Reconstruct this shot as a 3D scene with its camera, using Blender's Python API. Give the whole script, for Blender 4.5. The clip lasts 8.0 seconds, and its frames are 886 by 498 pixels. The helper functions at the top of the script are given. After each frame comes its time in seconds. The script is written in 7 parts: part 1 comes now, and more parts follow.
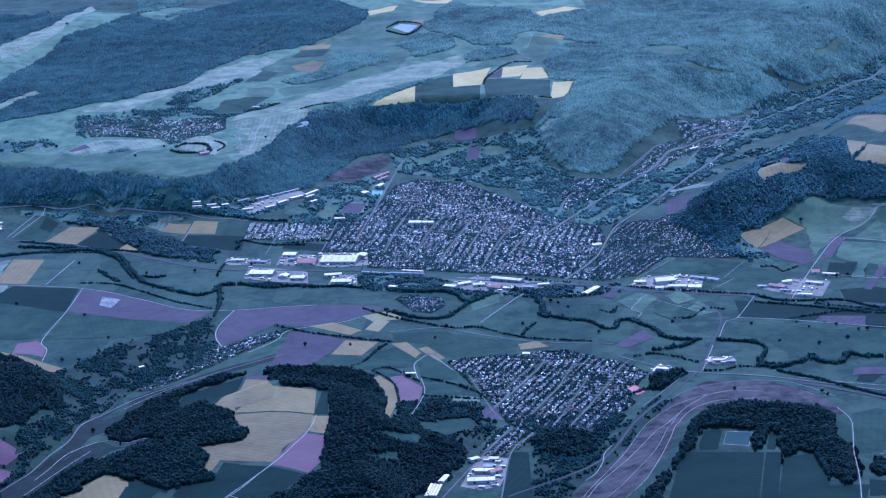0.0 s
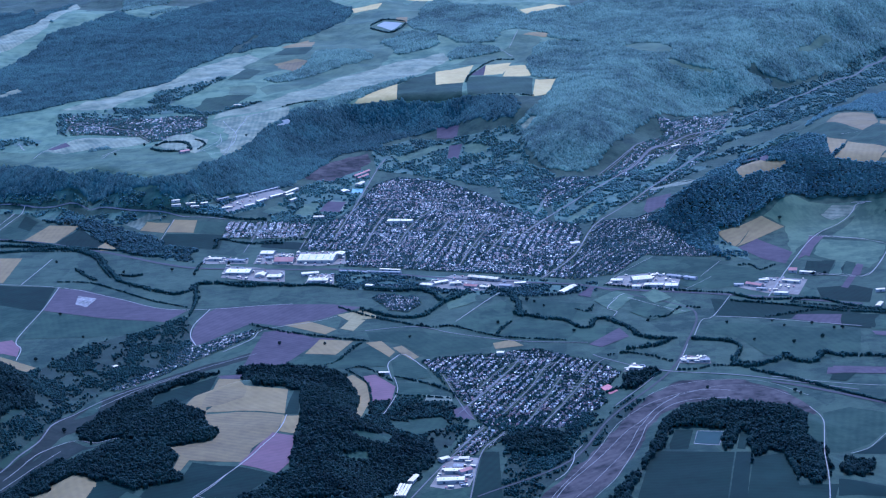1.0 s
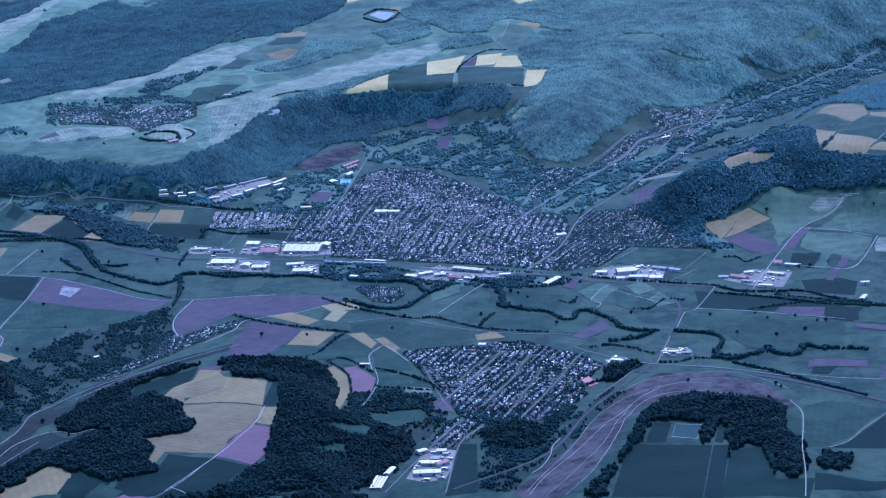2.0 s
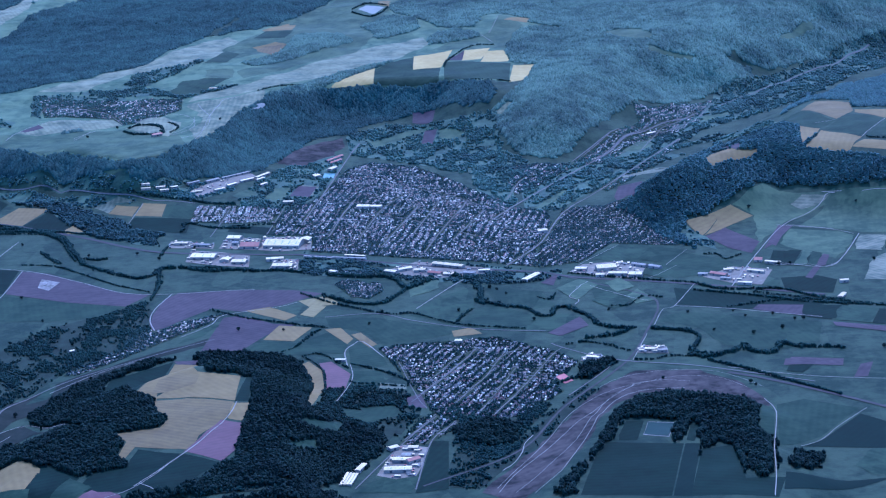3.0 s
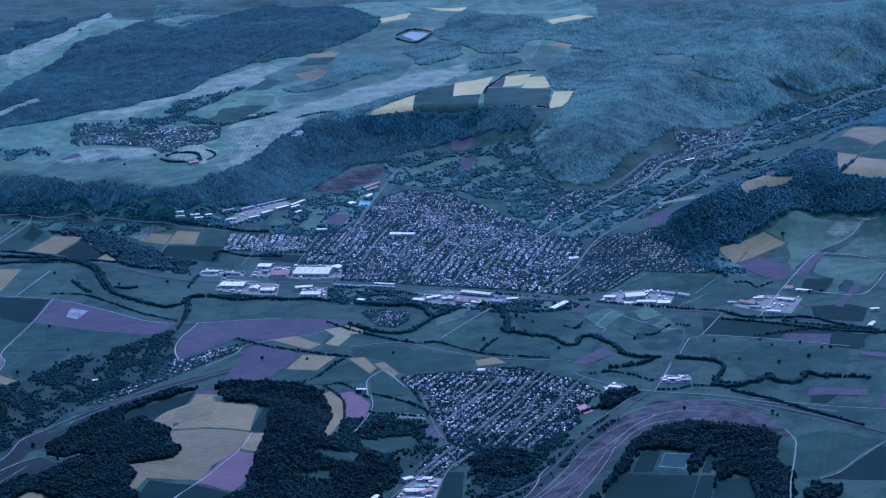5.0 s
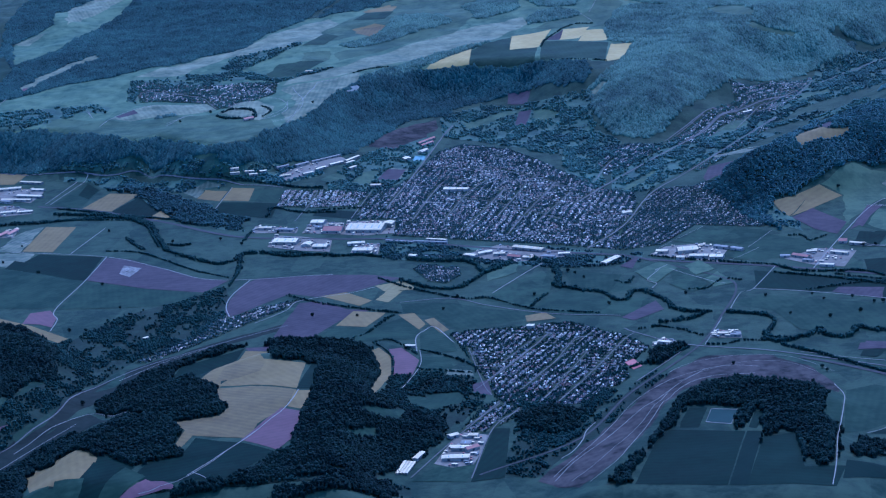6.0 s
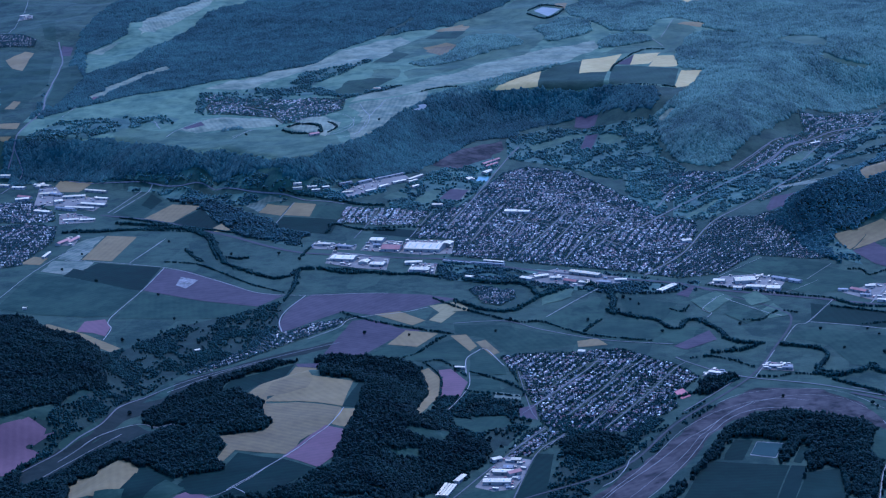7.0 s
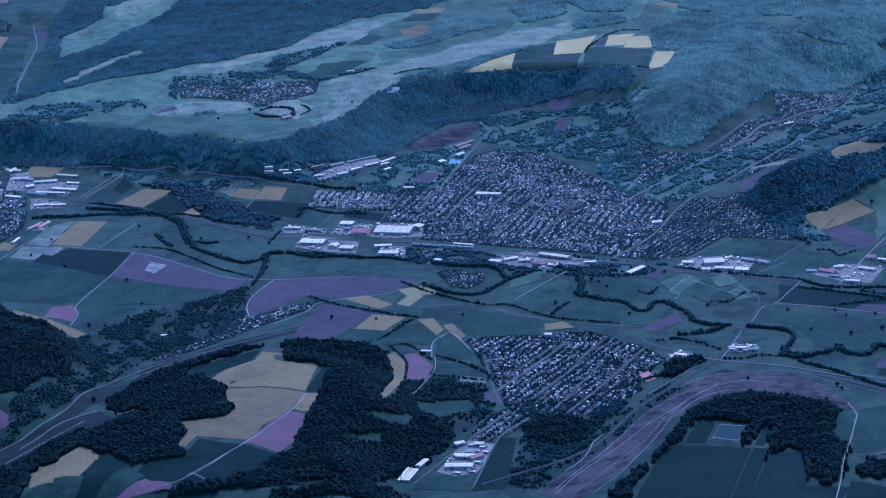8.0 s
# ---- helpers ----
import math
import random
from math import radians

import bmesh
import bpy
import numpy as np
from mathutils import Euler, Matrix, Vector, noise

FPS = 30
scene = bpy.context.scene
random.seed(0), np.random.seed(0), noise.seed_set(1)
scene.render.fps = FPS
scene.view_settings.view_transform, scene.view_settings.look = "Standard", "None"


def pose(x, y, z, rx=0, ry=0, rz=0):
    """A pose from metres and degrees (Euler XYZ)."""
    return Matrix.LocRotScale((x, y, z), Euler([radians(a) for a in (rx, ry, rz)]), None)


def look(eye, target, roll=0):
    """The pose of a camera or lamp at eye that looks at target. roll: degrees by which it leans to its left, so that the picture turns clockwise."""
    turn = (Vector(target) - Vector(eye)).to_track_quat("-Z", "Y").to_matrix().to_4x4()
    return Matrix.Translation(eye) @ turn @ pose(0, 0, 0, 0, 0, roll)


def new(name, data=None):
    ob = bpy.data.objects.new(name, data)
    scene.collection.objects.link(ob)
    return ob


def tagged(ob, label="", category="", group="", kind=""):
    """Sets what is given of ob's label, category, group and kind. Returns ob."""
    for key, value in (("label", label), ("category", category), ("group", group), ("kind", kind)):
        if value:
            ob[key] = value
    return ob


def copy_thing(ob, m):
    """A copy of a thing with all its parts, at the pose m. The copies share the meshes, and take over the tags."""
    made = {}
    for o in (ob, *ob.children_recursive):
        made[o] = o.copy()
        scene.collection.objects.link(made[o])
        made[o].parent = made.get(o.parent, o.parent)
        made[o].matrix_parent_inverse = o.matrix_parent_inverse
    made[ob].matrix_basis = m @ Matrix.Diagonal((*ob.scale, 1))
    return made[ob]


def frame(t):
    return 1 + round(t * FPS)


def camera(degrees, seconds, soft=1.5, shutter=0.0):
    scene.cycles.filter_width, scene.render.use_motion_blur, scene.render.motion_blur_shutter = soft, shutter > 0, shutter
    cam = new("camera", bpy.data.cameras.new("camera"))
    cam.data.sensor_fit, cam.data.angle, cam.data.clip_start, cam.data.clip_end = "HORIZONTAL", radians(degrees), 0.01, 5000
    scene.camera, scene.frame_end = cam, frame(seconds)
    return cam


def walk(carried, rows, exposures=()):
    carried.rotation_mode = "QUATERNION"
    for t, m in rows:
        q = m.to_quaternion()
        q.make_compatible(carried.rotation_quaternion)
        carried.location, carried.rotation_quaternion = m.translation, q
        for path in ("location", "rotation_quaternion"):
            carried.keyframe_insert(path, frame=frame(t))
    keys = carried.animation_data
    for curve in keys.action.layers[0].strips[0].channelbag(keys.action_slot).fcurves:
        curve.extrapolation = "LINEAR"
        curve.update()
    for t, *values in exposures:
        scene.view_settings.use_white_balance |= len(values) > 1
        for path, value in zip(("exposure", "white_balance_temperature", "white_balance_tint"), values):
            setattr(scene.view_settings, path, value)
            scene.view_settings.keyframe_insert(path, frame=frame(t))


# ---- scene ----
# A wide river valley with towns, woods and fields, seen from the air. The whole place is laid out at a
# model scale of about 1 : 3.5, so that it lies within the view's reach.
cam = camera(21.68, 8.0, soft=1.2)
PATH = [
    (0.0, look((0.00, 0.00, 540.00), (-0.00, 2432.62, -36.51), -3.482)),
    (0.5, look((10.39, 2.61, 539.52), (20.62, 2437.62, -26.74), -3.339)),
    (1.0, look((20.81, 5.31, 539.05), (22.11, 2437.15, -40.75), -3.540)),
    (1.5, look((31.27, 8.09, 538.61), (27.81, 2438.36, -47.72), -3.492)),
    (3.0, look((62.81, 16.94, 537.39), (53.60, 2444.54, -59.84), -3.112)),
    (3.5, look((73.39, 20.06, 537.03), (62.53, 2447.76, -59.74), -2.939)),
    (4.0, look((84.00, 23.25, 536.68), (45.18, 2452.08, -54.32), -3.001)),
    (4.2, look((88.25, 24.56, 536.55), (23.28, 2454.70, -46.69), -3.085)),
    (5.3, look((111.73, 31.96, 535.88), (-0.96, 2464.56, -29.62), -4.186)),
    (5.5, look((116.01, 33.35, 535.77), (-29.64, 2459.00, -51.64), -5.352)),
    (6.0, look((126.75, 36.89, 535.50), (-44.03, 2454.91, -76.06), -4.466)),
    (6.5, look((137.51, 40.50, 535.25), (-112.66, 2450.94, -78.92), -2.656)),
    (7.0, look((148.31, 44.20, 535.03), (-107.98, 2460.88, -51.46), -3.038)),
    (7.5, look((159.13, 47.99, 534.82), (-118.62, 2458.88, -65.55), -3.082)),
    (8.0, look((169.99, 51.85, 534.63), (-79.19, 2464.25, -72.19), -3.341)),
]
EXPOSURES = [(0.0, 0.93, 4260, 25), (4.2, 0.73, 4200, 25), (5.5, 0.4, 4020, 20), (8.0, 0.38, 4080, 26)]
walk(cam, PATH, EXPOSURES)

# ---- light ----
SUN_TURN, SUN_HEIGHT = -10.0, 48.0     # degrees to the left of straight ahead, degrees above the horizon
world = bpy.data.worlds.new("sky")
scene.world = world
world.use_nodes = True
wn = world.node_tree.nodes
wn.clear()
sky = wn.new("ShaderNodeTexSky")
sky.sky_type, sky.sun_disc = "NISHITA", False
sky.sun_elevation, sky.sun_rotation = radians(SUN_HEIGHT), radians(-SUN_TURN)
sky.altitude, sky.air_density, sky.dust_density, sky.ozone_density = 300, 1.6, 1.2, 6.0
back = wn.new("ShaderNodeBackground")
back.inputs["Strength"].default_value = 0.15
world.node_tree.links.new(sky.outputs["Color"], back.inputs["Color"])
world.node_tree.links.new(back.outputs["Background"], wn.new("ShaderNodeOutputWorld").inputs["Surface"])
lamp = bpy.data.lights.new("sun", "SUN")
lamp.energy, lamp.angle, lamp.color = 1.9, radians(0.6), (1.0, 0.95, 0.88)
sun = new("sun", lamp)
a, e = radians(SUN_TURN), radians(SUN_HEIGHT)
sun.matrix_world = look((-math.sin(a) * math.cos(e) * 1000, math.cos(a) * math.cos(e) * 1000, math.sin(e) * 1000), (0, 0, 0))


# ---- materials ----
def material(name, low, high, grain=0.05, patch=0.008, rough=0.75, stripes=0.0, spread=0.12, bump=0.0, sheen=0.0, metal=0.0,
             specular=0.1, leafy=False, glow=0.0, plots=0.0, broad=0.5, mottle=0.0):
    """A surface between two colours: broad patches, fine grain, rows of a crop, and a difference from piece to piece."""
    m = bpy.data.materials.new(name)
    m.use_nodes = True
    n, link = m.node_tree.nodes, m.node_tree.links.new
    body = n["Principled BSDF"]
    body.inputs["Roughness"].default_value, body.inputs["Metallic"].default_value = rough, metal
    body.inputs["Specular IOR Level"].default_value = specular
    # Tinted sheen lifts surfaces seen at a low angle, in place of haze.
    if sheen:
        body.inputs["Sheen Weight"].default_value, body.inputs["Sheen Roughness"].default_value = sheen, 0.6
        body.inputs["Sheen Tint"].default_value = (0.8, 0.98, 0.96, 1)
    where = n.new("ShaderNodeNewGeometry")
    piece = n.new("ShaderNodeObjectInfo")

    def noise_at(scale, detail):
        t = n.new("ShaderNodeTexNoise")
        t.inputs["Scale"].default_value, t.inputs["Detail"].default_value, t.inputs["Roughness"].default_value = scale, detail, 0.65
        link(where.outputs["Position"], t.inputs["Vector"])
        return t.outputs["Fac"]

    def math_node(kind, a, b):
        t = n.new("ShaderNodeMath")
        t.operation = kind
        for k, v in enumerate((a, b)):
            if isinstance(v, (int, float)):
                t.inputs[k].default_value = v
            else:
                link(v, t.inputs[k])
        return t.outputs[0]

    def stretch(v, low_end, high_end):
        t = n.new("ShaderNodeMapRange")
        t.inputs["From Min"].default_value, t.inputs["From Max"].default_value = low_end, high_end
        link(v, t.inputs["Value"])
        return t.outputs[0]

    fine, wide = noise_at(grain, 6), noise_at(patch, 4)
    mix = math_node("ADD", math_node("MULTIPLY", stretch(fine, 0.34, 0.66), 1 - broad), math_node("MULTIPLY", stretch(wide, 0.36, 0.64), broad))
    if mottle:    # tufts, wet hollows and worn spots; in leaves, painted light and shade of clumps
        spots_of = math_node("SUBTRACT", stretch(noise_at(0.045, 5), 0.36, 0.64), 0.5)
        mix = math_node("ADD", mix, math_node("MULTIPLY", spots_of, mottle))
    if stripes:
        turn = n.new("ShaderNodeVectorRotate")
        turn.rotation_type = "Z_AXIS"
        link(where.outputs["Position"], turn.inputs["Vector"])
        link(math_node("MULTIPLY", piece.outputs["Random"], 3.14), turn.inputs["Angle"])
        rows = n.new("ShaderNodeTexWave")
        rows.inputs["Scale"].default_value, rows.inputs["Distortion"].default_value = 0.055, 1.5
        rows.inputs["Detail"].default_value, rows.inputs["Detail Scale"].default_value = 3, 0.6
        link(turn.outputs["Vector"], rows.inputs["Vector"])
        mix = math_node("ADD", math_node("MULTIPLY", mix, 1 - stripes), math_node("MULTIPLY", rows.outputs["Fac"], stripes))
    if plots:     # strips and plots that are mown or sown at different times
        turn = n.new("ShaderNodeMapping")
        turn.inputs["Rotation"].default_value, turn.inputs["Scale"].default_value = (0, 0, 0.22), (1.0, 0.42, 0.0)
        link(where.outputs["Position"], turn.inputs["Vector"])
        cells = n.new("ShaderNodeTexVoronoi")
        cells.distance = "CHEBYCHEV"
        cells.inputs["Scale"].default_value = 0.03
        link(turn.outputs["Vector"], cells.inputs["Vector"])
        tone = n.new("ShaderNodeSeparateColor")
        link(cells.outputs["Color"], tone.inputs["Color"])
        mix = math_node("ADD", mix, math_node("MULTIPLY", math_node("SUBTRACT", tone.outputs["Red"], 0.5), plots * 2))
    which = where.outputs["Random Per Island"] if leafy else piece.outputs["Random"]
    mix = math_node("ADD", mix, math_node("MULTIPLY", math_node("SUBTRACT", which, 0.5), spread * 2))
    blend = n.new("ShaderNodeMix")
    blend.data_type = "RGBA"
    blend.inputs["A"].default_value, blend.inputs["B"].default_value = (*low, 1), (*high, 1)
    link(mix, blend.inputs["Factor"])
    link(blend.outputs["Result"], body.inputs["Base Color"])
    if glow:      # thin leaves let some of the light through
        thin, both = n.new("ShaderNodeBsdfTranslucent"), n.new("ShaderNodeMixShader")
        both.inputs["Fac"].default_value = glow
        link(blend.outputs["Result"], thin.inputs["Color"])
        link(body.outputs["BSDF"], both.inputs[1])
        link(thin.outputs["BSDF"], both.inputs[2])
        link(both.outputs["Shader"], n["Material Output"].inputs["Surface"])
    if bump:
        relief = n.new("ShaderNodeBump")
        relief.inputs["Strength"].default_value, relief.inputs["Distance"].default_value = bump, 1.0
        link(fine, relief.inputs["Height"])
        link(relief.outputs["Normal"], body.inputs["Normal"])
    return m


MEADOW = material("meadow", (0.009, 0.024, 0.015), (0.041, 0.062, 0.036), 0.12, 0.011, rough=0.75, bump=0.4, plots=0.3, sheen=0.02, specular=0.05, mottle=0.8)
KINDS = {   # material, words
    "meadow": (MEADOW, "green grass meadow beside the woods"),
    "green": (material("crop_green", (0.008, 0.024, 0.015), (0.028, 0.05, 0.029), 0.1, 0.01, stripes=0.15, specular=0.04, plots=0.2, sheen=0.015, mottle=0.7), "green crop field with faint sowing rows"),
    "light": (material("pasture", (0.026, 0.05, 0.028), (0.078, 0.108, 0.055), 0.1, 0.012, stripes=0.1, plots=0.2, sheen=0.03, specular=0.06, mottle=0.8), "light green pasture with worn patches"),
    "dark": (material("crop_dark", (0.003, 0.011, 0.009), (0.0085, 0.024, 0.017), 0.1, 0.01, stripes=0.25, mottle=0.5, specular=0.03), "dark green dense crop field"),
    "black": (material("crop_deep", (0.0035, 0.013, 0.011), (0.006, 0.019, 0.015), 0.1, 0.01, stripes=0.2, mottle=0.5, specular=0.03), "very dark green crop field"),
    "tan": (material("ripe_grain", (0.135, 0.094, 0.035), (0.22, 0.152, 0.056), 0.12, 0.012, stripes=0.2, mottle=0.35), "tan ripe grain field with tramlines"),
    "tan2": (material("stubble", (0.095, 0.067, 0.03), (0.185, 0.13, 0.05), 0.10, 0.018, stripes=0.2, mottle=0.35), "tan stubble field with mown rows"),
    "cream": (material("rape_in_bloom", (0.36, 0.25, 0.08), (0.5, 0.36, 0.13), 0.12, 0.012, stripes=0.15, mottle=0.35), "pale yellow field in bloom on the plateau"),
    "yellow": (material("barley", (0.18, 0.14, 0.055), (0.27, 0.215, 0.09), 0.12, 0.012, stripes=0.3), "yellowish barley field"),
    "purple": (material("ploughed_soil", (0.046, 0.033, 0.04), (0.088, 0.062, 0.07), 0.12, 0.012, stripes=0.2, mottle=0.35, sheen=0.02, specular=0.03), "bare ploughed purple-brown field"),
    "pink": (material("red_soil", (0.095, 0.048, 0.056), (0.15, 0.074, 0.082), 0.12, 0.012, stripes=0.2, mottle=0.35), "reddish bare soil field"),
    "mauve": (material("dry_grass", (0.05, 0.066, 0.04), (0.2, 0.19, 0.12), 0.11, 0.02, stripes=0.25, sheen=0.05, specular=0.08, mottle=1.0), "dry greyish grassland slope"),
    "hill": (material("hill_grass", (0.065, 0.08, 0.043), (0.22, 0.215, 0.12), 0.1, 0.022, stripes=0.22, sheen=0.06, specular=0.08, mottle=1.0), "dry green and straw-coloured hill pasture"),
    "lush": (material("lush_meadow", (0.009, 0.025, 0.016), (0.036, 0.061, 0.035), 0.1, 0.012, stripes=0.12, plots=0.2, mottle=0.8, specular=0.04, sheen=0.015), "lush green riverside meadow"),
    "heath": (material("dry_slope", (0.02, 0.019, 0.02), (0.082, 0.066, 0.062), 0.09, 0.02, stripes=0.08, mottle=0.9, specular=0.02), "dry brownish grass slope with terraces"),
    "verge": (material("verge", (0.005, 0.011, 0.009), (0.02, 0.025, 0.02), 0.12, 0.03, specular=0.05), "rough grass strip beside the valley road"),
    "grey": (material("fallow", (0.22, 0.22, 0.19), (0.31, 0.30, 0.26), 0.1, 0.012, stripes=0.2), "grey fallow plot inside a hedge"),
    "pale": (material("building_site", (0.05, 0.045, 0.04), (0.40, 0.35, 0.31), 0.4, 0.09, broad=0.45), "pale gravel building site with tracks"),
    "yard": (material("paving", (0.12, 0.1, 0.08), (0.27, 0.225, 0.175), 0.25, 0.04), "pale paved works yard round the halls"),
    "pool": (material("pool_water", (0.08, 0.15, 0.14), (0.12, 0.2, 0.18), 0.3, 0.05, rough=0.15), "turquoise outdoor swimming pool"),
    "clay": (material("clay_court", (0.36, 0.12, 0.11), (0.46, 0.17, 0.15), 0.2, 0.05), "red clay sports court"),
    "teal": (material("sports_turf", (0.007, 0.028, 0.026), (0.012, 0.04, 0.035), 0.1, 0.02), "blue-green levelled pitch with a pale rim"),
}
ROADS = {
    "road": (material("asphalt", (0.09, 0.083, 0.08), (0.165, 0.15, 0.14), 0.3, 0.02), "grey asphalt road"),
    "track": (material("gravel", (0.2, 0.18, 0.155), (0.32, 0.29, 0.25), 0.3, 0.02), "pale gravel farm track"),
    "rail": (material("ballast", (0.03, 0.028, 0.03), (0.058, 0.052, 0.055), 0.3, 0.02), "dark ballast railway line"),
}
UPLAND = material("upland_pasture", (0.036, 0.07, 0.038), (0.115, 0.155, 0.08), 0.1, 0.012, stripes=0.1, plots=0.25, sheen=0.04, specular=0.06, mottle=0.9)
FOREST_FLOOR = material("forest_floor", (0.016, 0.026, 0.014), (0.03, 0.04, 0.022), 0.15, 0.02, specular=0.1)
# Forest floor of far woods: haze lifts the colour of its gaps.
FOREST_FLOOR_HAZE = material("forest_floor_haze", (0.03, 0.06, 0.045), (0.07, 0.11, 0.075), 0.15, 0.02, specular=0.1)
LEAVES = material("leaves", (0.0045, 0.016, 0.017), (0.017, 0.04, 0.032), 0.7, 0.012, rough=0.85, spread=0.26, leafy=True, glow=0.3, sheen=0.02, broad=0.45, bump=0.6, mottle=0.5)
LEAVES_HEDGE = material("leaves_hedge", (0.0085, 0.03, 0.03), (0.038, 0.082, 0.064), 0.7, 0.012, rough=0.85, spread=0.3, leafy=True, glow=0.35, sheen=0.06, broad=0.4, bump=0.6, mottle=0.5)
LEAVES_GARDEN = material("leaves_garden", (0.011, 0.036, 0.036), (0.048, 0.096, 0.08), 0.7, 0.012, rough=0.85, spread=0.32, leafy=True, glow=0.4, sheen=0.3, broad=0.4, bump=0.5, mottle=0.5)
# Darker far leaves: haze in the colour, slope shade on the north-western rim.
LEAVES_FAR_DARK = material("leaves_far_dark", (0.013, 0.042, 0.044), (0.066, 0.132, 0.113), 0.6, 0.007, rough=0.85, spread=0.2, leafy=True, glow=0.4, sheen=0.12, broad=0.6, bump=0.3, mottle=0.7)
# Slope leaves raised towards pale blue: distance haze put into the colour.
LEAVES_SLOPE_HAZE = material("leaves_slope_haze", (0.016, 0.058, 0.064), (0.08, 0.165, 0.142), 0.6, 0.01, rough=0.85, spread=0.24, leafy=True, glow=0.45, sheen=0.35, broad=0.5, bump=0.4, mottle=0.7)
# Far and middle-distance leaves: air haze mixed into a paler colour.
LEAVES_FAR_HAZE = material("leaves_far_haze", (0.017, 0.058, 0.045), (0.165, 0.265, 0.175), 0.6, 0.0065, rough=0.85, spread=0.16, leafy=True, glow=0.4, specular=0.4, sheen=0.15, broad=0.75, bump=0.25, mottle=0.6)
LEAVES_MID_HAZE = material("leaves_mid_haze", (0.019, 0.058, 0.052), (0.132, 0.23, 0.17), 0.6, 0.008, rough=0.85, spread=0.2, leafy=True, glow=0.4, specular=0.4, sheen=0.15, broad=0.65, bump=0.3, mottle=0.7)
# Rough grass of distant scrub, made paler by haze in its colour.
ROUGH_GRASS_FAR = material("rough_grass_far", (0.013, 0.036, 0.024), (0.07, 0.11, 0.066), 0.12, 0.02, bump=0.3, sheen=0.06, mottle=0.8, specular=0.08)
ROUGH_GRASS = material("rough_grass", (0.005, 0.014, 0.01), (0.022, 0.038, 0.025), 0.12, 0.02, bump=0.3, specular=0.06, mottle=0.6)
LEAVES_SCRUB = material("leaves_scrub", (0.009, 0.03, 0.031), (0.046, 0.094, 0.08), 0.6, 0.01, rough=0.85, spread=0.32, leafy=True, glow=0.35, sheen=0.2, broad=0.5, bump=0.5, mottle=0.5)
BARK = material("bark", (0.06, 0.045, 0.035), (0.11, 0.085, 0.065), 3.0, 0.3)

HOUSE_WALL = material("plaster", (0.46, 0.36, 0.28), (0.8, 0.65, 0.52), 0.8, 0.08, spread=0.3)
HALL_WALL = material("sheet_wall", (0.2, 0.19, 0.18), (0.4, 0.37, 0.34), 0.6, 0.08, spread=0.3)
HALL_ROOFS = {
    "white": material("pale_sheet_roof", (0.56, 0.42, 0.23), (0.9, 0.7, 0.43), 0.5, 0.06, rough=0.6, spread=0.35, specular=0.15),
    "grey": material("grey_sheet_roof", (0.15, 0.135, 0.12), (0.29, 0.26, 0.23), 0.5, 0.06, rough=0.5, spread=0.3),
    "red": material("red_tile_roof", (0.33, 0.13, 0.10), (0.47, 0.22, 0.17), 0.5, 0.06, rough=0.6, spread=0.3),
}
GATE = material("gate_paint", (0.05, 0.06, 0.08), (0.10, 0.11, 0.13), 0.8, 0.1)
SKYLIGHT = material("skylight", (0.30, 0.36, 0.38), (0.45, 0.50, 0.52), 0.8, 0.1, rough=0.25)
GARDEN = material("gardens", (0.016, 0.032, 0.02), (0.07, 0.08, 0.052), 0.25, 0.05, bump=0.3, specular=0.0)


def roof_tiles(name, leafy, pale=False, old=False):
    """Roofs of one town: slate, red tile, grey and pale ones mixed, one colour to a roof."""
    m = material(name, (0.1, 0.1, 0.1), (0.2, 0.2, 0.2), 0.6, 0.05, rough=0.38, leafy=leafy, specular=0.35 if leafy else 0.25)
    n, link = m.node_tree.nodes, m.node_tree.links.new
    ramp = n.new("ShaderNodeValToRGB")
    ramp.color_ramp.interpolation = "CONSTANT"
    tones = ((0.0, (0.16, 0.10, 0.09)), (0.15, (0.30, 0.17, 0.14)), (0.35, (0.26, 0.23, 0.21)), (0.58, (0.5, 0.43, 0.36)),
             (0.74, (0.72, 0.62, 0.5)), (0.84, (0.42, 0.22, 0.17)), (0.94, (0.84, 0.75, 0.62))) if pale else ((0.0, (0.055, 0.055, 0.065)), (0.22, (0.20, 0.095, 0.075)), (0.42, (0.13, 0.10, 0.10)), (0.56, (0.28, 0.14, 0.11)),
             (0.68, (0.34, 0.29, 0.25)), (0.78, (0.62, 0.52, 0.4)), (0.86, (0.94, 0.83, 0.64)))
    if old:     # an old village has more dark roofs
        tones = [(at ** 0.7, tone) for at, tone in tones]
    ramp.color_ramp.elements[0].color = (*tones[0][1], 1)
    ramp.color_ramp.elements[1].position, ramp.color_ramp.elements[1].color = tones[1][0], (*tones[1][1], 1)
    for at, tone in tones[2:]:
        ramp.color_ramp.elements.new(at).color = (*tone, 1)
    if leafy:
        link(n.new("ShaderNodeNewGeometry").outputs["Random Per Island"], ramp.inputs["Fac"])
    else:
        link(n.new("ShaderNodeObjectInfo").outputs["Random"], ramp.inputs["Fac"])
    link(ramp.outputs["Color"], n["Principled BSDF"].inputs["Base Color"])
    return m


ROOF_ONE, ROOF_MANY = roof_tiles("roof_tiles", False, old=True), roof_tiles("roof_tiles_of_a_town", True)
ROOF_OLD = roof_tiles("roof_tiles_of_a_village", True, old=True)
ROOF_NEW = roof_tiles("roof_tiles_of_an_estate", True, True)
HOUSE_WALL_MANY = material("plaster_of_a_town", (0.62, 0.49, 0.37), (0.9, 0.76, 0.6), 0.8, 0.08, spread=0.3, leafy=True)

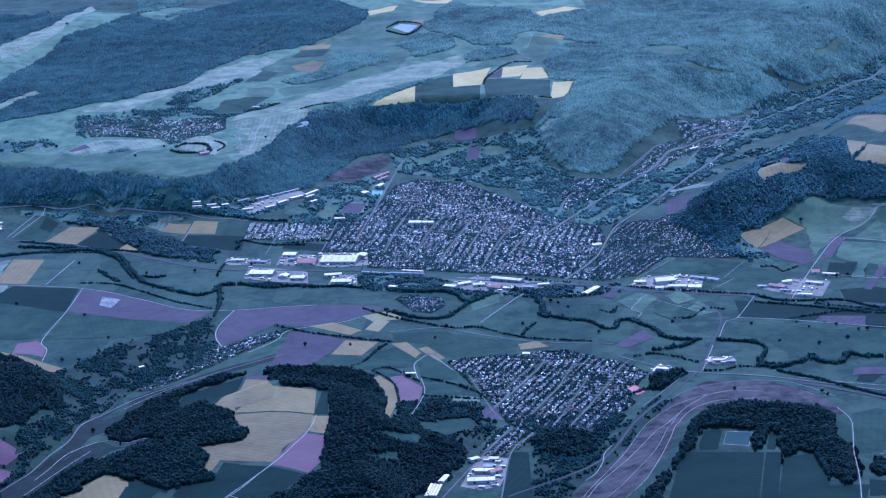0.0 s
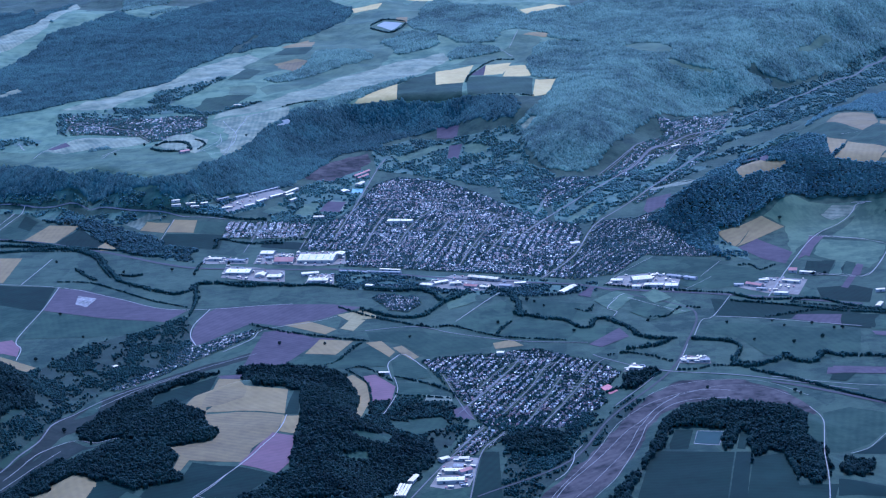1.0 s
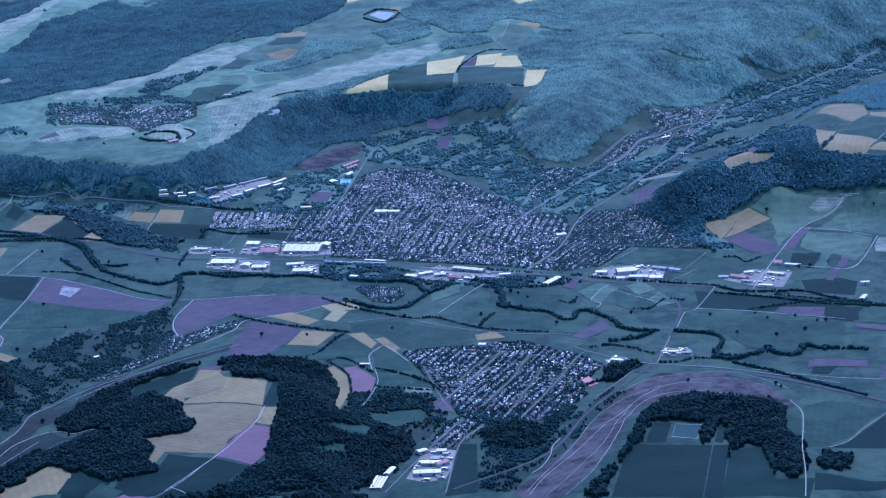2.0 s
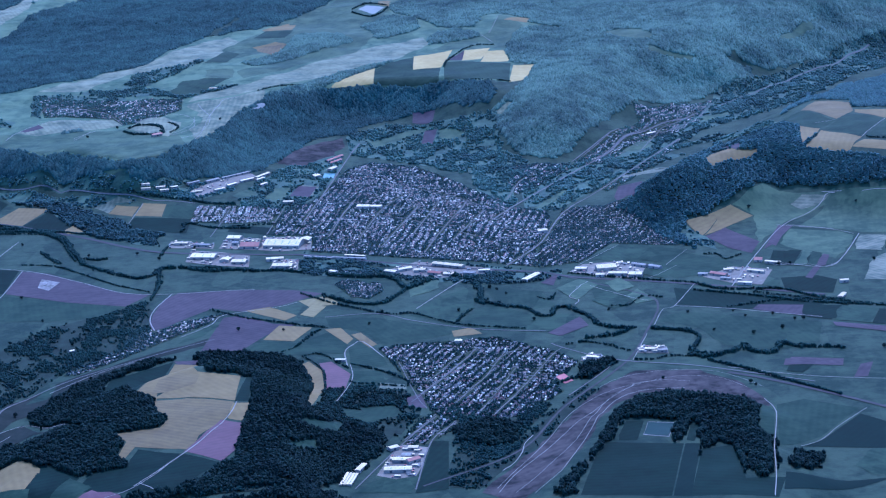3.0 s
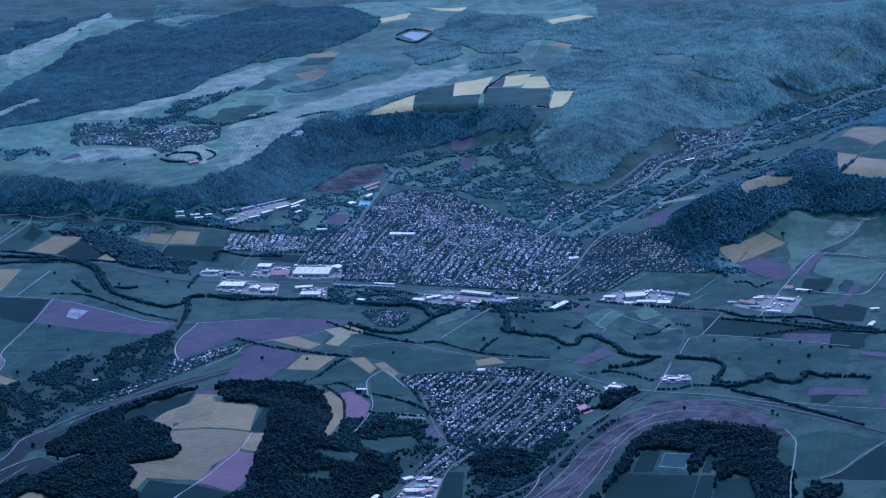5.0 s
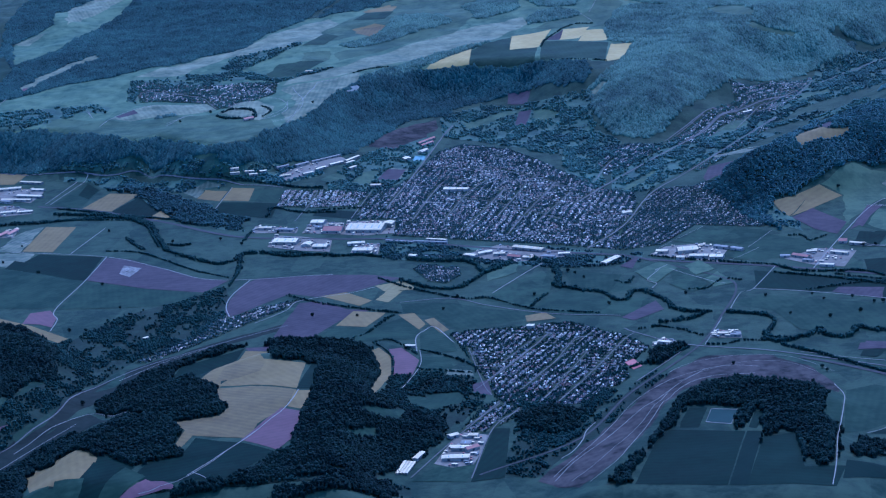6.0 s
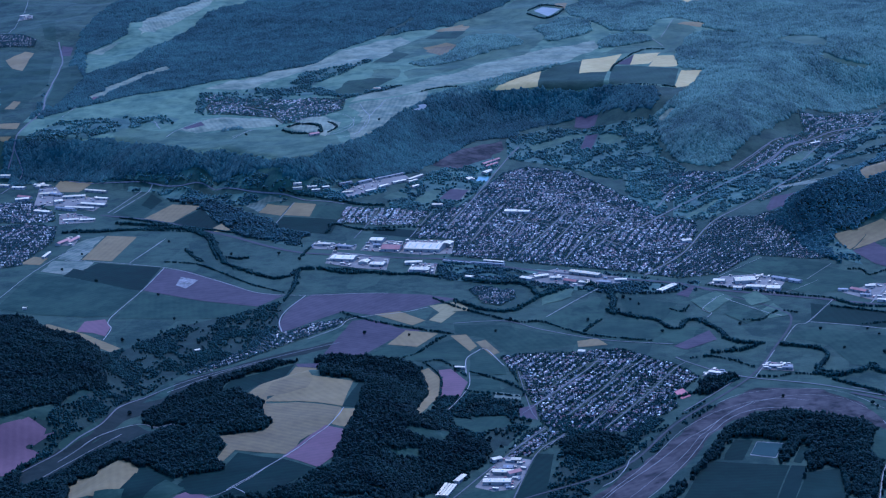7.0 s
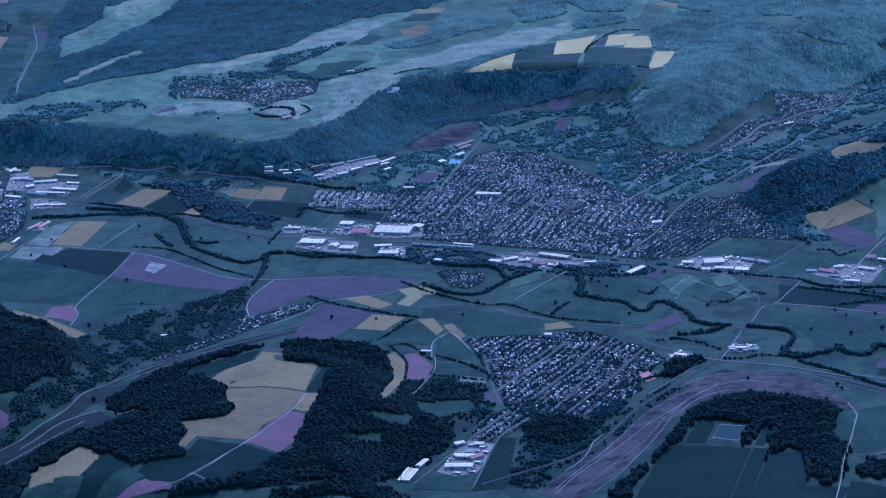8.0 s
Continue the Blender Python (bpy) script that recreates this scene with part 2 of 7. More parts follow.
# ---- the land ----
def inside_distance(poly, x, y):
    """Metres from each (x, y) to the outline poly, positive inside it."""
    best, odd = np.full(np.shape(x), 1e18), np.zeros(np.shape(x), bool)
    for (ax, ay), (bx, by) in zip(poly, poly[1:] + poly[:1]):
        ex, ey = bx - ax, by - ay
        k = np.clip(((x - ax) * ex + (y - ay) * ey) / (ex * ex + ey * ey + 1e-9), 0, 1)
        best = np.minimum(best, (x - ax - k * ex) ** 2 + (y - ay - k * ey) ** 2)
        cross = (ay > y) != (by > y)
        odd ^= cross & (x < ax + (y - ay) * ex / (ey if abs(ey) > 1e-9 else 1e-9))
    return np.where(odd, 1, -1) * np.sqrt(best)


def step(a, b, v):
    k = np.clip((v - a) / (b - a), 0, 1)
    return k * k * (3 - 2 * k)


def waves(x, y, size, seed):
    """Soft rolling relief between about -1 and 1."""
    total = 0
    for n in range(5):
        a = seed * 1.7 + n * 2.399
        k = 6.283 / size * (0.7 + 0.35 * n)
        total = total + np.sin((x * math.cos(a) + y * math.sin(a)) * k + seed * 3.1 + n * n) / (1 + 0.5 * n)
    return total / 2.2


# Plateaus beside the valley: outline of the upper rim, height, width of the slope below the rim.
PLATEAUS = [
    ([(-3000, 2758), (-692, 2698), (-595, 2682), (-511, 2663), (-430, 2604), (-386, 2568), (-370, 2592), (-340, 2554), (-291, 2514), (-261, 2520), (-232, 2556), (-200, 2653), (-159, 2786), (-92, 2875), (-21, 2883), (64, 2861), (118, 2801), (151, 2830), (180, 2993), (236, 3445), (500, 9000), (-9000, 9000)], 41, 50),
    ([(148, 3011), (151, 2775), (192, 2684), (250, 2800), (306, 2997), (393, 3035), (486, 3149), (582, 3290), (671, 3382), (881, 3581), (3000, 4081), (9000, 9000), (150, 9000)], 40, 120),
    ([(291, 2296), (318, 2346), (356, 2401), (405, 2482), (460, 2618), (542, 2738), (655, 2836), (675, 2641), (580, 2270), (463, 2342), (399, 2375), (360, 2350), (318, 2307)], 48, 95),
    ([(-259, 1479), (-244, 1602), (-215, 1685), (-177, 1744), (-147, 1772), (-106, 1763), (-70, 1722), (-60, 1647), (-67, 1568), (-45, 1440)], 24, 45),
    ([(104, 1447), (150, 1563), (176, 1630), (212, 1661), (252, 1647), (276, 1617), (272, 1552), (285, 1476), (274, 1417)], 12, 38),
    ([(-496, 1914), (-439, 1926), (-396, 1896), (-351, 1854), (-324, 1806), (-315, 1728), (-334, 1679), (-362, 1654), (-408, 1636)], 22, 45),
]


def height(x, y):
    """The ground's height above the valley floor."""
    x, y = np.asarray(x, float), np.asarray(y, float)
    z = 0.5 * waves(x, y, 420, 1)
    for outline, top, slope in PLATEAUS:
        d = inside_distance(outline, x, y)
        rise = step(-slope, slope * 0.35, d + slope * 0.12 * waves(x, y, 120, 5))
        lift = top + np.where(top > 38, np.clip(0.055 * (y - 2650), 0, 45), 0) * (top < 44)
        if top == 41:      # the foot of the north-western rim rises slowly behind the town
            z = z + 13 * step(-190, -25, d) * step(-330, -150, x) * step(650, 250, x)
        z = np.maximum(z, z * (1 - rise) + rise * (lift + 2.0 * waves(x, y, 330, 3)))
    z = z + 1.0 * step(4, 14, z) * waves(x, y, 62, 2)
    return z + 8 * step(2900, 3400, y) * waves(x, y, 260, 7) + 2.2 * step(2750, 3000, y) * waves(x, y, 140, 4)


def mesh_object(name, verts, faces, mat, smooth=False):
    me = bpy.data.meshes.new(name)
    verts = np.asarray(verts, np.float32).reshape(-1, 3)
    me.vertices.add(len(verts))
    me.vertices.foreach_set("co", verts.ravel())
    faces = np.asarray(faces, np.int32)
    sides = faces.shape[1]
    me.loops.add(faces.size)
    me.loops.foreach_set("vertex_index", faces.ravel())
    me.polygons.add(len(faces))
    me.polygons.foreach_set("loop_start", np.arange(0, faces.size, sides, dtype=np.int32))
    me.polygons.foreach_set("use_smooth", np.full(len(faces), smooth))
    me.update(calc_edges=True)
    me.materials.append(mat)
    return new(name, me)


def grid_lines(low, high, cell):
    inner = np.arange(low, high + cell, cell)
    out = cell * 1.6 ** np.arange(1, 14)
    return np.concatenate([(inner[0] - np.cumsum(out))[::-1], inner, inner[-1] + np.cumsum(out)])


CELL = 8
gx, gy = grid_lines(-1200, 1000, CELL), grid_lines(1240, 4600, CELL)
X, Y = np.meshgrid(gx, gy)
Z = height(X, Y)
count = len(gx)


def ground_at(x, y):
    """The height of the ground's sheet itself, between its corners."""
    x, y = np.asarray(x, float), np.asarray(y, float)
    i, j = np.clip(np.searchsorted(gx, x) - 1, 0, len(gx) - 2), np.clip(np.searchsorted(gy, y) - 1, 0, len(gy) - 2)
    u, v = (x - gx[i]) / (gx[i + 1] - gx[i]), (y - gy[j]) / (gy[j + 1] - gy[j])
    a, b, c, d = Z[j, i], Z[j, i + 1], Z[j + 1, i + 1], Z[j + 1, i]
    return np.where(u >= v, a + u * (b - a) + v * (c - b), a + v * (d - a) + u * (c - d))


corner = (np.arange(len(gy) - 1)[:, None] * count + np.arange(count - 1)[None]).ravel()
ground = mesh_object("ground", np.stack([X, Y, Z], -1), np.concatenate([np.stack([corner, corner + 1, corner + count + 1], 1), np.stack([corner, corner + count + 1, corner + count], 1)]), MEADOW, True)
tagged(ground, "green valley floor rising to wooded plateaus", "ground", kind="structure")

# Open pasture on the north-western plateau, under its fields and between its woods.
PLATEAU_RIM = [(-640, 2705), (-511, 2670), (-430, 2612), (-386, 2578), (-340, 2564), (-291, 2526), (-236, 2566), (-206, 2663), (-165, 2796), (-98, 2885), (150, 2840), (236, 3445), (200, 3700), (-700, 3700)]
middle = inside_distance(PLATEAU_RIM, (X[:-1, :-1] + X[1:, 1:]) / 2, (Y[:-1, :-1] + Y[1:, 1:]) / 2).ravel() > 0
cells = corner[middle]
used, where_used = np.unique(np.stack([cells, cells + 1, cells + count + 1, cells, cells + count + 1, cells + count], 1), return_inverse=True)
pasture = mesh_object("plateau_pasture", np.stack([X, Y, Z + 0.04], -1).reshape(-1, 3)[used], where_used.reshape(-1, 3), UPLAND, True)
tagged(pasture, "open green pasture on the plateau between the woods", "grass", kind="structure")

YARDS = []
CLEARED = []      # outlines in which no wood grows


def draped(name, rings, lift, mat):
    """Flat outlines laid over the land."""
    bm = bmesh.new()
    for ring in rings:
        bm.faces.new([bm.verts.new((x, y, 0)) for x, y in ring])
    bmesh.ops.triangulate(bm, faces=bm.faces[:])
    for axis, normal in ((0, (1, 0, 0)), (1, (0, 1, 0))):
        values = [v.co[axis] for v in bm.verts]
        for k in range(math.ceil(min(values) / CELL), math.floor(max(values) / CELL) + 1):
            at = (k * CELL, 0, 0) if axis == 0 else (0, k * CELL, 0)
            bmesh.ops.bisect_plane(bm, geom=bm.verts[:] + bm.edges[:] + bm.faces[:], dist=1e-4, plane_co=at, plane_no=normal)
    values = [v.co.x - v.co.y for v in bm.verts]
    for k in range(math.ceil(min(values) / CELL), math.floor(max(values) / CELL) + 1):
        bmesh.ops.bisect_plane(bm, geom=bm.verts[:] + bm.edges[:] + bm.faces[:], dist=1e-4, plane_co=(k * CELL, 0, 0), plane_no=(1, -1, 0))
    co = np.array([v.co for v in bm.verts])
    for v, z in zip(bm.verts, ground_at(co[:, 0], co[:, 1])):
        v.co.z = z + lift
    bmesh.ops.recalc_face_normals(bm, faces=bm.faces[:])
    me = bpy.data.meshes.new(name)
    bm.to_mesh(me)
    bm.free()
    if len(me.polygons) and sum(p.normal.z for p in me.polygons) < 0:
        me.flip_normals()
    for p in me.polygons:
        p.use_smooth = True
    me.materials.append(mat)
    return new(name, me)


def uneven(outline, size):
    """The same outline with edges that wander a little, as grassland has them."""
    ring = []
    for (ax, ay), (bx, by) in zip(outline, outline[1:] + outline[:1]):
        far = math.hypot(bx - ax, by - ay)
        count = max(1, min(14, int(far / (size * 3))))
        for n in range(count):
            k = n / count
            off = size * noise.noise((ax / 19 + (bx - ax) * k / 19, ay / 19 + (by - ay) * k / 19, 3.0)) * (1.6 if n else 0.5)
            ring.append((ax + (bx - ax) * k - (by - ay) / far * off, ay + (by - ay) * k + (bx - ax) / far * off))
    return ring


def field(kind, layer, outline):
    mat, words = KINDS[kind]
    if kind in ("mauve", "hill", "light", "meadow", "heath", "verge", "lush"):
        outline = uneven(outline, 2.2 if outline[0][1] < 2450 else 5.0)
    CLEARED.append(outline)
    lift = 0.16 + 0.1 * layer + 0.003 * (len(CLEARED) % 30)
    if kind == "yard":
        YARDS.append(outline)
    if kind in ("yard", "pool"):
        return tagged(draped("paved_yard" if kind == "yard" else "swimming_pool", [outline], lift, mat), words, "yard" if kind == "yard" else "pool", kind="structure")
    return tagged(draped("field", [outline], lift, mat), words, "field", "fields of the valley")


def smooth_line(points, cell):
    """Points along a curve through the given ones."""
    p = [Vector((x, y, 0)) for x, y in points]
    p = [p[0] * 2 - p[1], *p, p[-1] * 2 - p[-2]]
    line = []
    for k in range(1, len(p) - 2):
        a, b, c, d = p[k - 1:k + 3]
        steps = max(2, int((c - b).length / cell))
        for n in range(steps):
            s = n / steps
            line.append(0.5 * (2 * b + (c - a) * s + (2 * a - 5 * b + 4 * c - d) * s * s + (3 * b - a - 3 * c + d) * s ** 3))
    return line + [p[-2]]


LINES = []        # centre lines of roads, with half widths


def road(kind, width, points):
    mat, words = ROADS[kind]
    line = smooth_line(points, 2.5)
    verts, faces = [], []
    for k, c in enumerate(line):
        ahead = (line[min(k + 1, len(line) - 1)] - line[max(k - 1, 0)]).normalized()
        for s in (-0.5, 0.5):
            x, y = c.x - ahead.y * s * width, c.y + ahead.x * s * width
            verts.append((x, y, float(ground_at(x, y)) + (0.4 if kind == "rail" else 0.46)))
        if k:
            faces.append((2 * k - 2, 2 * k - 1, 2 * k + 1, 2 * k)[::-1])
    LINES.append((np.array([(c.x, c.y) for c in line]), width / 2))
    name = {"road": "road", "track": "farm_track", "rail": "railway"}[kind]
    return tagged(mesh_object(name, verts, faces, mat, True), words, "road" if kind != "rail" else "railway", kind="structure")


# Fields: kind, layer, outline in metres.
field("hill", 0, [(-615, 3284), (-582, 3383), (-559, 3458), (-539, 3753), (-555, 3808), (-579, 3533), (-637, 3416)])
field("hill", 0, [(-561, 2961), (-520, 3039), (-526, 3051), (-567, 2999)])
field("meadow", 0, [(-552, 3922), (-479, 3799), (-453, 3605), (-496, 3736), (-519, 3675)])
field("hill", 0, [(-452, 2911), (-383, 3008), (-327, 3050), (-282, 3155), (-232, 3218), (-201, 3161), (-271, 3012), (-338, 3005), (-398, 2909)])
field("hill", 0, [(-252, 2829), (-190, 2851), (-159, 2873), (-92, 2924), (-4, 2986), (50, 3095), (40, 3126), (-34, 3072), (-93, 3017), (-150, 2945), (-205, 2884), (-246, 2852)])
field("hill", 0, [(-251, 2819), (-189, 2845), (-158, 2868), (-157, 2827), (-182, 2767), (-201, 2673), (-224, 2621), (-237, 2677), (-224, 2725)])
field("light", 0, [(-202, 3102), (-181, 3154), (-128, 3197), (-50, 3252), (-25, 3147), (-49, 3053), (-94, 3027), (-151, 2966), (-190, 2929), (-203, 2982), (-139, 3039), (-56, 3114), (-81, 3194), (-135, 3166)])
field("light", 0, [(-205, 3153), (-163, 3303), (-100, 3425), (-50, 3547), (-15, 3583), (-3, 3504), (-8, 3357), (-25, 3280), (-50, 3252), (-97, 3221), (-159, 3179)])
field("cream", 1, [(-79, 2879), (-23, 2954), (-24, 2887), (-56, 2881)])
field("cream", 1, [(27, 3021), (78, 3048), (62, 2952), (26, 2936)])
field("cream", 1, [(94, 3040), (128, 3044), (114, 2985), (89, 2981)])
field("cream", 1, [(122, 3025), (146, 3029), (151, 2966), (113, 2967)])
field("cream", 1, [(154, 2940), (182, 2946), (165, 2856), (145, 2840)])
field("cream", 1, [(-97, 3502), (-46, 3540), (-54, 3507), (-88, 3475)])
field("cream", 1, [(-28, 3613), (38, 3602), (33, 3570), (-15, 3600)])
field("cream", 1, [(157, 3396), (202, 3418), (226, 3397), (166, 3367)])
field("tan", 1, [(160, 3196), (192, 3207), (182, 3179), (151, 3184)])
field("tan", 1, [(-25, 3410), (-8, 3416), (-10, 3375), (-26, 3386)])
field("grey", 1, [(-54, 3362), (-43, 3387), (-16, 3370), (-32, 3323)])
field("tan", 1, [(-188, 3262), (-151, 3304), (-152, 3249), (-182, 3252)])
field("tan", 1, [(-193, 3143), (-162, 3153), (-145, 3126), (-171, 3089)])
field("green", 0, [(-23, 2947), (27, 3018), (26, 2936), (61, 2953), (58, 2867), (-24, 2886)])
field("green", 0, [(66, 2983), (109, 2967), (151, 2949), (145, 2850), (65, 2869)])
field("purple", 1, [(71, 2991), (94, 3040), (89, 2981)])
field("light", 0, [(49, 3058), (81, 3101), (120, 3118), (134, 3155), (146, 3224), (177, 3166), (163, 3122), (147, 3043), (128, 3044), (94, 3048), (78, 3048)])
field("light", 0, [(-243, 2989), (-208, 2998), (-206, 2957), (-240, 2949)])
field("green", 0, [(-281, 2890), (-241, 2943), (-208, 2940), (-234, 2879)])
field("hill", 0, [(-444, 2704), (-411, 2757), (-335, 2749), (-319, 2718), (-356, 2698), (-416, 2689)])
field("hill", 0, [(-313, 2697), (-300, 2738), (-274, 2753), (-249, 2719), (-251, 2680), (-258, 2642)])
field("light", 0, [(-522, 2727), (-415, 2686), (-352, 2691), (-315, 2692), (-245, 2649), (-231, 2584), (-262, 2533), (-300, 2536), (-342, 2571), (-372, 2604), (-393, 2591), (-440, 2627), (-514, 2679)])
field("purple", 1, [(-439, 2714), (-422, 2742), (-413, 2724), (-433, 2707)])
field("tan2", 0, [(465, 2589), (488, 2632), (522, 2601), (518, 2553), (492, 2509)])
field("tan", 0, [(521, 2560), (556, 2548), (593, 2544), (570, 2489), (543, 2501), (518, 2544)])
field("green", 0, [(436, 2581), (463, 2585), (489, 2501), (468, 2467), (438, 2490)])
field("green", 0, [(509, 2540), (541, 2493), (502, 2402), (469, 2457)])
field("green", 0, [(504, 2398), (544, 2488), (569, 2484), (575, 2396), (567, 2359)])
field("tan", 0, [(446, 2482), (466, 2463), (446, 2398), (432, 2377)])
field("tan", 0, [(465, 2452), (499, 2398), (477, 2350), (434, 2370), (448, 2397)])
field("tan", 0, [(499, 2382), (525, 2359), (563, 2341), (556, 2309), (482, 2361)])
field("tan", 1, [(326, 2330), (344, 2406), (363, 2370), (388, 2379), (385, 2370), (331, 2316)])
field("purple", 0, [(360, 2553), (379, 2603), (371, 2381), (363, 2372), (345, 2413)])
field("tan", 1, [(294.6, 2236.4), (317.1, 2247.5), (326.3, 2241.8), (307.2, 2200.5)])
field("tan", 1, [(317.1, 2247.5), (343.1, 2268.4), (364.3, 2259.9), (329.7, 2220.8), (308.8, 2200.1), (326.2, 2240.6)])
field("purple", 1, [(309.2, 2195.2), (331.9, 2224), (357.4, 2163.4), (343.8, 2121.5), (325.9, 2143.9)])
field("light", 0, [(345, 2269.6), (384, 2323), (453.5, 2298.2), (452, 2291.1), (394.2, 2237.3), (354.5, 2152.7), (366.3, 2261.8)])
field("mauve", 1, [(407.1, 2292), (421, 2306), (446.6, 2292.9), (433.6, 2280.3), (415.5, 2275.8)])
field("green", 0, [(388.3, 2221.7), (454.2, 2172.4), (430.5, 2113.6), (381.9, 2123.5), (368.8, 2143.5)])
field("dark", 0, [(364.9, 2126.9), (383.8, 2118.8), (367.5, 2079.6), (356, 2090.2)])
field("lush", 0, [(384.8, 2118.6), (398.9, 2113.7), (380.4, 2068.8), (368.5, 2079.4)])
field("dark", 0, [(399.9, 2113.5), (413.2, 2104.4), (400.7, 2060.5), (381.4, 2068.6)])
field("purple", 1, [(407.7, 2103.3), (413.5, 2100), (383.8, 2018.6), (378.5, 2023.7)])
field("purple", 1, [(384.4, 2225), (398, 2219.5), (366.8, 2148.3), (356.6, 2132.8)])
field("mauve", 0, [(454.9, 2170), (479.5, 2162.6), (463.5, 2106.6), (440.4, 2115.9)])
field("dark", 0, [(480.9, 2164.5), (486.2, 2161.1), (472.3, 2111.2), (467.2, 2112.3)])
field("mauve", 0, [(470.3, 2100.8), (511.3, 2096.2), (489.4, 1992.2), (427.9, 2005.3), (450.6, 2079.4)])
field("light", 0, [(450.5, 2293.9), (543.5, 2249.1), (526.1, 2166.2), (457, 2178.7), (424.2, 2204.2), (404.4, 2218), (443.1, 2284.1)])
field("heath", 0, [(-133, 2615), (-116, 2673), (-84, 2731), (-61, 2754), (-57, 2715), (-77, 2653), (-102, 2604)])
field("purple", 0, [(24, 2838), (52, 2835), (47, 2787), (23, 2809)])
field("purple", 0, [(38, 2763), (53, 2757), (47, 2701), (34, 2705)])
field("hill", 0, [(124, 2759), (141, 2771), (145, 2765), (129, 2741)])
field("light", 0, [(-30, 2741), (19, 2775), (48, 2774), (40, 2761), (-20, 2714)])
field("light", 0, [(56, 2753), (87, 2723), (78, 2705), (56, 2727)])
field("light", 0, [(248, 2581), (273, 2640), (305, 2660), (285, 2609)])
field("mauve", 0, [(249, 2479), (270, 2503), (325, 2537), (295, 2502)])
field("purple", 0, [(236, 2387), (245, 2439), (273, 2461), (249.8, 2292.1)])
field("light", 0, [(149, 2353), (186, 2438), (192, 2431), (165, 2360)])
field("light", 0, [(375, 2797), (412, 2830), (413, 2801), (379, 2777)])
field("light", 0, [(282, 3118), (298, 3130), (336, 3119), (346, 3060), (337, 3049), (304, 3071)])
field("light", 0, [(330, 3033), (353, 3013), (397, 3008), (388, 3000), (334, 3005)])
field("light", 0, [(519, 3138), (567, 3208), (591, 3255), (581, 3200), (540, 3145)])
field("tan", 0, [(-426, 2420), (-408, 2493), (-372, 2480), (-389, 2402)])
field("dark", 0, [(-388, 2401), (-370, 2468), (-333, 2374), (-344, 2356), (-378, 2385)])
field("tan", 0, [(-339, 2370), (-333, 2389), (-315, 2351), (-334, 2351)])
field("green", 0, [(-464, 2457), (-445, 2560), (-422, 2516), (-428, 2423)])
field("tan", 0, [(-302, 2435), (-298, 2471), (-271, 2454), (-274, 2412)])
field("tan", 0, [(-272, 2414), (-268, 2467), (-241, 2449), (-241, 2400)])
field("dark", 0, [(-274, 2376), (-270, 2406), (-208, 2383), (-208, 2325), (-264, 2349)])
field("green", 0, [(-240, 2444), (-207, 2428), (-209, 2387), (-239, 2399)])
field("mauve", 0, [(-324, 2474), (-297, 2483), (-275, 2472), (-299, 2474), (-303, 2438)])
field("mauve", 0, [(-475.4, 2248.7), (-472.9, 2295.8), (-467, 2332), (-450, 2348), (-448.5, 2292.8), (-450.3, 2241.1)])
field("tan", 0, [(-448.5, 2245.6), (-447, 2347), (-413, 2338), (-415.5, 2235.1)])
field("mauve", 0, [(-478.9, 2201), (-477.1, 2244.3), (-433.8, 2232.4), (-431, 2198.1), (-446.7, 2181.9)])
field("dark", 0, [(-428.2, 2227.8), (-358.8, 2204.7), (-358.7, 2116.2), (-425.2, 2139.4), (-436.2, 2202.7)])
field("dark", 0, [(-450.2, 2177.8), (-447.9, 2208.9), (-430.5, 2195.8), (-427.3, 2229.5), (-361.5, 2202.4), (-360.7, 2116.1), (-405.7, 2151.7)])
field("purple", 0, [(-354.7, 2199.2), (-328.6, 2186.2), (-290.8, 2144.3), (-248.6, 2099), (-218.2, 2083.7), (-235.9, 2047.9), (-293.2, 2072.9), (-357.1, 2115.8)])
field("pale", 1, [(-329.3, 2132.4), (-330.8, 2164.8), (-310.9, 2149.2), (-316.9, 2119)])
field("green", 0, [(-356.9, 2107.5), (-238, 2042.5), (-255.6, 2013.4), (-290.9, 2009.5), (-332.3, 2014.8), (-362.3, 2017.6)])
field("green", 0, [(-484.4, 2076.4), (-484, 2194.9), (-451.3, 2177.9), (-404.7, 2147.3), (-359.8, 2111.9), (-369.5, 2027.1), (-391, 2025.2), (-441.5, 2037.6), (-479.8, 2060.3)])
field("pink", 0, [(-386.4, 1975.6), (-387.1, 2009.5), (-369.9, 2015.6), (-358.1, 1987.9), (-356.2, 1958.2), (-369.8, 1970.4)])
field("tan", 0, [(-425.7, 1998.1), (-419.8, 2005.1), (-376.6, 1967.3), (-333.5, 1919.3), (-339.7, 1907.8), (-359.9, 1930), (-379.5, 1958.5), (-410, 1977.9)])
field("purple", 0, [(-205.8, 1977.9), (-206.9, 2016), (-202.4, 2064), (-191.4, 2085.5), (-126, 2084), (-83.6, 2073.5), (-55.7, 2056.4), (-92.7, 2021.6), (-128, 2008.8), (-154.3, 2024.9), (-173.1, 1998.6), (-191.1, 1969.1), (-200.4, 1960.1)])
field("purple", 0, [(-152.7, 1885.3), (-141.8, 1991.2), (-124.8, 1994.7), (-96, 1961.7), (-76, 1955.3), (-99.9, 1926.2), (-113.2, 1893.6), (-121.9, 1871.2)])
field("tan", 1, [(-124.4, 2009.9), (-102.8, 2018.2), (-76.6, 1985.2), (-86.3, 1970.6)])
field("yellow", 1, [(-77.6, 2033.7), (-53, 2045.7), (-38.4, 2014.7), (-66.9, 2011.6)])
field("yellow", 1, [(-73.6, 1986.4), (-64, 2018.7), (-51.6, 2010), (-61.4, 1976.2)])
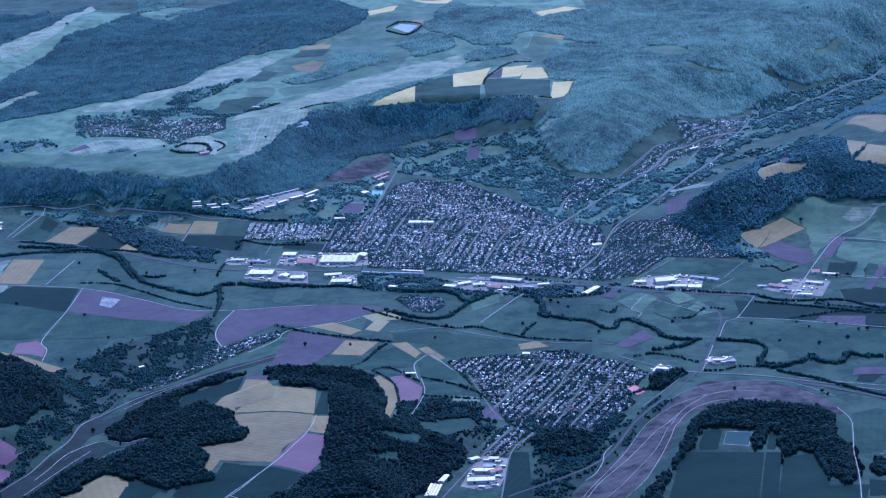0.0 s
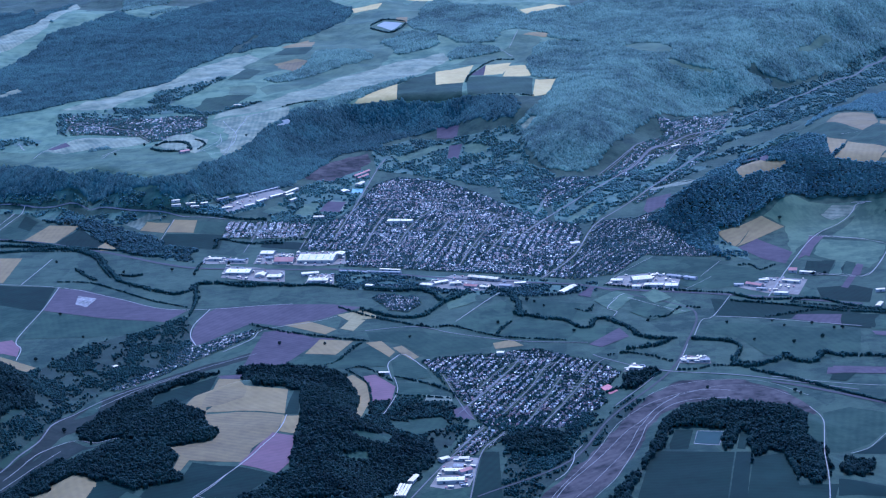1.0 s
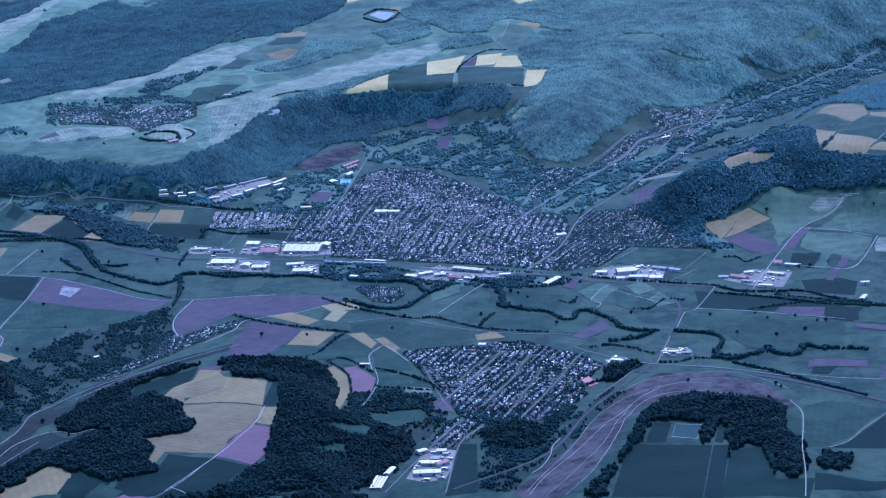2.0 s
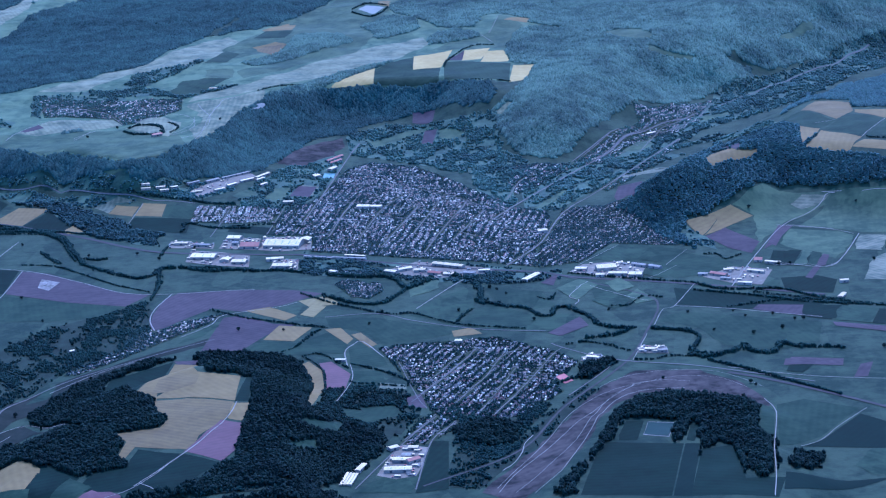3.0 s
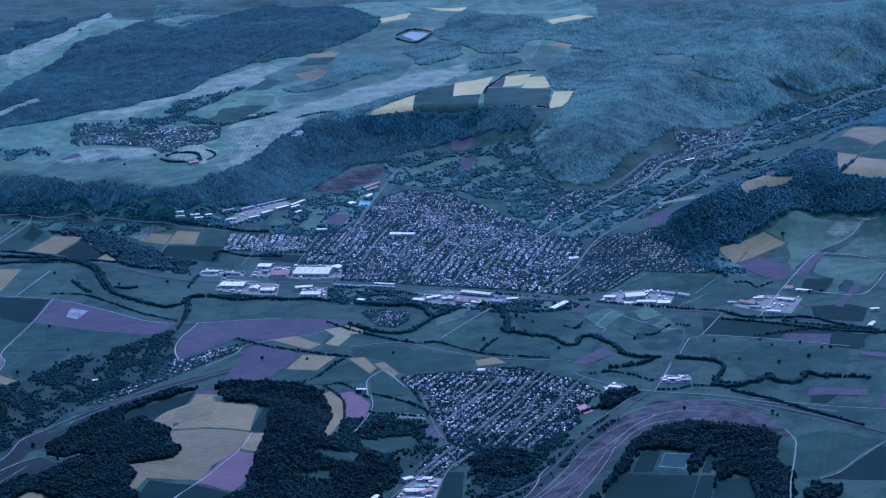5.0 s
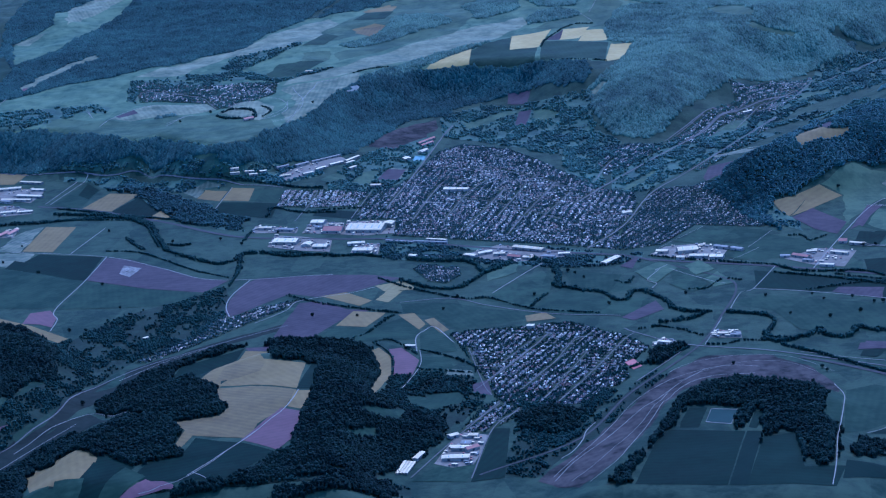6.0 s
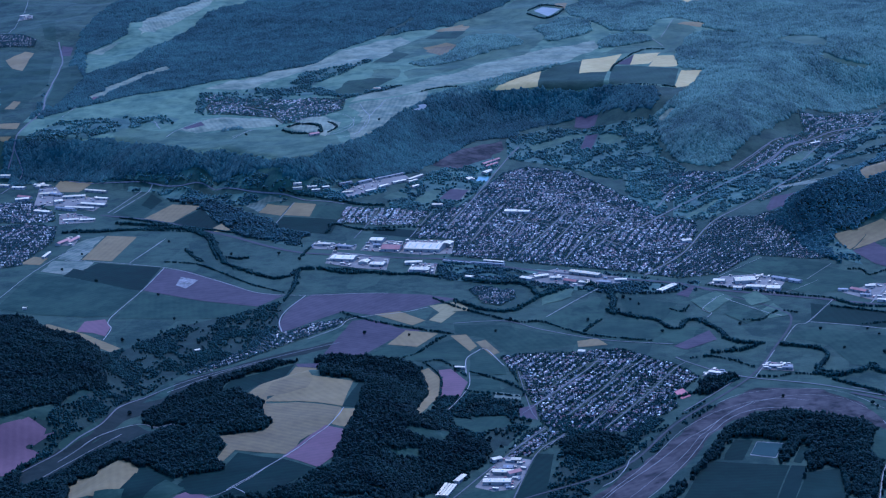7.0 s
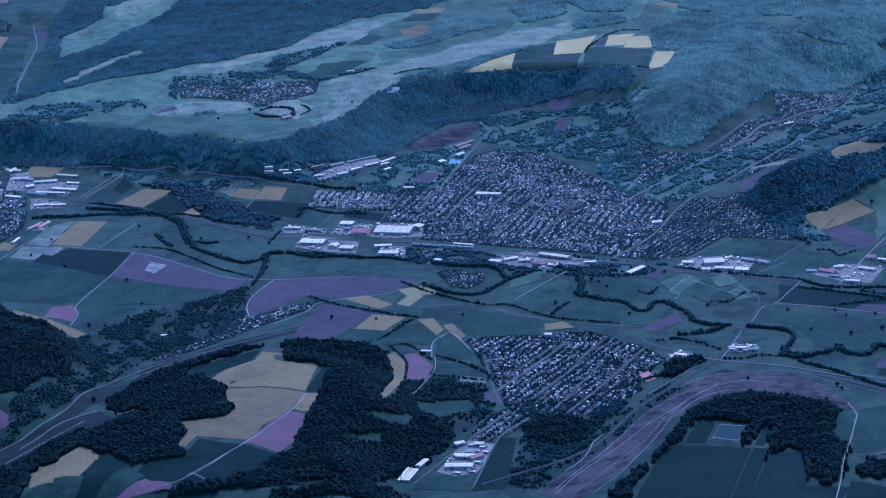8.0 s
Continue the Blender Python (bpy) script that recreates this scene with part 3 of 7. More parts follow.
field("tan", 1, [(-101.3, 1912.2), (-90.4, 1954.9), (-60.9, 1942.9), (-74.9, 1902.7)])
field("tan", 1, [(-50, 1935), (-36.3, 1937.5), (-24.2, 1900.7), (-29, 1885.8)])
field("tan2", 1, [(-26.5, 1913.7), (-18.7, 1919.3), (-3.7, 1880.4), (-10, 1871.3)])
field("green", 1, [(-121, 1872.7), (-101.2, 1906.8), (-70, 1896.3), (-46, 1925.1), (-27.6, 1880.2), (-30, 1858.2), (-74.1, 1860.6)])
field("green", 1, [(-27.6, 1873.2), (-17, 1888.5), (1.4, 1843.2), (6.5, 1817.1), (-23.2, 1815)])
field("green", 0, [(-50.3, 1970), (-6.4, 1964.2), (27.7, 1938.5), (80.2, 1910), (40.7, 1892.1), (2, 1879.2), (-17.7, 1922.7), (-46.2, 1943.3)])
field("tan", 1, [(59.3, 1909.4), (75.7, 1916.5), (85.2, 1896.1), (60.9, 1891.1)])
field("lush", 0, [(33, 1999), (72.3, 2046.7), (84, 2024.2), (78.1, 1979.3), (59.8, 1931.2), (24.5, 1965.1)])
field("lush", 0, [(92.6, 1995), (126.9, 1948.4), (161, 1943.4), (173.2, 1918), (139.2, 1890.2), (80.5, 1915.4), (64.4, 1933.9)])
field("lush", 0, [(90.9, 2054.4), (137.8, 2023.1), (153.5, 1970.2), (128, 1963.3), (99.8, 1989.4)])
field("purple", 1, [(139.8, 1886.4), (169.7, 1931.8), (175.6, 1902.8), (149.8, 1875.2)])
field("lush", 1, [(158.9, 2048.1), (173.5, 2065.1), (179.2, 2043), (164.2, 2020.5)])
field("green", 1, [(185.5, 2029.2), (217, 2044), (219.8, 2014.7), (186.7, 1990.9)])
field("green", 1, [(204, 1996.5), (228.4, 2010.6), (236.1, 1982.7), (223.7, 1971.9)])
field("dark", 0, [(258.8, 2009.5), (315.1, 1980.5), (385, 1958.1), (379.4, 1930.3), (306.5, 1928.1), (256.3, 1954.5)])
field("green", 0, [(241.7, 1920.1), (257.7, 1929.5), (368.7, 1877.1), (356.2, 1815), (312.7, 1799.6), (279.9, 1823.9), (264.9, 1878.9), (234.7, 1903.4)])
field("purple", 1, [(320.8, 1933.4), (360.3, 1931.7), (356, 1897.9), (319.6, 1924.4)])
field("dark", 1, [(361.4, 1929.6), (391.9, 1923.8), (377.6, 1881.4), (357.6, 1895.9)])
field("lush", 1, [(393.8, 1923.4), (421.1, 1907), (407.3, 1865.2), (379.6, 1879.3)])
field("dark", 1, [(422.5, 1906.7), (439.2, 1901.6), (422.6, 1857), (408.6, 1864.9)])
field("purple", 1, [(377.4, 1874.4), (425.8, 1849.4), (455.9, 1833.4), (451.8, 1814), (377.7, 1862.2)])
field("purple", 1, [(322.9, 1776.2), (361.5, 1766), (333.6, 1758.5), (318.5, 1758.2)])
field("dark", 1, [(322.6, 1755.9), (342.3, 1757), (330.2, 1736.2), (318.5, 1742.8)])
field("purple", 1, [(377.9, 1750.8), (388.5, 1755.1), (377.3, 1718), (366.3, 1716.9)])
field("heath", 0, [(74.9, 1503), (100.8, 1560), (125.5, 1609.8), (148.1, 1669.1), (172.3, 1725.7), (202.9, 1765.7), (247.3, 1760.7), (277.4, 1725.9), (290.1, 1685.8), (293, 1656.6), (273.6, 1677.5), (230.4, 1705.9), (200.9, 1707.7), (177, 1674.7), (155.3, 1584), (133.1, 1517.4), (102.4, 1471.7)])
field("dark", 0, [(164.6, 1562), (217.4, 1549.6), (198.4, 1447.9), (139.1, 1457.4), (154.5, 1533.3)])
field("black", 0, [(218.5, 1549.4), (229.1, 1548.1), (210.9, 1444), (199.5, 1447.6)])
field("dark", 0, [(228.7, 1535.6), (251.1, 1543.8), (249.8, 1469.1), (276.6, 1470.6), (266.1, 1431.7), (210.6, 1444.2)])
field("dark", 0, [(174.2, 1574.6), (181.8, 1603.3), (194.4, 1602.1), (186, 1562.8), (173.3, 1564.4)])
field("pale", 1, [(197, 1599.5), (216, 1598.2), (208.8, 1565.2), (191.4, 1573.3)])
field("teal", 2, [(197.2, 1598.6), (215.5, 1597.3), (208.6, 1566.2), (191.9, 1574.3)])
field("dark", 0, [(220, 1556.2), (227.5, 1595.3), (234.2, 1585.7), (225.1, 1553.2)])
field("green", 0, [(288.2, 1663.3), (295, 1646.6), (281.2, 1556.6), (275.2, 1585.6), (278.6, 1617.8)])
field("green", 0, [(298.3, 1659.8), (320, 1670.1), (356.6, 1642.8), (318.5, 1581.8), (285.1, 1556)])
field("black", 0, [(318.1, 1574.3), (355.1, 1629.6), (377.4, 1600.1), (400.6, 1571.2), (394.5, 1542.5), (303.4, 1562.4)])
field("black", 0, [(278.3, 1481.4), (353.3, 1491.1), (327.5, 1474.7), (271.8, 1446.7)])
field("lush", 0, [(349.1, 1551.3), (364.9, 1551.5), (395, 1544.9), (384.2, 1493.6), (339.4, 1498.6), (331.4, 1518.1)])
field("dark", 0, [(-221.2, 1782.1), (-218.5, 1816.3), (-190.9, 1841.3), (-172.4, 1858.9), (-183.6, 1697.9)])
field("tan", 0, [(-182.3, 1697.6), (-170.5, 1851.7), (-148.9, 1845.1), (-167.4, 1684.9)])
field("tan", 0, [(-166.4, 1681.9), (-143.4, 1750.7), (-105.1, 1730.3), (-103.9, 1660.2), (-141.9, 1681.9)])
field("tan2", 0, [(-165.9, 1676), (-141.7, 1678.5), (-104.2, 1657.5), (-106.8, 1618.1), (-123.6, 1583.9), (-126.1, 1555.4), (-166.7, 1564), (-171.1, 1543.9), (-177.1, 1544.3), (-174.1, 1576.1), (-187.5, 1597.8), (-153.5, 1604.6), (-149.6, 1625.6), (-162.9, 1652.9)])
field("tan", 0, [(-105, 1654.8), (-90.9, 1651.6), (-93.5, 1607.2), (-105.9, 1617.7)])
field("purple", 0, [(-172.6, 1860.6), (-148.9, 1860.3), (-150.9, 1847.2), (-168.1, 1851.1)])
field("dark", 0, [(-103.9, 1658.8), (-100.2, 1727.5), (-94.9, 1727.1), (-93.6, 1657)])
field("pink", 0, [(-131.1, 1551.4), (-110.5, 1617.2), (-93.3, 1601.5), (-95.3, 1544.3), (-102.6, 1528.1)])
field("dark", 0, [(-164, 1559.6), (-131.6, 1546.4), (-102.9, 1524.9), (-119, 1495.7), (-129.1, 1471.2), (-198.9, 1485.3), (-190.2, 1514.7), (-169.2, 1525.2)])
field("tan", 0, [(-262.9, 1527.2), (-254.9, 1529.9), (-233.5, 1525.1), (-231.2, 1487.1), (-261.7, 1513.5)])
field("pink", 0, [(-50.1, 1832), (-40.3, 1835), (-23.3, 1797.2), (-26.1, 1760.2), (-42.3, 1760.4), (-44.8, 1795.2)])
field("tan", 0, [(-65.9, 1828.6), (-59.1, 1838.8), (-47.2, 1811.7), (-43.3, 1763.7), (-49.7, 1676.8), (-52.9, 1669.6), (-51.3, 1764.5), (-58.6, 1804.4)])
field("purple", 0, [(21.4, 1724.6), (33.2, 1734.3), (37.9, 1696.1), (24.2, 1701.8)])
field("mauve", 0, [(-1.3, 1769.1), (20.2, 1761.6), (22, 1747.3), (-0.2, 1751.9)])
field("dark", 0, [(41.8, 1616.8), (53.4, 1614.7), (52.2, 1513.9), (29.3, 1508.7)])
field("lush", 0, [(-3.3, 1534.1), (12.9, 1547.6), (32, 1546.6), (26.6, 1509.1), (-11.5, 1515.9)])
field("green", 0, [(-55.5, 1621.4), (-43.6, 1645.2), (-20.9, 1666), (-29.3, 1633.1), (-47.5, 1622.4)])
field("green", 0, [(-24.6, 1807.1), (0.7, 1802), (5.5, 1769.3), (-22.5, 1768.7)])
field("green", 0, [(-14.1, 1705.3), (12.1, 1707.2), (20.2, 1683.7), (-1.7, 1669.7)])
field("verge", 0, [(-332.5, 1602.6), (-299.3, 1687.7), (-287.3, 1758.3), (-254.6, 1824.1), (-190.2, 1892.1), (-148.8, 1926.7), (-151.4, 1904.2), (-188.8, 1874.6), (-246.9, 1797), (-267.6, 1749.5), (-283.7, 1698.1), (-308.7, 1608.1), (-324.1, 1553.5)])
field("verge", 0, [(-283.1, 1693.5), (-272, 1707.2), (-222.5, 1631.6), (-258.7, 1678.7), (-283.7, 1641.9), (-307.2, 1578), (-324.5, 1556), (-315.9, 1601.9)])
field("pink", 0, [(-360.1, 1645.8), (-344.7, 1670.2), (-329.3, 1662), (-329.5, 1655.5), (-322.5, 1661.5), (-334.2, 1642.3), (-358.9, 1640.4)])
field("pink", 0, [(-358.3, 1637.9), (-333, 1637.2), (-328.3, 1635.3), (-337.6, 1606.5), (-346.2, 1592)])
field("tan", 0, [(-273.3, 1515.8), (-285.8, 1578.1), (-269.6, 1563.4), (-248, 1484.9)])
field("tan", 0, [(-247.4, 1486.1), (-270.2, 1578.9), (-231.3, 1535.1), (-228.2, 1530.1), (-223.3, 1482.4)])
field("dark", 0, [(-227, 1528.1), (-222.7, 1535.5), (-197.9, 1508), (-209.9, 1477), (-222.3, 1481)])
field("pink", 0, [(-192.6, 1474.3), (-186, 1491.1), (-167.3, 1474.4), (-162.9, 1466.9)])
field("green", 0, [(-327.4, 1707.6), (-321.9, 1743.8), (-314.1, 1747.5), (-323, 1707.1)])
field("green", 0, [(-353.1, 1669.5), (-330, 1697.2), (-332.1, 1670.6), (-340.6, 1670.5)])
field("green", 0, [(-318.8, 1648.7), (-305.9, 1675.4), (-295.4, 1713.7), (-299, 1673), (-313, 1641.7)])
field("lush", 0, [(-176.9, 1908.3), (-151.5, 1974.7), (-143.6, 1967.3), (-154.2, 1935.1)])
field("green", 0, [(-770, 3099), (-757, 3182), (-716, 3182), (-671, 2977), (-670, 2847), (-692, 2820)])
field("tan", 1, [(-774, 3144), (-765, 3213), (-752, 3210), (-731, 3072), (-750, 3090)])
field("tan", 1, [(-689, 2833), (-690, 2877), (-679, 2874), (-677, 2835)])
field("tan", 1, [(-669, 2740), (-675, 2760), (-650, 2762), (-647, 2736)])
field("tan", 1, [(-657, 2696), (-659, 2704), (-645, 2703), (-649, 2694)])
field("green", 0, [(-663, 2978), (-679, 3067), (-666, 3111), (-629, 3007), (-629, 2931), (-626, 2830), (-646, 2865)])
field("purple", 0, [(-710, 3190), (-721, 3250), (-702, 3239), (-694, 3188)])
field("hill", 0, [(-673, 3204), (-657, 3222), (-632, 3254), (-640, 3219), (-649, 3187)])
field("pink", 1, [(-592, 2878), (-591, 2898), (-584, 2899), (-583, 2879)])
field("hill", 0, [(-597, 2898), (-583, 2971), (-520, 3041), (-520, 3031), (-571, 2934), (-585, 2872)])
field("green", 0, [(-795, 3408), (-781, 3445), (-734, 3267), (-752, 3274)])
field("tan", 0, [(-568, 2579), (-572, 2634), (-529, 2621), (-533, 2571)])
field("tan", 0, [(-532, 2515), (-529, 2555), (-512, 2541), (-513, 2512)])
field("yard", 1, [(-127.7, 2234.2), (-125.8, 2287.3), (-76.8, 2280.1), (-74.7, 2226.2), (-103.8, 2223.7)])
field("yard", 1, [(-196.3, 2200.9), (-194.9, 2247), (-166, 2234.5), (-134.1, 2212.5), (-132.2, 2167.6), (-162.9, 2179.3)])
field("yard", 1, [(-112.5, 2150), (-108.4, 2192.8), (-85.1, 2187.4), (-84.2, 2147.6)])
field("yard", 1, [(-167.9, 2249.2), (-163.7, 2297.3), (-128.5, 2283), (-126.6, 2233.9)])
field("yard", 1, [(-221.8, 2264.1), (-220, 2292.9), (-173.7, 2270.2), (-173.7, 2250.8)])
field("yard", 1, [(-4.3, 2123.6), (28.7, 2155.1), (73.7, 2130.4), (104.7, 2109.6), (90.4, 2091.7), (48, 2089.3), (6.2, 2112.4)])
field("yard", 1, [(170.1, 2084.9), (184.8, 2111.5), (220, 2116), (240.2, 2084.8), (230.1, 2045), (198.6, 2065.2)])
field("yard", 1, [(288.4, 2043.9), (320.2, 2074.8), (354.1, 2058.5), (337.1, 2005.9), (311.1, 2018)])
field("yard", 1, [(2.1, 1548.4), (11.2, 1588), (20.1, 1611.7), (38.4, 1603.2), (33.9, 1563.1), (29.9, 1543.4), (15.8, 1538.8)])
field("yard", 1, [(161.3, 1800.4), (170.6, 1822.9), (186.9, 1802.9), (173.6, 1794.5)])
field("yard", 1, [(208.1, 1814.7), (214.4, 1834.9), (233.9, 1827.3), (233.5, 1807.5)])
field("yard", 1, [(-220, 2489), (-195, 2534), (-158, 2562), (-148, 2546), (-192, 2482), (-209, 2466)])
field("yard", 1, [(-568, 2506), (-586, 2597), (-568, 2604), (-543, 2545), (-492, 2539), (-487, 2515), (-491, 2468), (-535, 2501)])
field("yard", 1, [(-514, 2409), (-527, 2459), (-512, 2462), (-479, 2431), (-478, 2415)])
field("yard", 1, [(-491, 2311), (-490, 2338), (-475, 2351), (-472, 2306)])
field("mauve", 0, [(-106, 2470), (-99, 2521), (-78, 2517), (-86, 2464)])
field("light", 0, [(-138, 2452), (-127, 2499), (-109, 2509), (-117, 2453)])
field("pool", 1, [(-78, 2555), (-76, 2577), (-64, 2581), (-65, 2558)])
field("black", 0, [(-165, 2323), (-163, 2354), (-113, 2325), (-117.5, 2295.2)])
field("light", 0, [(-172, 2465), (-155, 2493), (-145, 2474), (-159, 2453)])
field("lush", 0, [(-28.5, 2103.8), (-4.4, 2119.3), (6.2, 2112.4), (-15.4, 2079.6)])
field("lush", 0, [(23.5, 2060), (47.7, 2081), (51.4, 2067.8), (31, 2048.2)])
field("green", 0, [(195.7, 2140.1), (221.2, 2175.3), (278.9, 2155.8), (251.6, 2112.7), (220, 2116)])
field("green", 0, [(244.8, 2079.4), (268.3, 2117.5), (281.7, 2136.7), (319.1, 2101), (319.9, 2072.7), (290.6, 2051.8), (263.5, 2043.4)])
field("light", 0, [(-321, 2529), (-299, 2516), (-285, 2506), (-305, 2511)])
field("dark", 0, [(-443, 2493), (-444, 2551), (-424, 2514), (-427, 2470)])
field("yard", 1, [(-836, 3434), (-842, 3482), (-824, 3476), (-818, 3452)])
field("tan", 0, [(-509.2, 2234.3), (-502.7, 2263.8), (-485.6, 2254.6), (-487, 2227)])
field("lush", 0, [(-278.5, 1757.8), (-264.4, 1771.3), (-258.4, 1816.9), (-268.3, 1803.1)])
field("clay", 1, [(139.3, 1760.4), (146.4, 1768.4), (152.5, 1748.3), (145.5, 1740.5)])
field("light", 2, [(154.1, 2029.5), (177.3, 2058.4), (193, 2034.1), (170.6, 1985.9)])
field("light", 2, [(198.7, 2038.9), (213.4, 2056), (225.1, 2022.4), (208, 2006.3)])
field("lush", 2, [(182.9, 1982.8), (198.1, 2008.7), (217.1, 1974.5), (201.9, 1949.2)])
field("light", 2, [(213, 1991.2), (226.7, 2013.9), (239.7, 1975), (220.9, 1963.8)])
field("light", 2, [(21.3, 2060.2), (48, 2080.7), (49.7, 2053.8), (23.2, 2026)])
field("lush", 2, [(58.9, 2022.1), (80.8, 2052.8), (81.3, 1978.8), (49.3, 1967.2)])
field("green", 2, [(95.8, 2043.3), (143.2, 2022.1), (131.5, 1966.7), (102.6, 1983.3)])
field("lush", 1, [(-281.7, 1542.9), (-252.1, 1490.3), (-249.9, 1463.9), (-270.2, 1467.8)])
field("lush", 2, [(-248.9, 1487.5), (-228.4, 1489.2), (-230.2, 1461.6), (-249.1, 1463.9)])
field("dark", 2, [(-227.3, 1533.9), (-205.2, 1514.6), (-216.7, 1460.8), (-229.4, 1461.5), (-227.3, 1492.7)])
field("lush", 1, [(-204.6, 1499.7), (-189.3, 1495.2), (-204.8, 1468.3), (-215.5, 1460.8)])
field("tan", 0, [(-180.6, 1695.5), (-171.8, 1837.3), (-139.2, 1746.5), (-159.3, 1734.7), (-167.6, 1712.2), (-163.9, 1674.9)])
field("lush", 1, [(-56.5, 1624.5), (-46.7, 1639.2), (-26.8, 1664.7), (-25.7, 1638.6), (-36.6, 1630.9), (-46.6, 1626)])
field("green", 1, [(-27.2, 1705.8), (-14.2, 1700.1), (5, 1667.7), (-3.5, 1663.6), (-22.7, 1683.3)])
field("lush", 1, [(-61.4, 1577), (-42.4, 1607.7), (-40.3, 1595.3), (-57.4, 1572.2)])
field("purple", 1, [(-110, 2470), (-102, 2515), (-82, 2514), (-88, 2468)])
field("lush", 1, [(27.2, 2055.2), (35.4, 2073.2), (48.6, 2080.4), (49.3, 2065.9), (40, 2050)])
field("purple", 1, [(142, 2051.5), (154.2, 2075.2), (159.7, 2078.2), (153.1, 2040.7)])
field("pink", 1, [(-367.3, 1649.9), (-349.5, 1664.6), (-338.9, 1664.4), (-329.6, 1654.9), (-339.5, 1639), (-332, 1628.6), (-337.9, 1592), (-351.3, 1587.5)])
field("tan", 1, [(-289.3, 1565), (-268.1, 1556.6), (-230, 1523.3), (-229.8, 1478.3), (-266.2, 1486.1)])
field("lush", 1, [(-273, 1465.3), (-265.2, 1482.3), (-229.7, 1477.7), (-235.5, 1462.2)])
field("tan", 1, [(-278.3, 1462.4), (-272, 1464.4), (-235.1, 1461.7), (-236.9, 1455.3)])
field("dark", 1, [(-228.8, 1521.9), (-205.1, 1508.2), (-226.3, 1453.9), (-235.3, 1455)])
field("green", 1, [(-204.3, 1508.3), (-187.5, 1491.9), (-203.1, 1462.7), (-212.1, 1453.3), (-225.2, 1454)])
field("pink", 1, [(-186.5, 1486.8), (-171.2, 1469), (-188.3, 1465.3), (-203.8, 1462)])
field("pale", 1, [(-330.8, 1515.5), (-314.5, 1517.2), (-303.4, 1485.2), (-322.3, 1485.3)])
field("light", 1, [(266, 2620), (284, 2658), (304, 2695), (302, 2657), (283, 2623)])
field("grey", 1, [(-164, 2800), (-154, 2804), (-156, 2793), (-170, 2777)])
field("light", 0, [(-229, 3062), (-234, 3131), (-200, 3208), (-156, 3302), (-109, 3359), (-77, 3429), (-27, 3500), (8, 3599), (25, 3571), (3, 3412), (-22, 3358), (-34, 3286), (-74, 3225), (-136, 3190), (-145, 3122), (-178, 3089)])
field("green", 2, [(-248, 3029), (-228, 3123), (-207, 3097), (-220, 3039)])
field("green", 2, [(-195, 3196), (-182, 3254), (-141, 3223), (-150, 3169)])
field("tan", 2, [(-178, 3256), (-168, 3285), (-142, 3297), (-144, 3232)])
field("tan2", 2, [(-186, 3114), (-177, 3141), (-145, 3126), (-162, 3072)])
field("light", 2, [(-242, 2968), (-238, 2989), (-208, 2988), (-205, 2947), (-240, 2940)])
field("lush", 2, [(-279, 2890), (-268, 2935), (-243, 2934), (-239, 2861), (-274, 2872)])
field("tan2", 1, [(-169.7, 1692.5), (-169, 1736.2), (-152.6, 1749.1), (-137.9, 1741.4), (-138.5, 1716.9), (-155.8, 1701.4)])
field("lush", 2, [(194.8, 2129.6), (223.9, 2177.4), (256, 2171.2), (237, 2123.4), (214.6, 2113.7)])
field("green", 2, [(237, 2123.4), (255.5, 2167.1), (285.3, 2145), (260.3, 2095.7)])
field("lush", 2, [(233.2, 2065.9), (256.8, 2087.9), (266.4, 2068.9), (254.2, 2046.3)])
field("dark", 2, [(364.4, 2071.3), (378.8, 2123.8), (390.7, 2121.2), (374.4, 2068.7)])
field("light", 2, [(375.4, 2068.2), (391.6, 2120.7), (399.3, 2118.6), (385.9, 2065.7)])
field("green", 2, [(386.9, 2065.6), (399.9, 2116.6), (407.9, 2107.8), (393.6, 2059.5)])
field("purple", 2, [(395.5, 2061.5), (409, 2105.2), (412.9, 2098), (402.8, 2061.5)])
field("purple", 2, [(367.1, 2149.5), (390.5, 2222.6), (392.4, 2217.4), (369.6, 2141.8)])
field("light", 1, [(393.5, 2207.6), (436.4, 2186), (448.4, 2169), (430.3, 2110.9), (417, 2086.2), (378.9, 2139.7), (375.5, 2151.6)])
field("lush", 2, [(341.1, 2009.7), (354.3, 2027.1), (353.1, 1990.7), (342.7, 1989.1)])
field("dark", 1, [(354.8, 1986), (356.7, 2026.6), (390.4, 2028.6), (404.7, 2010.2), (393.6, 1966.5)])
field("purple", 1, [(317.5, 1926.5), (324.7, 1940.4), (362.4, 1931.6), (354.8, 1903.3)])
field("dark", 1, [(355.3, 1903.3), (363.3, 1931.1), (399.1, 1924.4), (389.9, 1878.6)])
field("purple", 1, [(321, 1762.1), (327.8, 1779.5), (367.4, 1767.2), (363.8, 1749.2)])

# Roads, farm tracks and railways: kind, width, centre line.
road("road", 1.5, [(-94.5, 2299.6), (-77, 2446), (-50, 2669), (-40, 2732)])
road("road", 1.1, [(-59.6, 2275.8), (-46, 2393), (-39, 2438)])
road("road", 1.1, [(-28.1, 2263), (-15, 2350), (-6, 2396), (13, 2451)])
road("road", 1.1, [(-5.9, 2218.8), (11, 2303), (30, 2397)])
road("road", 1.1, [(26.2, 2273.6), (52, 2413)])
road("road", 1.1, [(38.2, 2198.2), (56.6, 2290.5), (82, 2404)])
road("road", 1.1, [(64.6, 2233.8), (98, 2358)])
road("road", 1.6, [(113.4, 2120.5), (149.3, 2202.6), (180, 2329), (225, 2427), (337, 2681)])
road("road", 2, [(102, 2303), (138, 2387), (192, 2502), (243, 2606), (293, 2704), (367, 2797)])
road("road", 0.99, [(-50, 2523), (13, 2495), (61, 2441), (95, 2386)])
road("road", 0.99, [(-55, 2395), (-7, 2361), (44, 2307), (87.7, 2244.5)])
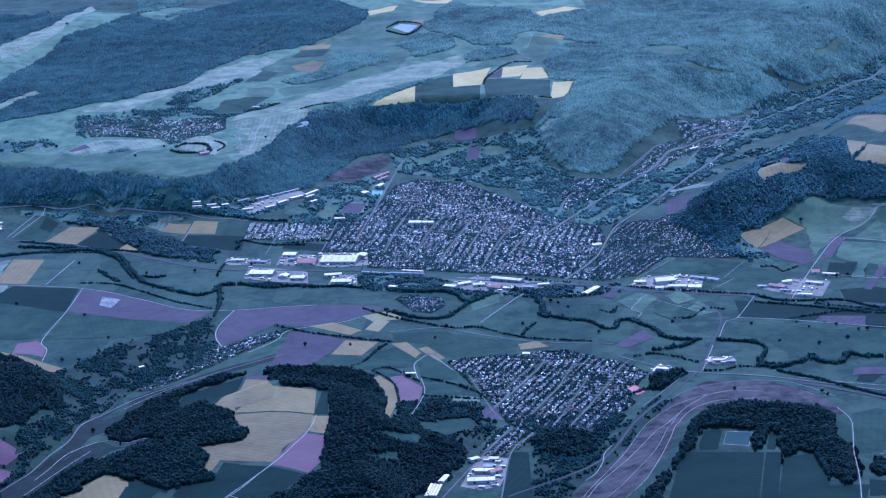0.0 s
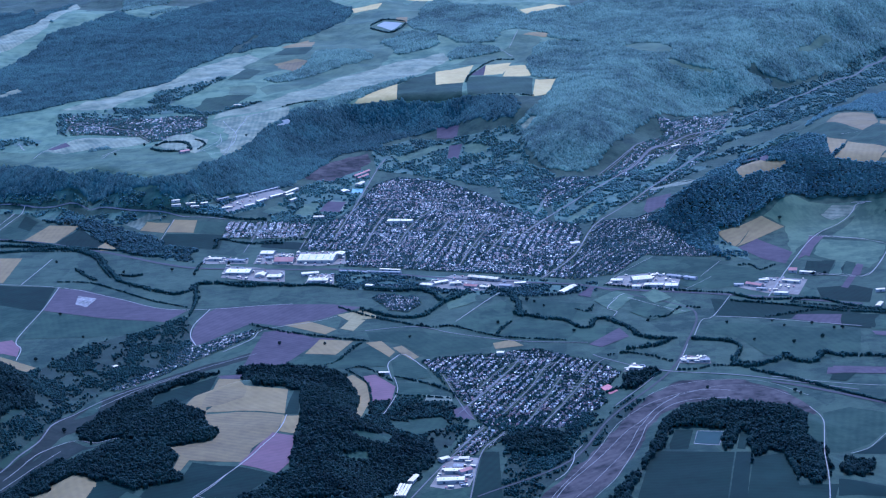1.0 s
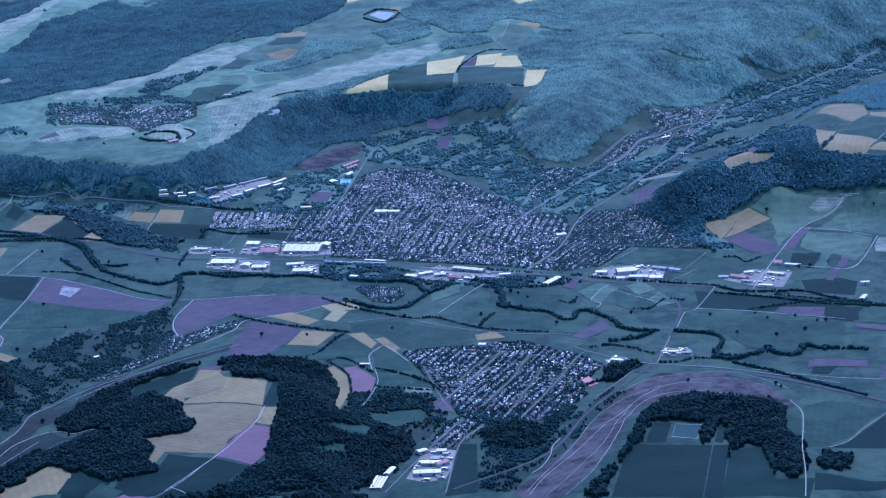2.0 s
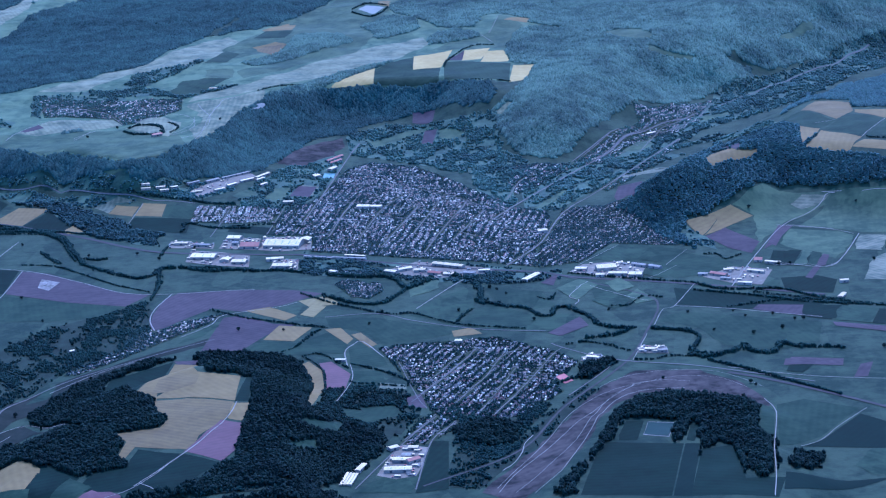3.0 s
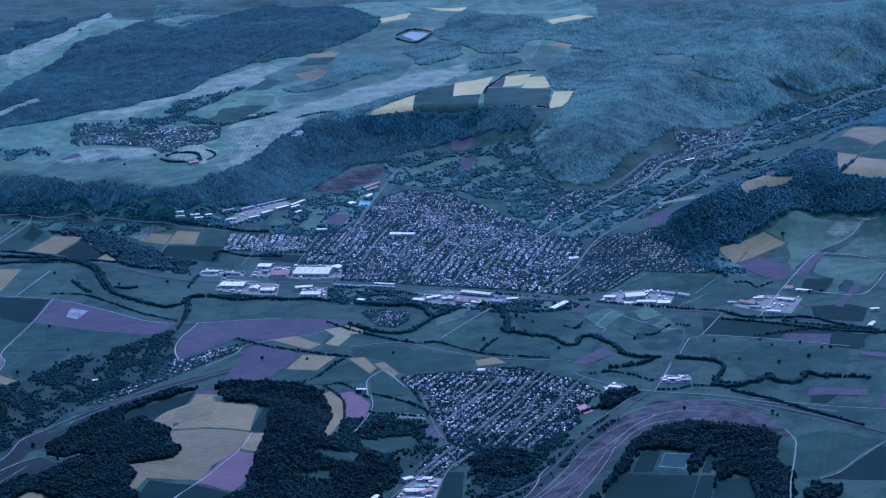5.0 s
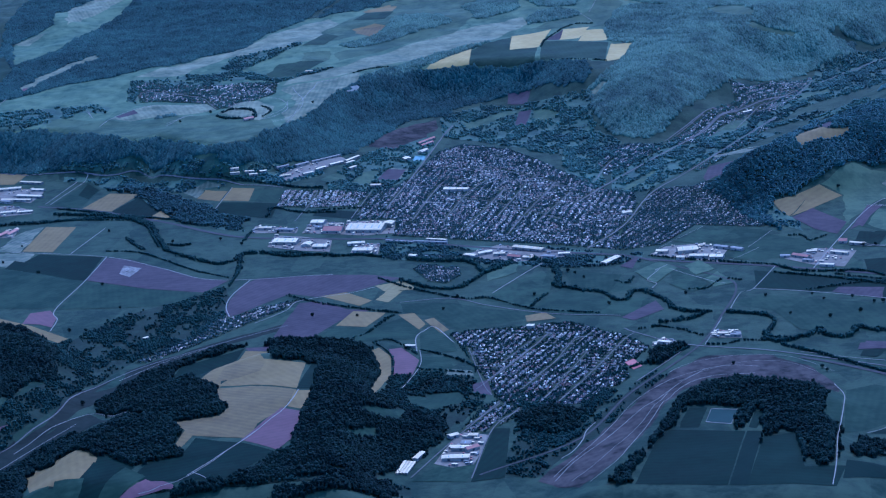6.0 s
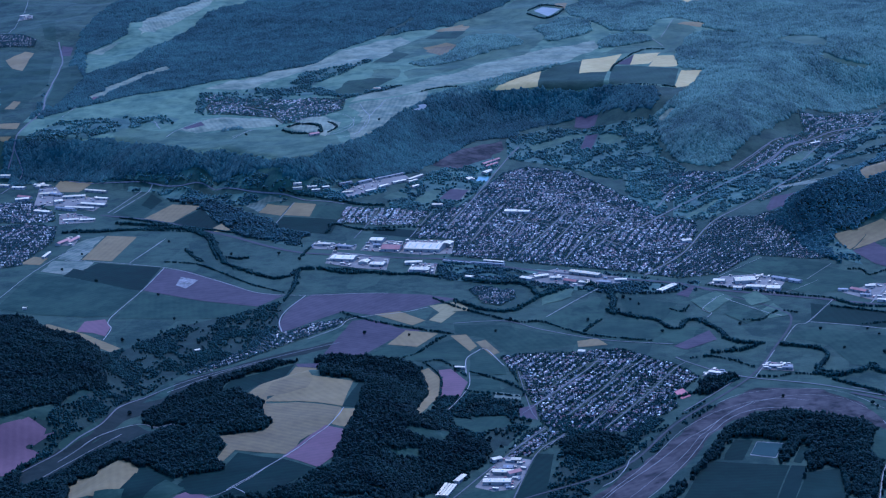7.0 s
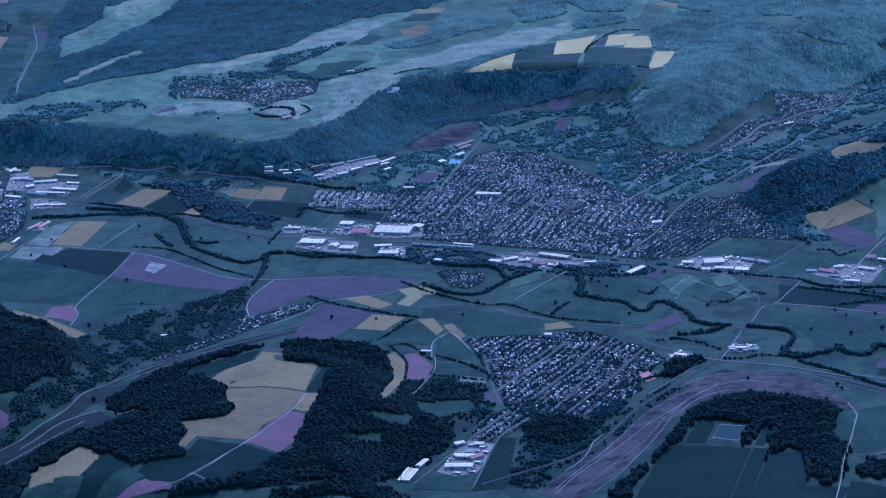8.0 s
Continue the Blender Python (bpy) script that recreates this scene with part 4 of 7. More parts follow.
road("road", 0.99, [(-181, 2302), (-170, 2418)])
road("road", 0.99, [(-123.4, 2299.3), (-113, 2415)])
road("road", 0.99, [(-86, 2450), (-13, 2411), (41, 2375)])
road("road", 1.5, [(-563, 2631), (-506, 2606), (-479, 2592), (-444, 2573), (-408, 2550), (-376, 2545), (-340, 2516), (-306, 2488), (-274, 2480), (-242, 2463), (-209, 2440)])
road("track", 0.84, [(-466, 2453), (-448, 2575)])
road("track", 0.84, [(-395.1, 2224.6), (-380, 2325)])
road("track", 0.92, [(-465.4, 2241.5), (-442.3, 2238.1), (-352.7, 2201), (-290.8, 2144.3), (-243, 2095.6), (-197, 2082.8), (-152.4, 2084.3), (-120.7, 2082.7)])
road("track", 0.84, [(-354.7, 1945.4), (-356.4, 1982.2), (-365.7, 2016.5), (-358.2, 2116), (-355, 2201.5)])
road("track", 0.92, [(-199.4, 1959.9), (-207.1, 1993.1), (-207.1, 2031.5), (-197, 2082.8)])
road("track", 0.67, [(-274, 2376), (-268, 2467)])
road("road", 1.1, [(-331.6, 1597.4), (-298.7, 1683.7), (-286.5, 1752.5), (-253.9, 1817.5), (-189.5, 1883.3), (-143.7, 1921.9)])
road("track", 0.84, [(-173.8, 1934.3), (-151.2, 1969.1), (-141.7, 1998.7), (-97.6, 2015), (-77.5, 2029.7)])
road("track", 0.84, [(-158.2, 1484.7), (-130.8, 1546.1), (-106.8, 1618.1), (-102.1, 1656.9)])
road("track", 0.84, [(29.1, 1986.6), (58, 2050), (72.9, 2079.2)])
road("road", 1.3, [(-51.3, 1973.9), (-6.3, 1977.3), (27.9, 1947.6), (80.3, 1911.8), (139.3, 1891.9)])
road("track", 0.84, [(-26.8, 1820.6), (-30, 1861.6), (-24.3, 1881.3), (-16, 1890.1), (2.3, 1841.3)])
road("track", 0.67, [(-32.4, 1722.2), (-24.3, 1762.9), (-21.5, 1790.5), (-24.5, 1823.5)])
road("road", 1.1, [(-12.2, 1522.9), (9.9, 1585.8), (27.9, 1633.8), (44.8, 1674.6)])
road("road", 0.99, [(29.6, 1515.5), (41, 1615.6), (59.8, 1657.7)])
road("road", 1.3, [(173.9, 1810.7), (147.8, 1843.1), (140.9, 1854.8)])
road("road", 1.6, [(171.7, 1811.2), (201.6, 1791.6), (248.9, 1771.5), (297.3, 1738.5), (335.5, 1712)])
road("rail", 1.9, [(34.9, 1521.5), (102.8, 1584.4), (141.6, 1681.8), (198, 1792.4), (222.9, 1879.3), (238.7, 1949), (231.9, 1989.7), (181.5, 2050.7), (144.4, 2093.4)])
road("track", 0.55, [(203.3, 1794.5), (221.4, 1867.4)])
road("track", 0.6, [(228.6, 1886.8), (241.8, 1938.7), (253.1, 1949.5), (278.1, 2019.3)])
road("track", 0.84, [(253.1, 1949.5), (297.3, 1932), (371.5, 1891)])
road("track", 0.84, [(310.2, 2005.9), (349, 2120.3), (390.5, 2226), (433.4, 2279.2), (443.5, 2294.8), (452.1, 2291.8)])
road("track", 0.84, [(390.5, 2226), (433, 2197.4)])
road("track", 0.84, [(454.6, 2174.6), (423.7, 2089.4), (402.9, 2058), (362.4, 2080.6)])
road("track", 0.67, [(264, 1434.1), (271.4, 1479.2), (280.1, 1546.5), (295, 1639.7), (291.5, 1676.9)])
road("track", 0.5, [(86.4, 1500.5), (98.9, 1536), (123.1, 1583.5), (149.4, 1640.4), (174, 1689.8)])
road("track", 0.5, [(109.8, 1477.2), (133.4, 1519.6), (155.9, 1601.9), (174.8, 1678.1), (200.4, 1710.8), (235.9, 1713.7)])
road("track", 0.42, [(97.5, 1492.3), (122.7, 1532.9), (147.2, 1597.7), (171.1, 1683.1), (198.4, 1729.3)])
road("track", 0.67, [(275.4, 1761.4), (316.9, 1735.5), (349.6, 1721), (398.2, 1707.4)])
road("rail", 4, [(273.7, 1747.8), (305.9, 1719.6), (360.7, 1661.2), (383.9, 1633.4), (415.3, 1602.2)])
road("track", 0.5, [(301.4, 1562.2), (317.3, 1574.4), (335, 1603.6), (362.3, 1641.9)])
road("track", 0.67, [(440, 2301), (458.3, 2289.9)])
road("track", 0.59, [(475.8, 2276.6), (523, 2257.9)])
road("rail", 4.8, [(-478, 2448), (-412, 2413), (-344, 2356), (-305, 2321), (-259.8, 2274.7), (-217.3, 2243.7), (-125.8, 2215.1), (-75.4, 2203.2), (-14.7, 2166), (60.1, 2125), (138.1, 2092.8), (177.6, 2064.1), (261.3, 2027.3), (318.3, 2000), (385.7, 1961.9)])
road("track", 0.59, [(129, 3128), (145, 3209)])
road("track", 0.5, [(-229, 2585), (-220, 2658), (-218, 2739), (-209, 2813)])
road("track", 0.5, [(-258, 2642), (-236, 2701), (-236, 2750)])
road("track", 0.5, [(-476, 2738), (-471, 2722)])
road("track", 0.59, [(-367, 2645), (-352, 2688)])
road("track", 0.5, [(466, 2495), (489, 2504)])
road("track", 0.67, [(499, 2398), (543, 2497)])
road("road", 1.1, [(122, 2392), (145, 2501), (179, 2537)])
road("road", 0.64, [(38.2, 1762.6), (64.1, 1829.9), (84, 1850.8)])
road("road", 0.72, [(25.4, 1711.9), (52.3, 1775.4), (79.3, 1851.9)])
road("road", 0.72, [(60, 1704.9), (83.6, 1768.9), (98.5, 1822.3), (114.1, 1844)])
road("road", 0.64, [(78.1, 1679.6), (98.1, 1750.3), (110.4, 1795.2)])
road("road", 0.78, [(88.3, 1670.5), (115.7, 1746.6), (140.3, 1821.4), (148.9, 1839.4)])
road("road", 0.72, [(15, 1823.6), (30.2, 1725.8), (37.8, 1694.6)])
road("road", 0.79, [(281, 2715), (318, 2716), (365, 2781), (401, 2893)])
road("road", 0.79, [(216, 2596), (257, 2673)])
road("road", 0.79, [(-429, 2795), (-421, 2834), (-353, 2790), (-318, 2721)])
road("road", 2, [(-640, 2660), (-638, 2686), (-640, 2747), (-638, 2821), (-656, 2911), (-687, 3114), (-730, 3267)])
road("track", 0.59, [(-836, 3338), (-821, 3345), (-856, 3549), (-880, 3656)])
road("track", 0.84, [(-472, 2457), (-459, 2564)])
road("road", 1.5, [(-626, 2574), (-621, 2648), (-622, 2657), (-638, 2686)])
road("track", 0.67, [(-491.4, 2101.1), (-485.3, 2199.5), (-469.7, 2283.4), (-447.3, 2275.9)])
road("track", 0.59, [(-604, 2787), (-596, 2871)])
road("track", 0.5, [(-480, 2754), (-468, 2717)])
road("track", 0.59, [(-310.3, 1618.6), (-289.8, 1679.7), (-262.6, 1702.6), (-225.2, 1637)])
road("track", 0.5, [(-313, 1584), (-292.9, 1641), (-277.1, 1680.7)])
road("track", 0.5, [(-264, 1786.5), (-232.5, 1835.7), (-196, 1874.5)])
road("track", 0.6, [(-238, 2813), (-226, 2773), (-218, 2746), (-215, 2712), (-218, 2676), (-226, 2652), (-240, 2627)])
road("track", 0.6, [(-218, 2746), (-212, 2796), (-207, 2825), (-187, 2840)])
road("track", 0.6, [(-266, 2770), (-248, 2760), (-235, 2729), (-232, 2689), (-243, 2662), (-255, 2647)])
road("track", 0.7, [(-450, 2672), (-441, 2707), (-426, 2739), (-400, 2751), (-351, 2740)])
road("track", 0.5, [(-482, 2753), (-473, 2731), (-466, 2715)])
road("track", 0.6, [(-368, 2657), (-354, 2680), (-343, 2698)])
road("track", 0.6, [(117, 3126), (124, 3110), (132, 3088)])
road("road", 2.0, [(397, 2857), (442, 2922), (488, 2985), (538, 3056), (586, 3112), (620, 3170), (666, 3249)])
road("road", 1.3, [(204, 2581), (224, 2616), (243, 2650), (267, 2690)])
road("road", 1.0, [(286, 2622), (317, 2722), (342, 2758), (380, 2840)])
road("track", 0.6, [(-188.7, 1467.7), (-175.9, 1471.7), (-154.1, 1489.1), (-117.8, 1581.9)])
road("track", 0.6, [(-155.1, 1490.5), (-143, 1473.6), (-154.2, 1467.5)])
road("track", 0.35, [(85.5, 1509.4), (96, 1536.3), (113.2, 1575.5), (126.9, 1611.1), (136.7, 1641.6), (146.5, 1667.3), (160.8, 1692.6), (175, 1711.7), (198.1, 1729.9), (220.6, 1736.6), (241.8, 1729.6)])
road("track", 0.35, [(171.7, 1727.1), (186.2, 1745.7), (204.7, 1756.1), (231.9, 1761.9), (262, 1753.3), (281.2, 1730.3), (295.3, 1705.6)])
road("track", 0.3, [(178.7, 1704), (202.4, 1729.3), (234.5, 1744.4), (264.2, 1734.8), (282.6, 1707.6)])
road("track", 0.6, [(90.4, 1545.5), (98.7, 1559.5), (105.5, 1582.7), (108.1, 1600.8), (115, 1618.8)])
road("road", 0.9, [(146.7, 1709.5), (158.9, 1732.2), (173.9, 1760.1), (189.7, 1792.6)])
road("track", 0.6, [(172.8, 2029.9), (184.6, 2046.9)])
road("track", 0.6, [(177.3, 2034.5), (165.1, 2000.1), (172.5, 1986.2), (168.2, 1971.8)])
road("track", 0.6, [(185.8, 2032.5), (203.6, 2005.7), (221.2, 1981.6), (232.5, 1971.3)])
road("track", 0.7, [(382.5, 2225.1), (418.1, 2205.6), (437.3, 2190.7), (449.3, 2173.7)])
road("track", 0.7, [(356.9, 2072.9), (387.6, 2069.7), (401.1, 2057.9), (417.4, 2074.9), (433.1, 2114.5), (442.3, 2138.7)])
road("track", 0.4, [(270, 2089), (250.9, 2061.7), (236, 2044.8)])
road("track", 0.4, [(224.1, 2179.9), (195.2, 2134.2), (179.5, 2107)])
road("track", 0.4, [(285.7, 2147.5), (259.8, 2091.5)])


# ---- woods ----
CROWN_INNER = ((0.46, 1.02), (0.82, 0.66))     # in the closed canopy: height and radius of the rings
CROWN_OUTER = ((0.03, 0.82), (0.58, 0.92))     # at the edge of a wood or alone: leafy down to the ground
CROWN_FAR = ((0.12, 1.0),)                      # in the canopy of far woods: the tip alone


def crown_shape(rng, rings, count):
    """Uneven leafy domes: rings of a crown, each point moved a little."""
    sides = 4 if len(rings) > 1 else 5
    ring = np.arange(sides) * 2 * math.pi / sides
    base = np.array([(r * math.cos(a + n), r * math.sin(a + n), z) for n, (z, r) in enumerate(rings) for a in ring] + [(0, 0, 1.0)])
    faces = []
    for k in range(sides * (len(rings) - 1)):
        a, b = k, (k + 1) % sides
        faces += [(a, b, b + sides), (a, b + sides, a + sides)]
    low = sides * (len(rings) - 1)
    faces += [(low + k, low + (k + 1) % sides, low + sides) for k in range(sides)]
    moved = rng.uniform(-0.32, 0.32, (count, len(base), 3))
    moved[..., 2] *= 0.6
    shapes = base[None] * (1 + moved)
    shapes[:, -1, :2] = rng.uniform(-0.3, 0.3, (count, 2))
    return shapes, np.array(faces)


def crowns(name, mat, places, radius, tall, rng, edge=None, inner=CROWN_INNER):
    """One mesh of many tree crowns, standing on the land. edge: which of them are leafy down to the ground; all, if not given."""
    r = radius * np.clip(rng.lognormal(-0.08, 0.3, len(places)), 0.45, 1.7)
    h = tall * rng.uniform(0.72, 1.12, len(places)) * (0.75 + 0.25 * r / radius)
    h = h * (1 + 0.16 * waves(places[:, 0], places[:, 1], 17, 3) + 0.14 * waves(places[:, 0], places[:, 1], 41, 8))
    base = height(places[:, 0], places[:, 1]) - 0.1
    edge = np.ones(len(places), bool) if edge is None else edge
    all_verts, all_faces, start = [], [], 0
    for which, rings in ((edge, CROWN_OUTER), (~edge, inner)):
        n = int(which.sum())
        if not n:
            continue
        shapes, faces = crown_shape(rng, rings, n)
        turn = rng.uniform(0, 6.28, n)
        c, s = np.cos(turn)[:, None], np.sin(turn)[:, None]
        x = (shapes[..., 0] * c - shapes[..., 1] * s) * r[which][:, None] + places[which, :1]
        y = (shapes[..., 0] * s + shapes[..., 1] * c) * r[which][:, None] + places[which, 1:2]
        z = shapes[..., 2] * h[which][:, None] + (ground_at(x, y) if rings is CROWN_FAR else base[which][:, None])
        all_verts.append(np.stack([x, y, z], -1).reshape(-1, 3))
        all_faces.append((faces[None] + (np.arange(n) * shapes.shape[1])[:, None, None]).reshape(-1, 3) + start)
        start += n * shapes.shape[1]
    return mesh_object(name, np.concatenate(all_verts), np.concatenate(all_faces), mat, True)


MASK_LOW, MASK_SIZE = (-1300, 1200), (2500, 3600)
OPEN_LAND, PAVED = np.zeros(MASK_SIZE, bool), np.zeros(MASK_SIZE, bool)
for outline in CLEARED:
    o = np.array(outline) - MASK_LOW
    lo, hi = np.clip(np.floor(o.min(0)).astype(int), 0, MASK_SIZE), np.clip(np.ceil(o.max(0)).astype(int) + 1, 0, MASK_SIZE)
    ix, iy = np.meshgrid(np.arange(lo[0], hi[0]), np.arange(lo[1], hi[1]), indexing="ij")
    OPEN_LAND[lo[0]:hi[0], lo[1]:hi[1]] |= inside_distance(outline, ix + 0.5 + MASK_LOW[0], iy + 0.5 + MASK_LOW[1]) > -0.5
for line, half in LINES:
    dense = np.concatenate([np.linspace(a, b, 8) for a, b in zip(line[:-1], line[1:])])
    for dx in np.arange(-half - 1.2, half + 1.3, 0.8):
        for dy in np.arange(-half - 1.2, half + 1.3, 0.8):
            k = np.floor(dense + (dx, dy) - MASK_LOW).astype(int)
            k = k[((k >= 0) & (k < MASK_SIZE)).all(1)]
            PAVED[k[:, 0], k[:, 1]] = True


def free(p):
    """Which places lie outside the fields and off the roads."""
    k = np.clip(np.floor(p - MASK_LOW).astype(int), 0, np.array(MASK_SIZE) - 1)
    return ~(OPEN_LAND[k[:, 0], k[:, 1]] | PAVED[k[:, 0], k[:, 1]])


def spots(rng, outline, cell, density, ragged=2.0):
    o = np.array(outline)
    lo, hi = o.min(0) - 4, o.max(0) + 4
    xs, ys = np.meshgrid(np.arange(lo[0], hi[0], cell), np.arange(lo[1], hi[1], cell))
    p = np.stack([xs.ravel(), ys.ravel()], 1) + rng.uniform(-0.45, 0.45, (xs.size, 2)) * cell
    d = inside_distance(outline, p[:, 0], p[:, 1]) + rng.normal(0, ragged * 0.5, len(p)) + ragged * 1.4 * waves(p[:, 0], p[:, 1], 24, 6)
    keep = d > 0
    if density < 1:
        clump = np.array([noise.noise((x / 22, y / 34, 0)) + 0.6 * noise.noise((x / 8, y / 11, 5)) for x, y in p]) + rng.uniform(-0.4, 0.4, len(p))
        keep &= clump < (density - 0.5) * 1.3
    return p[keep]


WOODS = []


def wood(density, outline, leaf=None):
    """Trees inside an outline: a closed wood, or below 0.8 scattered trees on rough grass. leaf: its leaf colour, if
    not the haze step of its distance.
    """
    rng = np.random.default_rng(100 + len(WOODS))
    o = np.array(outline)
    away = o[:, 1].mean()
    dense = density >= 0.8
    cell = (1.7 if away < 2080 else 2.0 if away < 2410 else 2.2 if dense else 2.5) * (1.0 if dense else 1.1)
    p = spots(rng, outline, cell, density)
    p = p[free(p)]
    if not len(p):
        return
    if dense:
        words = "dense dark green wood" if away < 2080 else "dense wood on a steep slope, haze in its colour" if away < 2800 else "dense plateau wood, pale green with painted haze"
        # Leaf colour steps paler with distance; the steps paint haze.
        leaf = leaf or (LEAVES if away < 2080 else LEAVES_SCRUB if away < 2410 else LEAVES_MID_HAZE if away < 2800 else LEAVES_FAR_HAZE)
        edge = (inside_distance(outline, p[:, 0], p[:, 1]) < cell * 1.3) & (away < 2410)
        for dx, dy in ((0, -3), (3, 0), (-3, 0), (0, 3)):
            edge |= ~free(p + (dx, dy)) & (away < 2410)
        ob = crowns("wood", leaf, p, cell * (0.98 if away < 2410 else 1.12), 4.4 if away < 2080 else 3.8 if away < 2410 else 3.5, rng, edge, CROWN_INNER if away < 2410 else CROWN_FAR)
    else:
        words = "scattered trees and scrub on a slope"
        # Scattered trees are hazed by distance in the same way.
        leaf = leaf or (LEAVES_HEDGE if away < 2080 else LEAVES_SCRUB if away < 2450 else LEAVES_MID_HAZE)
        ob = crowns("wood", leaf, p, cell * 0.66, 1.5 + cell * 0.45, rng)
    WOODS.append(tagged(ob, words, "wood", kind="stuff"))
    if dense:
        tagged(draped("forest_floor", [outline], 0.06 + 0.002 * len(WOODS), FOREST_FLOOR if away < 2410 else FOREST_FLOOR_HAZE), "leaf litter under the trees, hazed paler in far woods", "forest floor", kind="structure")
    else:
        tagged(draped("rough_grass", [outline], 0.05 + 0.002 * len(WOODS), ROUGH_GRASS if away < 2080 else ROUGH_GRASS_FAR), "rough grass between the bushes, hazed paler far off", "grass", kind="structure")


def hedge(width, points):
    """A row of trees and bushes, thick and thin by turns, with gaps."""
    rng = np.random.default_rng(500 + len(WOODS))
    line = smooth_line(points, 1.3)
    p = np.array([(c.x, c.y) for c in line for _ in range(max(1, round(width / 2.1)))])
    swell = 0.62 + 0.5 * waves(p[:, 0], p[:, 1], 31, 2)
    p = p + rng.normal(0, width * 0.26, p.shape) * np.clip(swell, 0.3, 1.3)[:, None]
    p = p[rng.random(len(p)) < np.clip(0.55 + 0.5 * swell, 0.25, 0.95)]
    ob = crowns("hedgerow", LEAVES_HEDGE, p, 0.9 + width * 0.07, 1.5 + width * 0.28, rng)
    WOODS.append(tagged(ob, "row of dark green trees and bushes along the fields", "hedgerow", kind="stuff"))


# Woods: density, outline.
wood(1, [(-695, 3750), (-634, 3713), (-620, 3771), (-583, 3564), (-613, 3479), (-641, 3436)], LEAVES_FAR_DARK)
wood(1, [(-591, 3674), (-555, 3808), (-554, 3733), (-573, 3527), (-588, 3568)], LEAVES_FAR_DARK)
wood(1, [(-474, 3798), (-392, 3766), (-394, 3727), (-454, 3619)])
wood(1, [(-404, 3603), (-376, 3680), (-372, 3635), (-406, 3579)])
wood(1, [(-641, 2777), (-550, 2894), (-463, 2942), (-416, 2971), (-384, 3014), (-327, 3050), (-294, 3159), (-264, 3225), (-237, 3322), (-218, 3343), (-235, 3284), (-243, 3228), (-210, 3259), (-163, 3298), (-116, 3357), (-89, 3498), (-138, 3592), (-263, 3755), (-335, 3728), (-397, 3530), (-463, 3622), (-540, 3440), (-570, 3253), (-588, 3120), (-666, 2973)], LEAVES_FAR_DARK)
wood(1, [(-141, 3128), (-135, 3170), (-96, 3192), (-56, 3150), (-55, 3122), (-64, 3086), (-94, 3066), (-124, 3049), (-153, 3027), (-183, 3013), (-202, 3036), (-177, 3057), (-155, 3082)])
wood(0.6, [(-337, 2994), (-312, 3043), (-260, 3065), (-248, 3042), (-273, 2984), (-297, 2955), (-315, 2916), (-262, 2874), (-235, 2894), (-192, 2900), (-204, 2866), (-260, 2850), (-304, 2871), (-332, 2867), (-396, 2897), (-385, 2920), (-344, 2911), (-340, 2952)])
wood(1, [(-49, 3244), (-25, 3280), (-1, 3298), (31, 3215), (33, 3171), (5, 3141), (-22, 3121), (-41, 3164)])
wood(1, [(43, 3103), (56, 3141), (84, 3170), (117, 3131), (116, 3112), (81, 3101), (46, 3087)])
wood(1, [(-8, 3357), (-3, 3504), (37, 3580), (86, 3456), (151, 3398), (158, 3373), (199, 3363), (251, 3393), (290, 3454), (484, 3440), (440, 3110), (338, 3142), (232, 3165), (187, 3185), (143, 3252), (122, 3229), (111, 3173), (61, 3181), (35, 3222)])
wood(1, [(-157, 2831), (-120, 2878), (-85, 2919), (-48, 2955), (-19, 2990), (-4, 2986), (-8, 2962), (-23, 2957), (-56, 2911), (-77, 2888), (-91, 2879), (-119, 2844)])
# Slope facing away from the sun: its shade is in the darker leaves.
wood(1, [(-652, 2697), (-514, 2674), (-431, 2611), (-388, 2581), (-371, 2600), (-341, 2566), (-292, 2521), (-261, 2526), (-244, 2554), (-249, 2567), (-223, 2611), (-201, 2673), (-185, 2750), (-157, 2827), (-120, 2874), (-92, 2878), (-24, 2884), (22, 2873), (65, 2865), (121, 2837), (125, 2802), (117, 2779), (90, 2793), (56, 2833), (49, 2837), (20, 2834), (-8, 2829), (-37, 2807), (-57, 2770), (-91, 2753), (-116, 2673), (-140, 2600), (-152, 2569), (-213, 2531), (-273, 2495), (-368, 2555), (-506, 2613), (-646, 2653)], LEAVES_FAR_DARK)
wood(0.45, [(-612, 2654), (-508, 2623), (-273, 2499), (-213, 2532), (-236, 2498), (-297, 2487), (-380, 2547), (-506, 2609), (-611, 2641)])
wood(1, [(149, 2796), (172, 2871), (174, 2957), (152, 2956), (148, 3034), (157, 3116), (185, 3159), (263, 3161), (420, 3118), (464, 3429), (677, 3406), (867, 3561), (830, 3410), (644, 3246), (565, 3117), (492, 3050), (462, 3050), (451, 3071), (438, 3036), (468, 3037), (471, 3014), (410, 2952), (384, 2920), (338, 2840), (302, 2836), (284, 2766), (268, 2743), (230, 2666), (204, 2609), (184, 2596), (146, 2617), (130, 2669), (122, 2761)])
wood(0.55, [(-57, 2765), (-9, 2814), (47, 2780), (122, 2759), (128, 2624), (111, 2573), (78, 2551), (47, 2592), (-11, 2651), (-50, 2672)])
wood(0.6, [(410, 2952), (471, 3011), (564, 3108), (642, 3238), (828, 3439), (768, 3188), (602, 3040), (506, 2873), (436, 2794), (355, 2710), (388, 2798)])
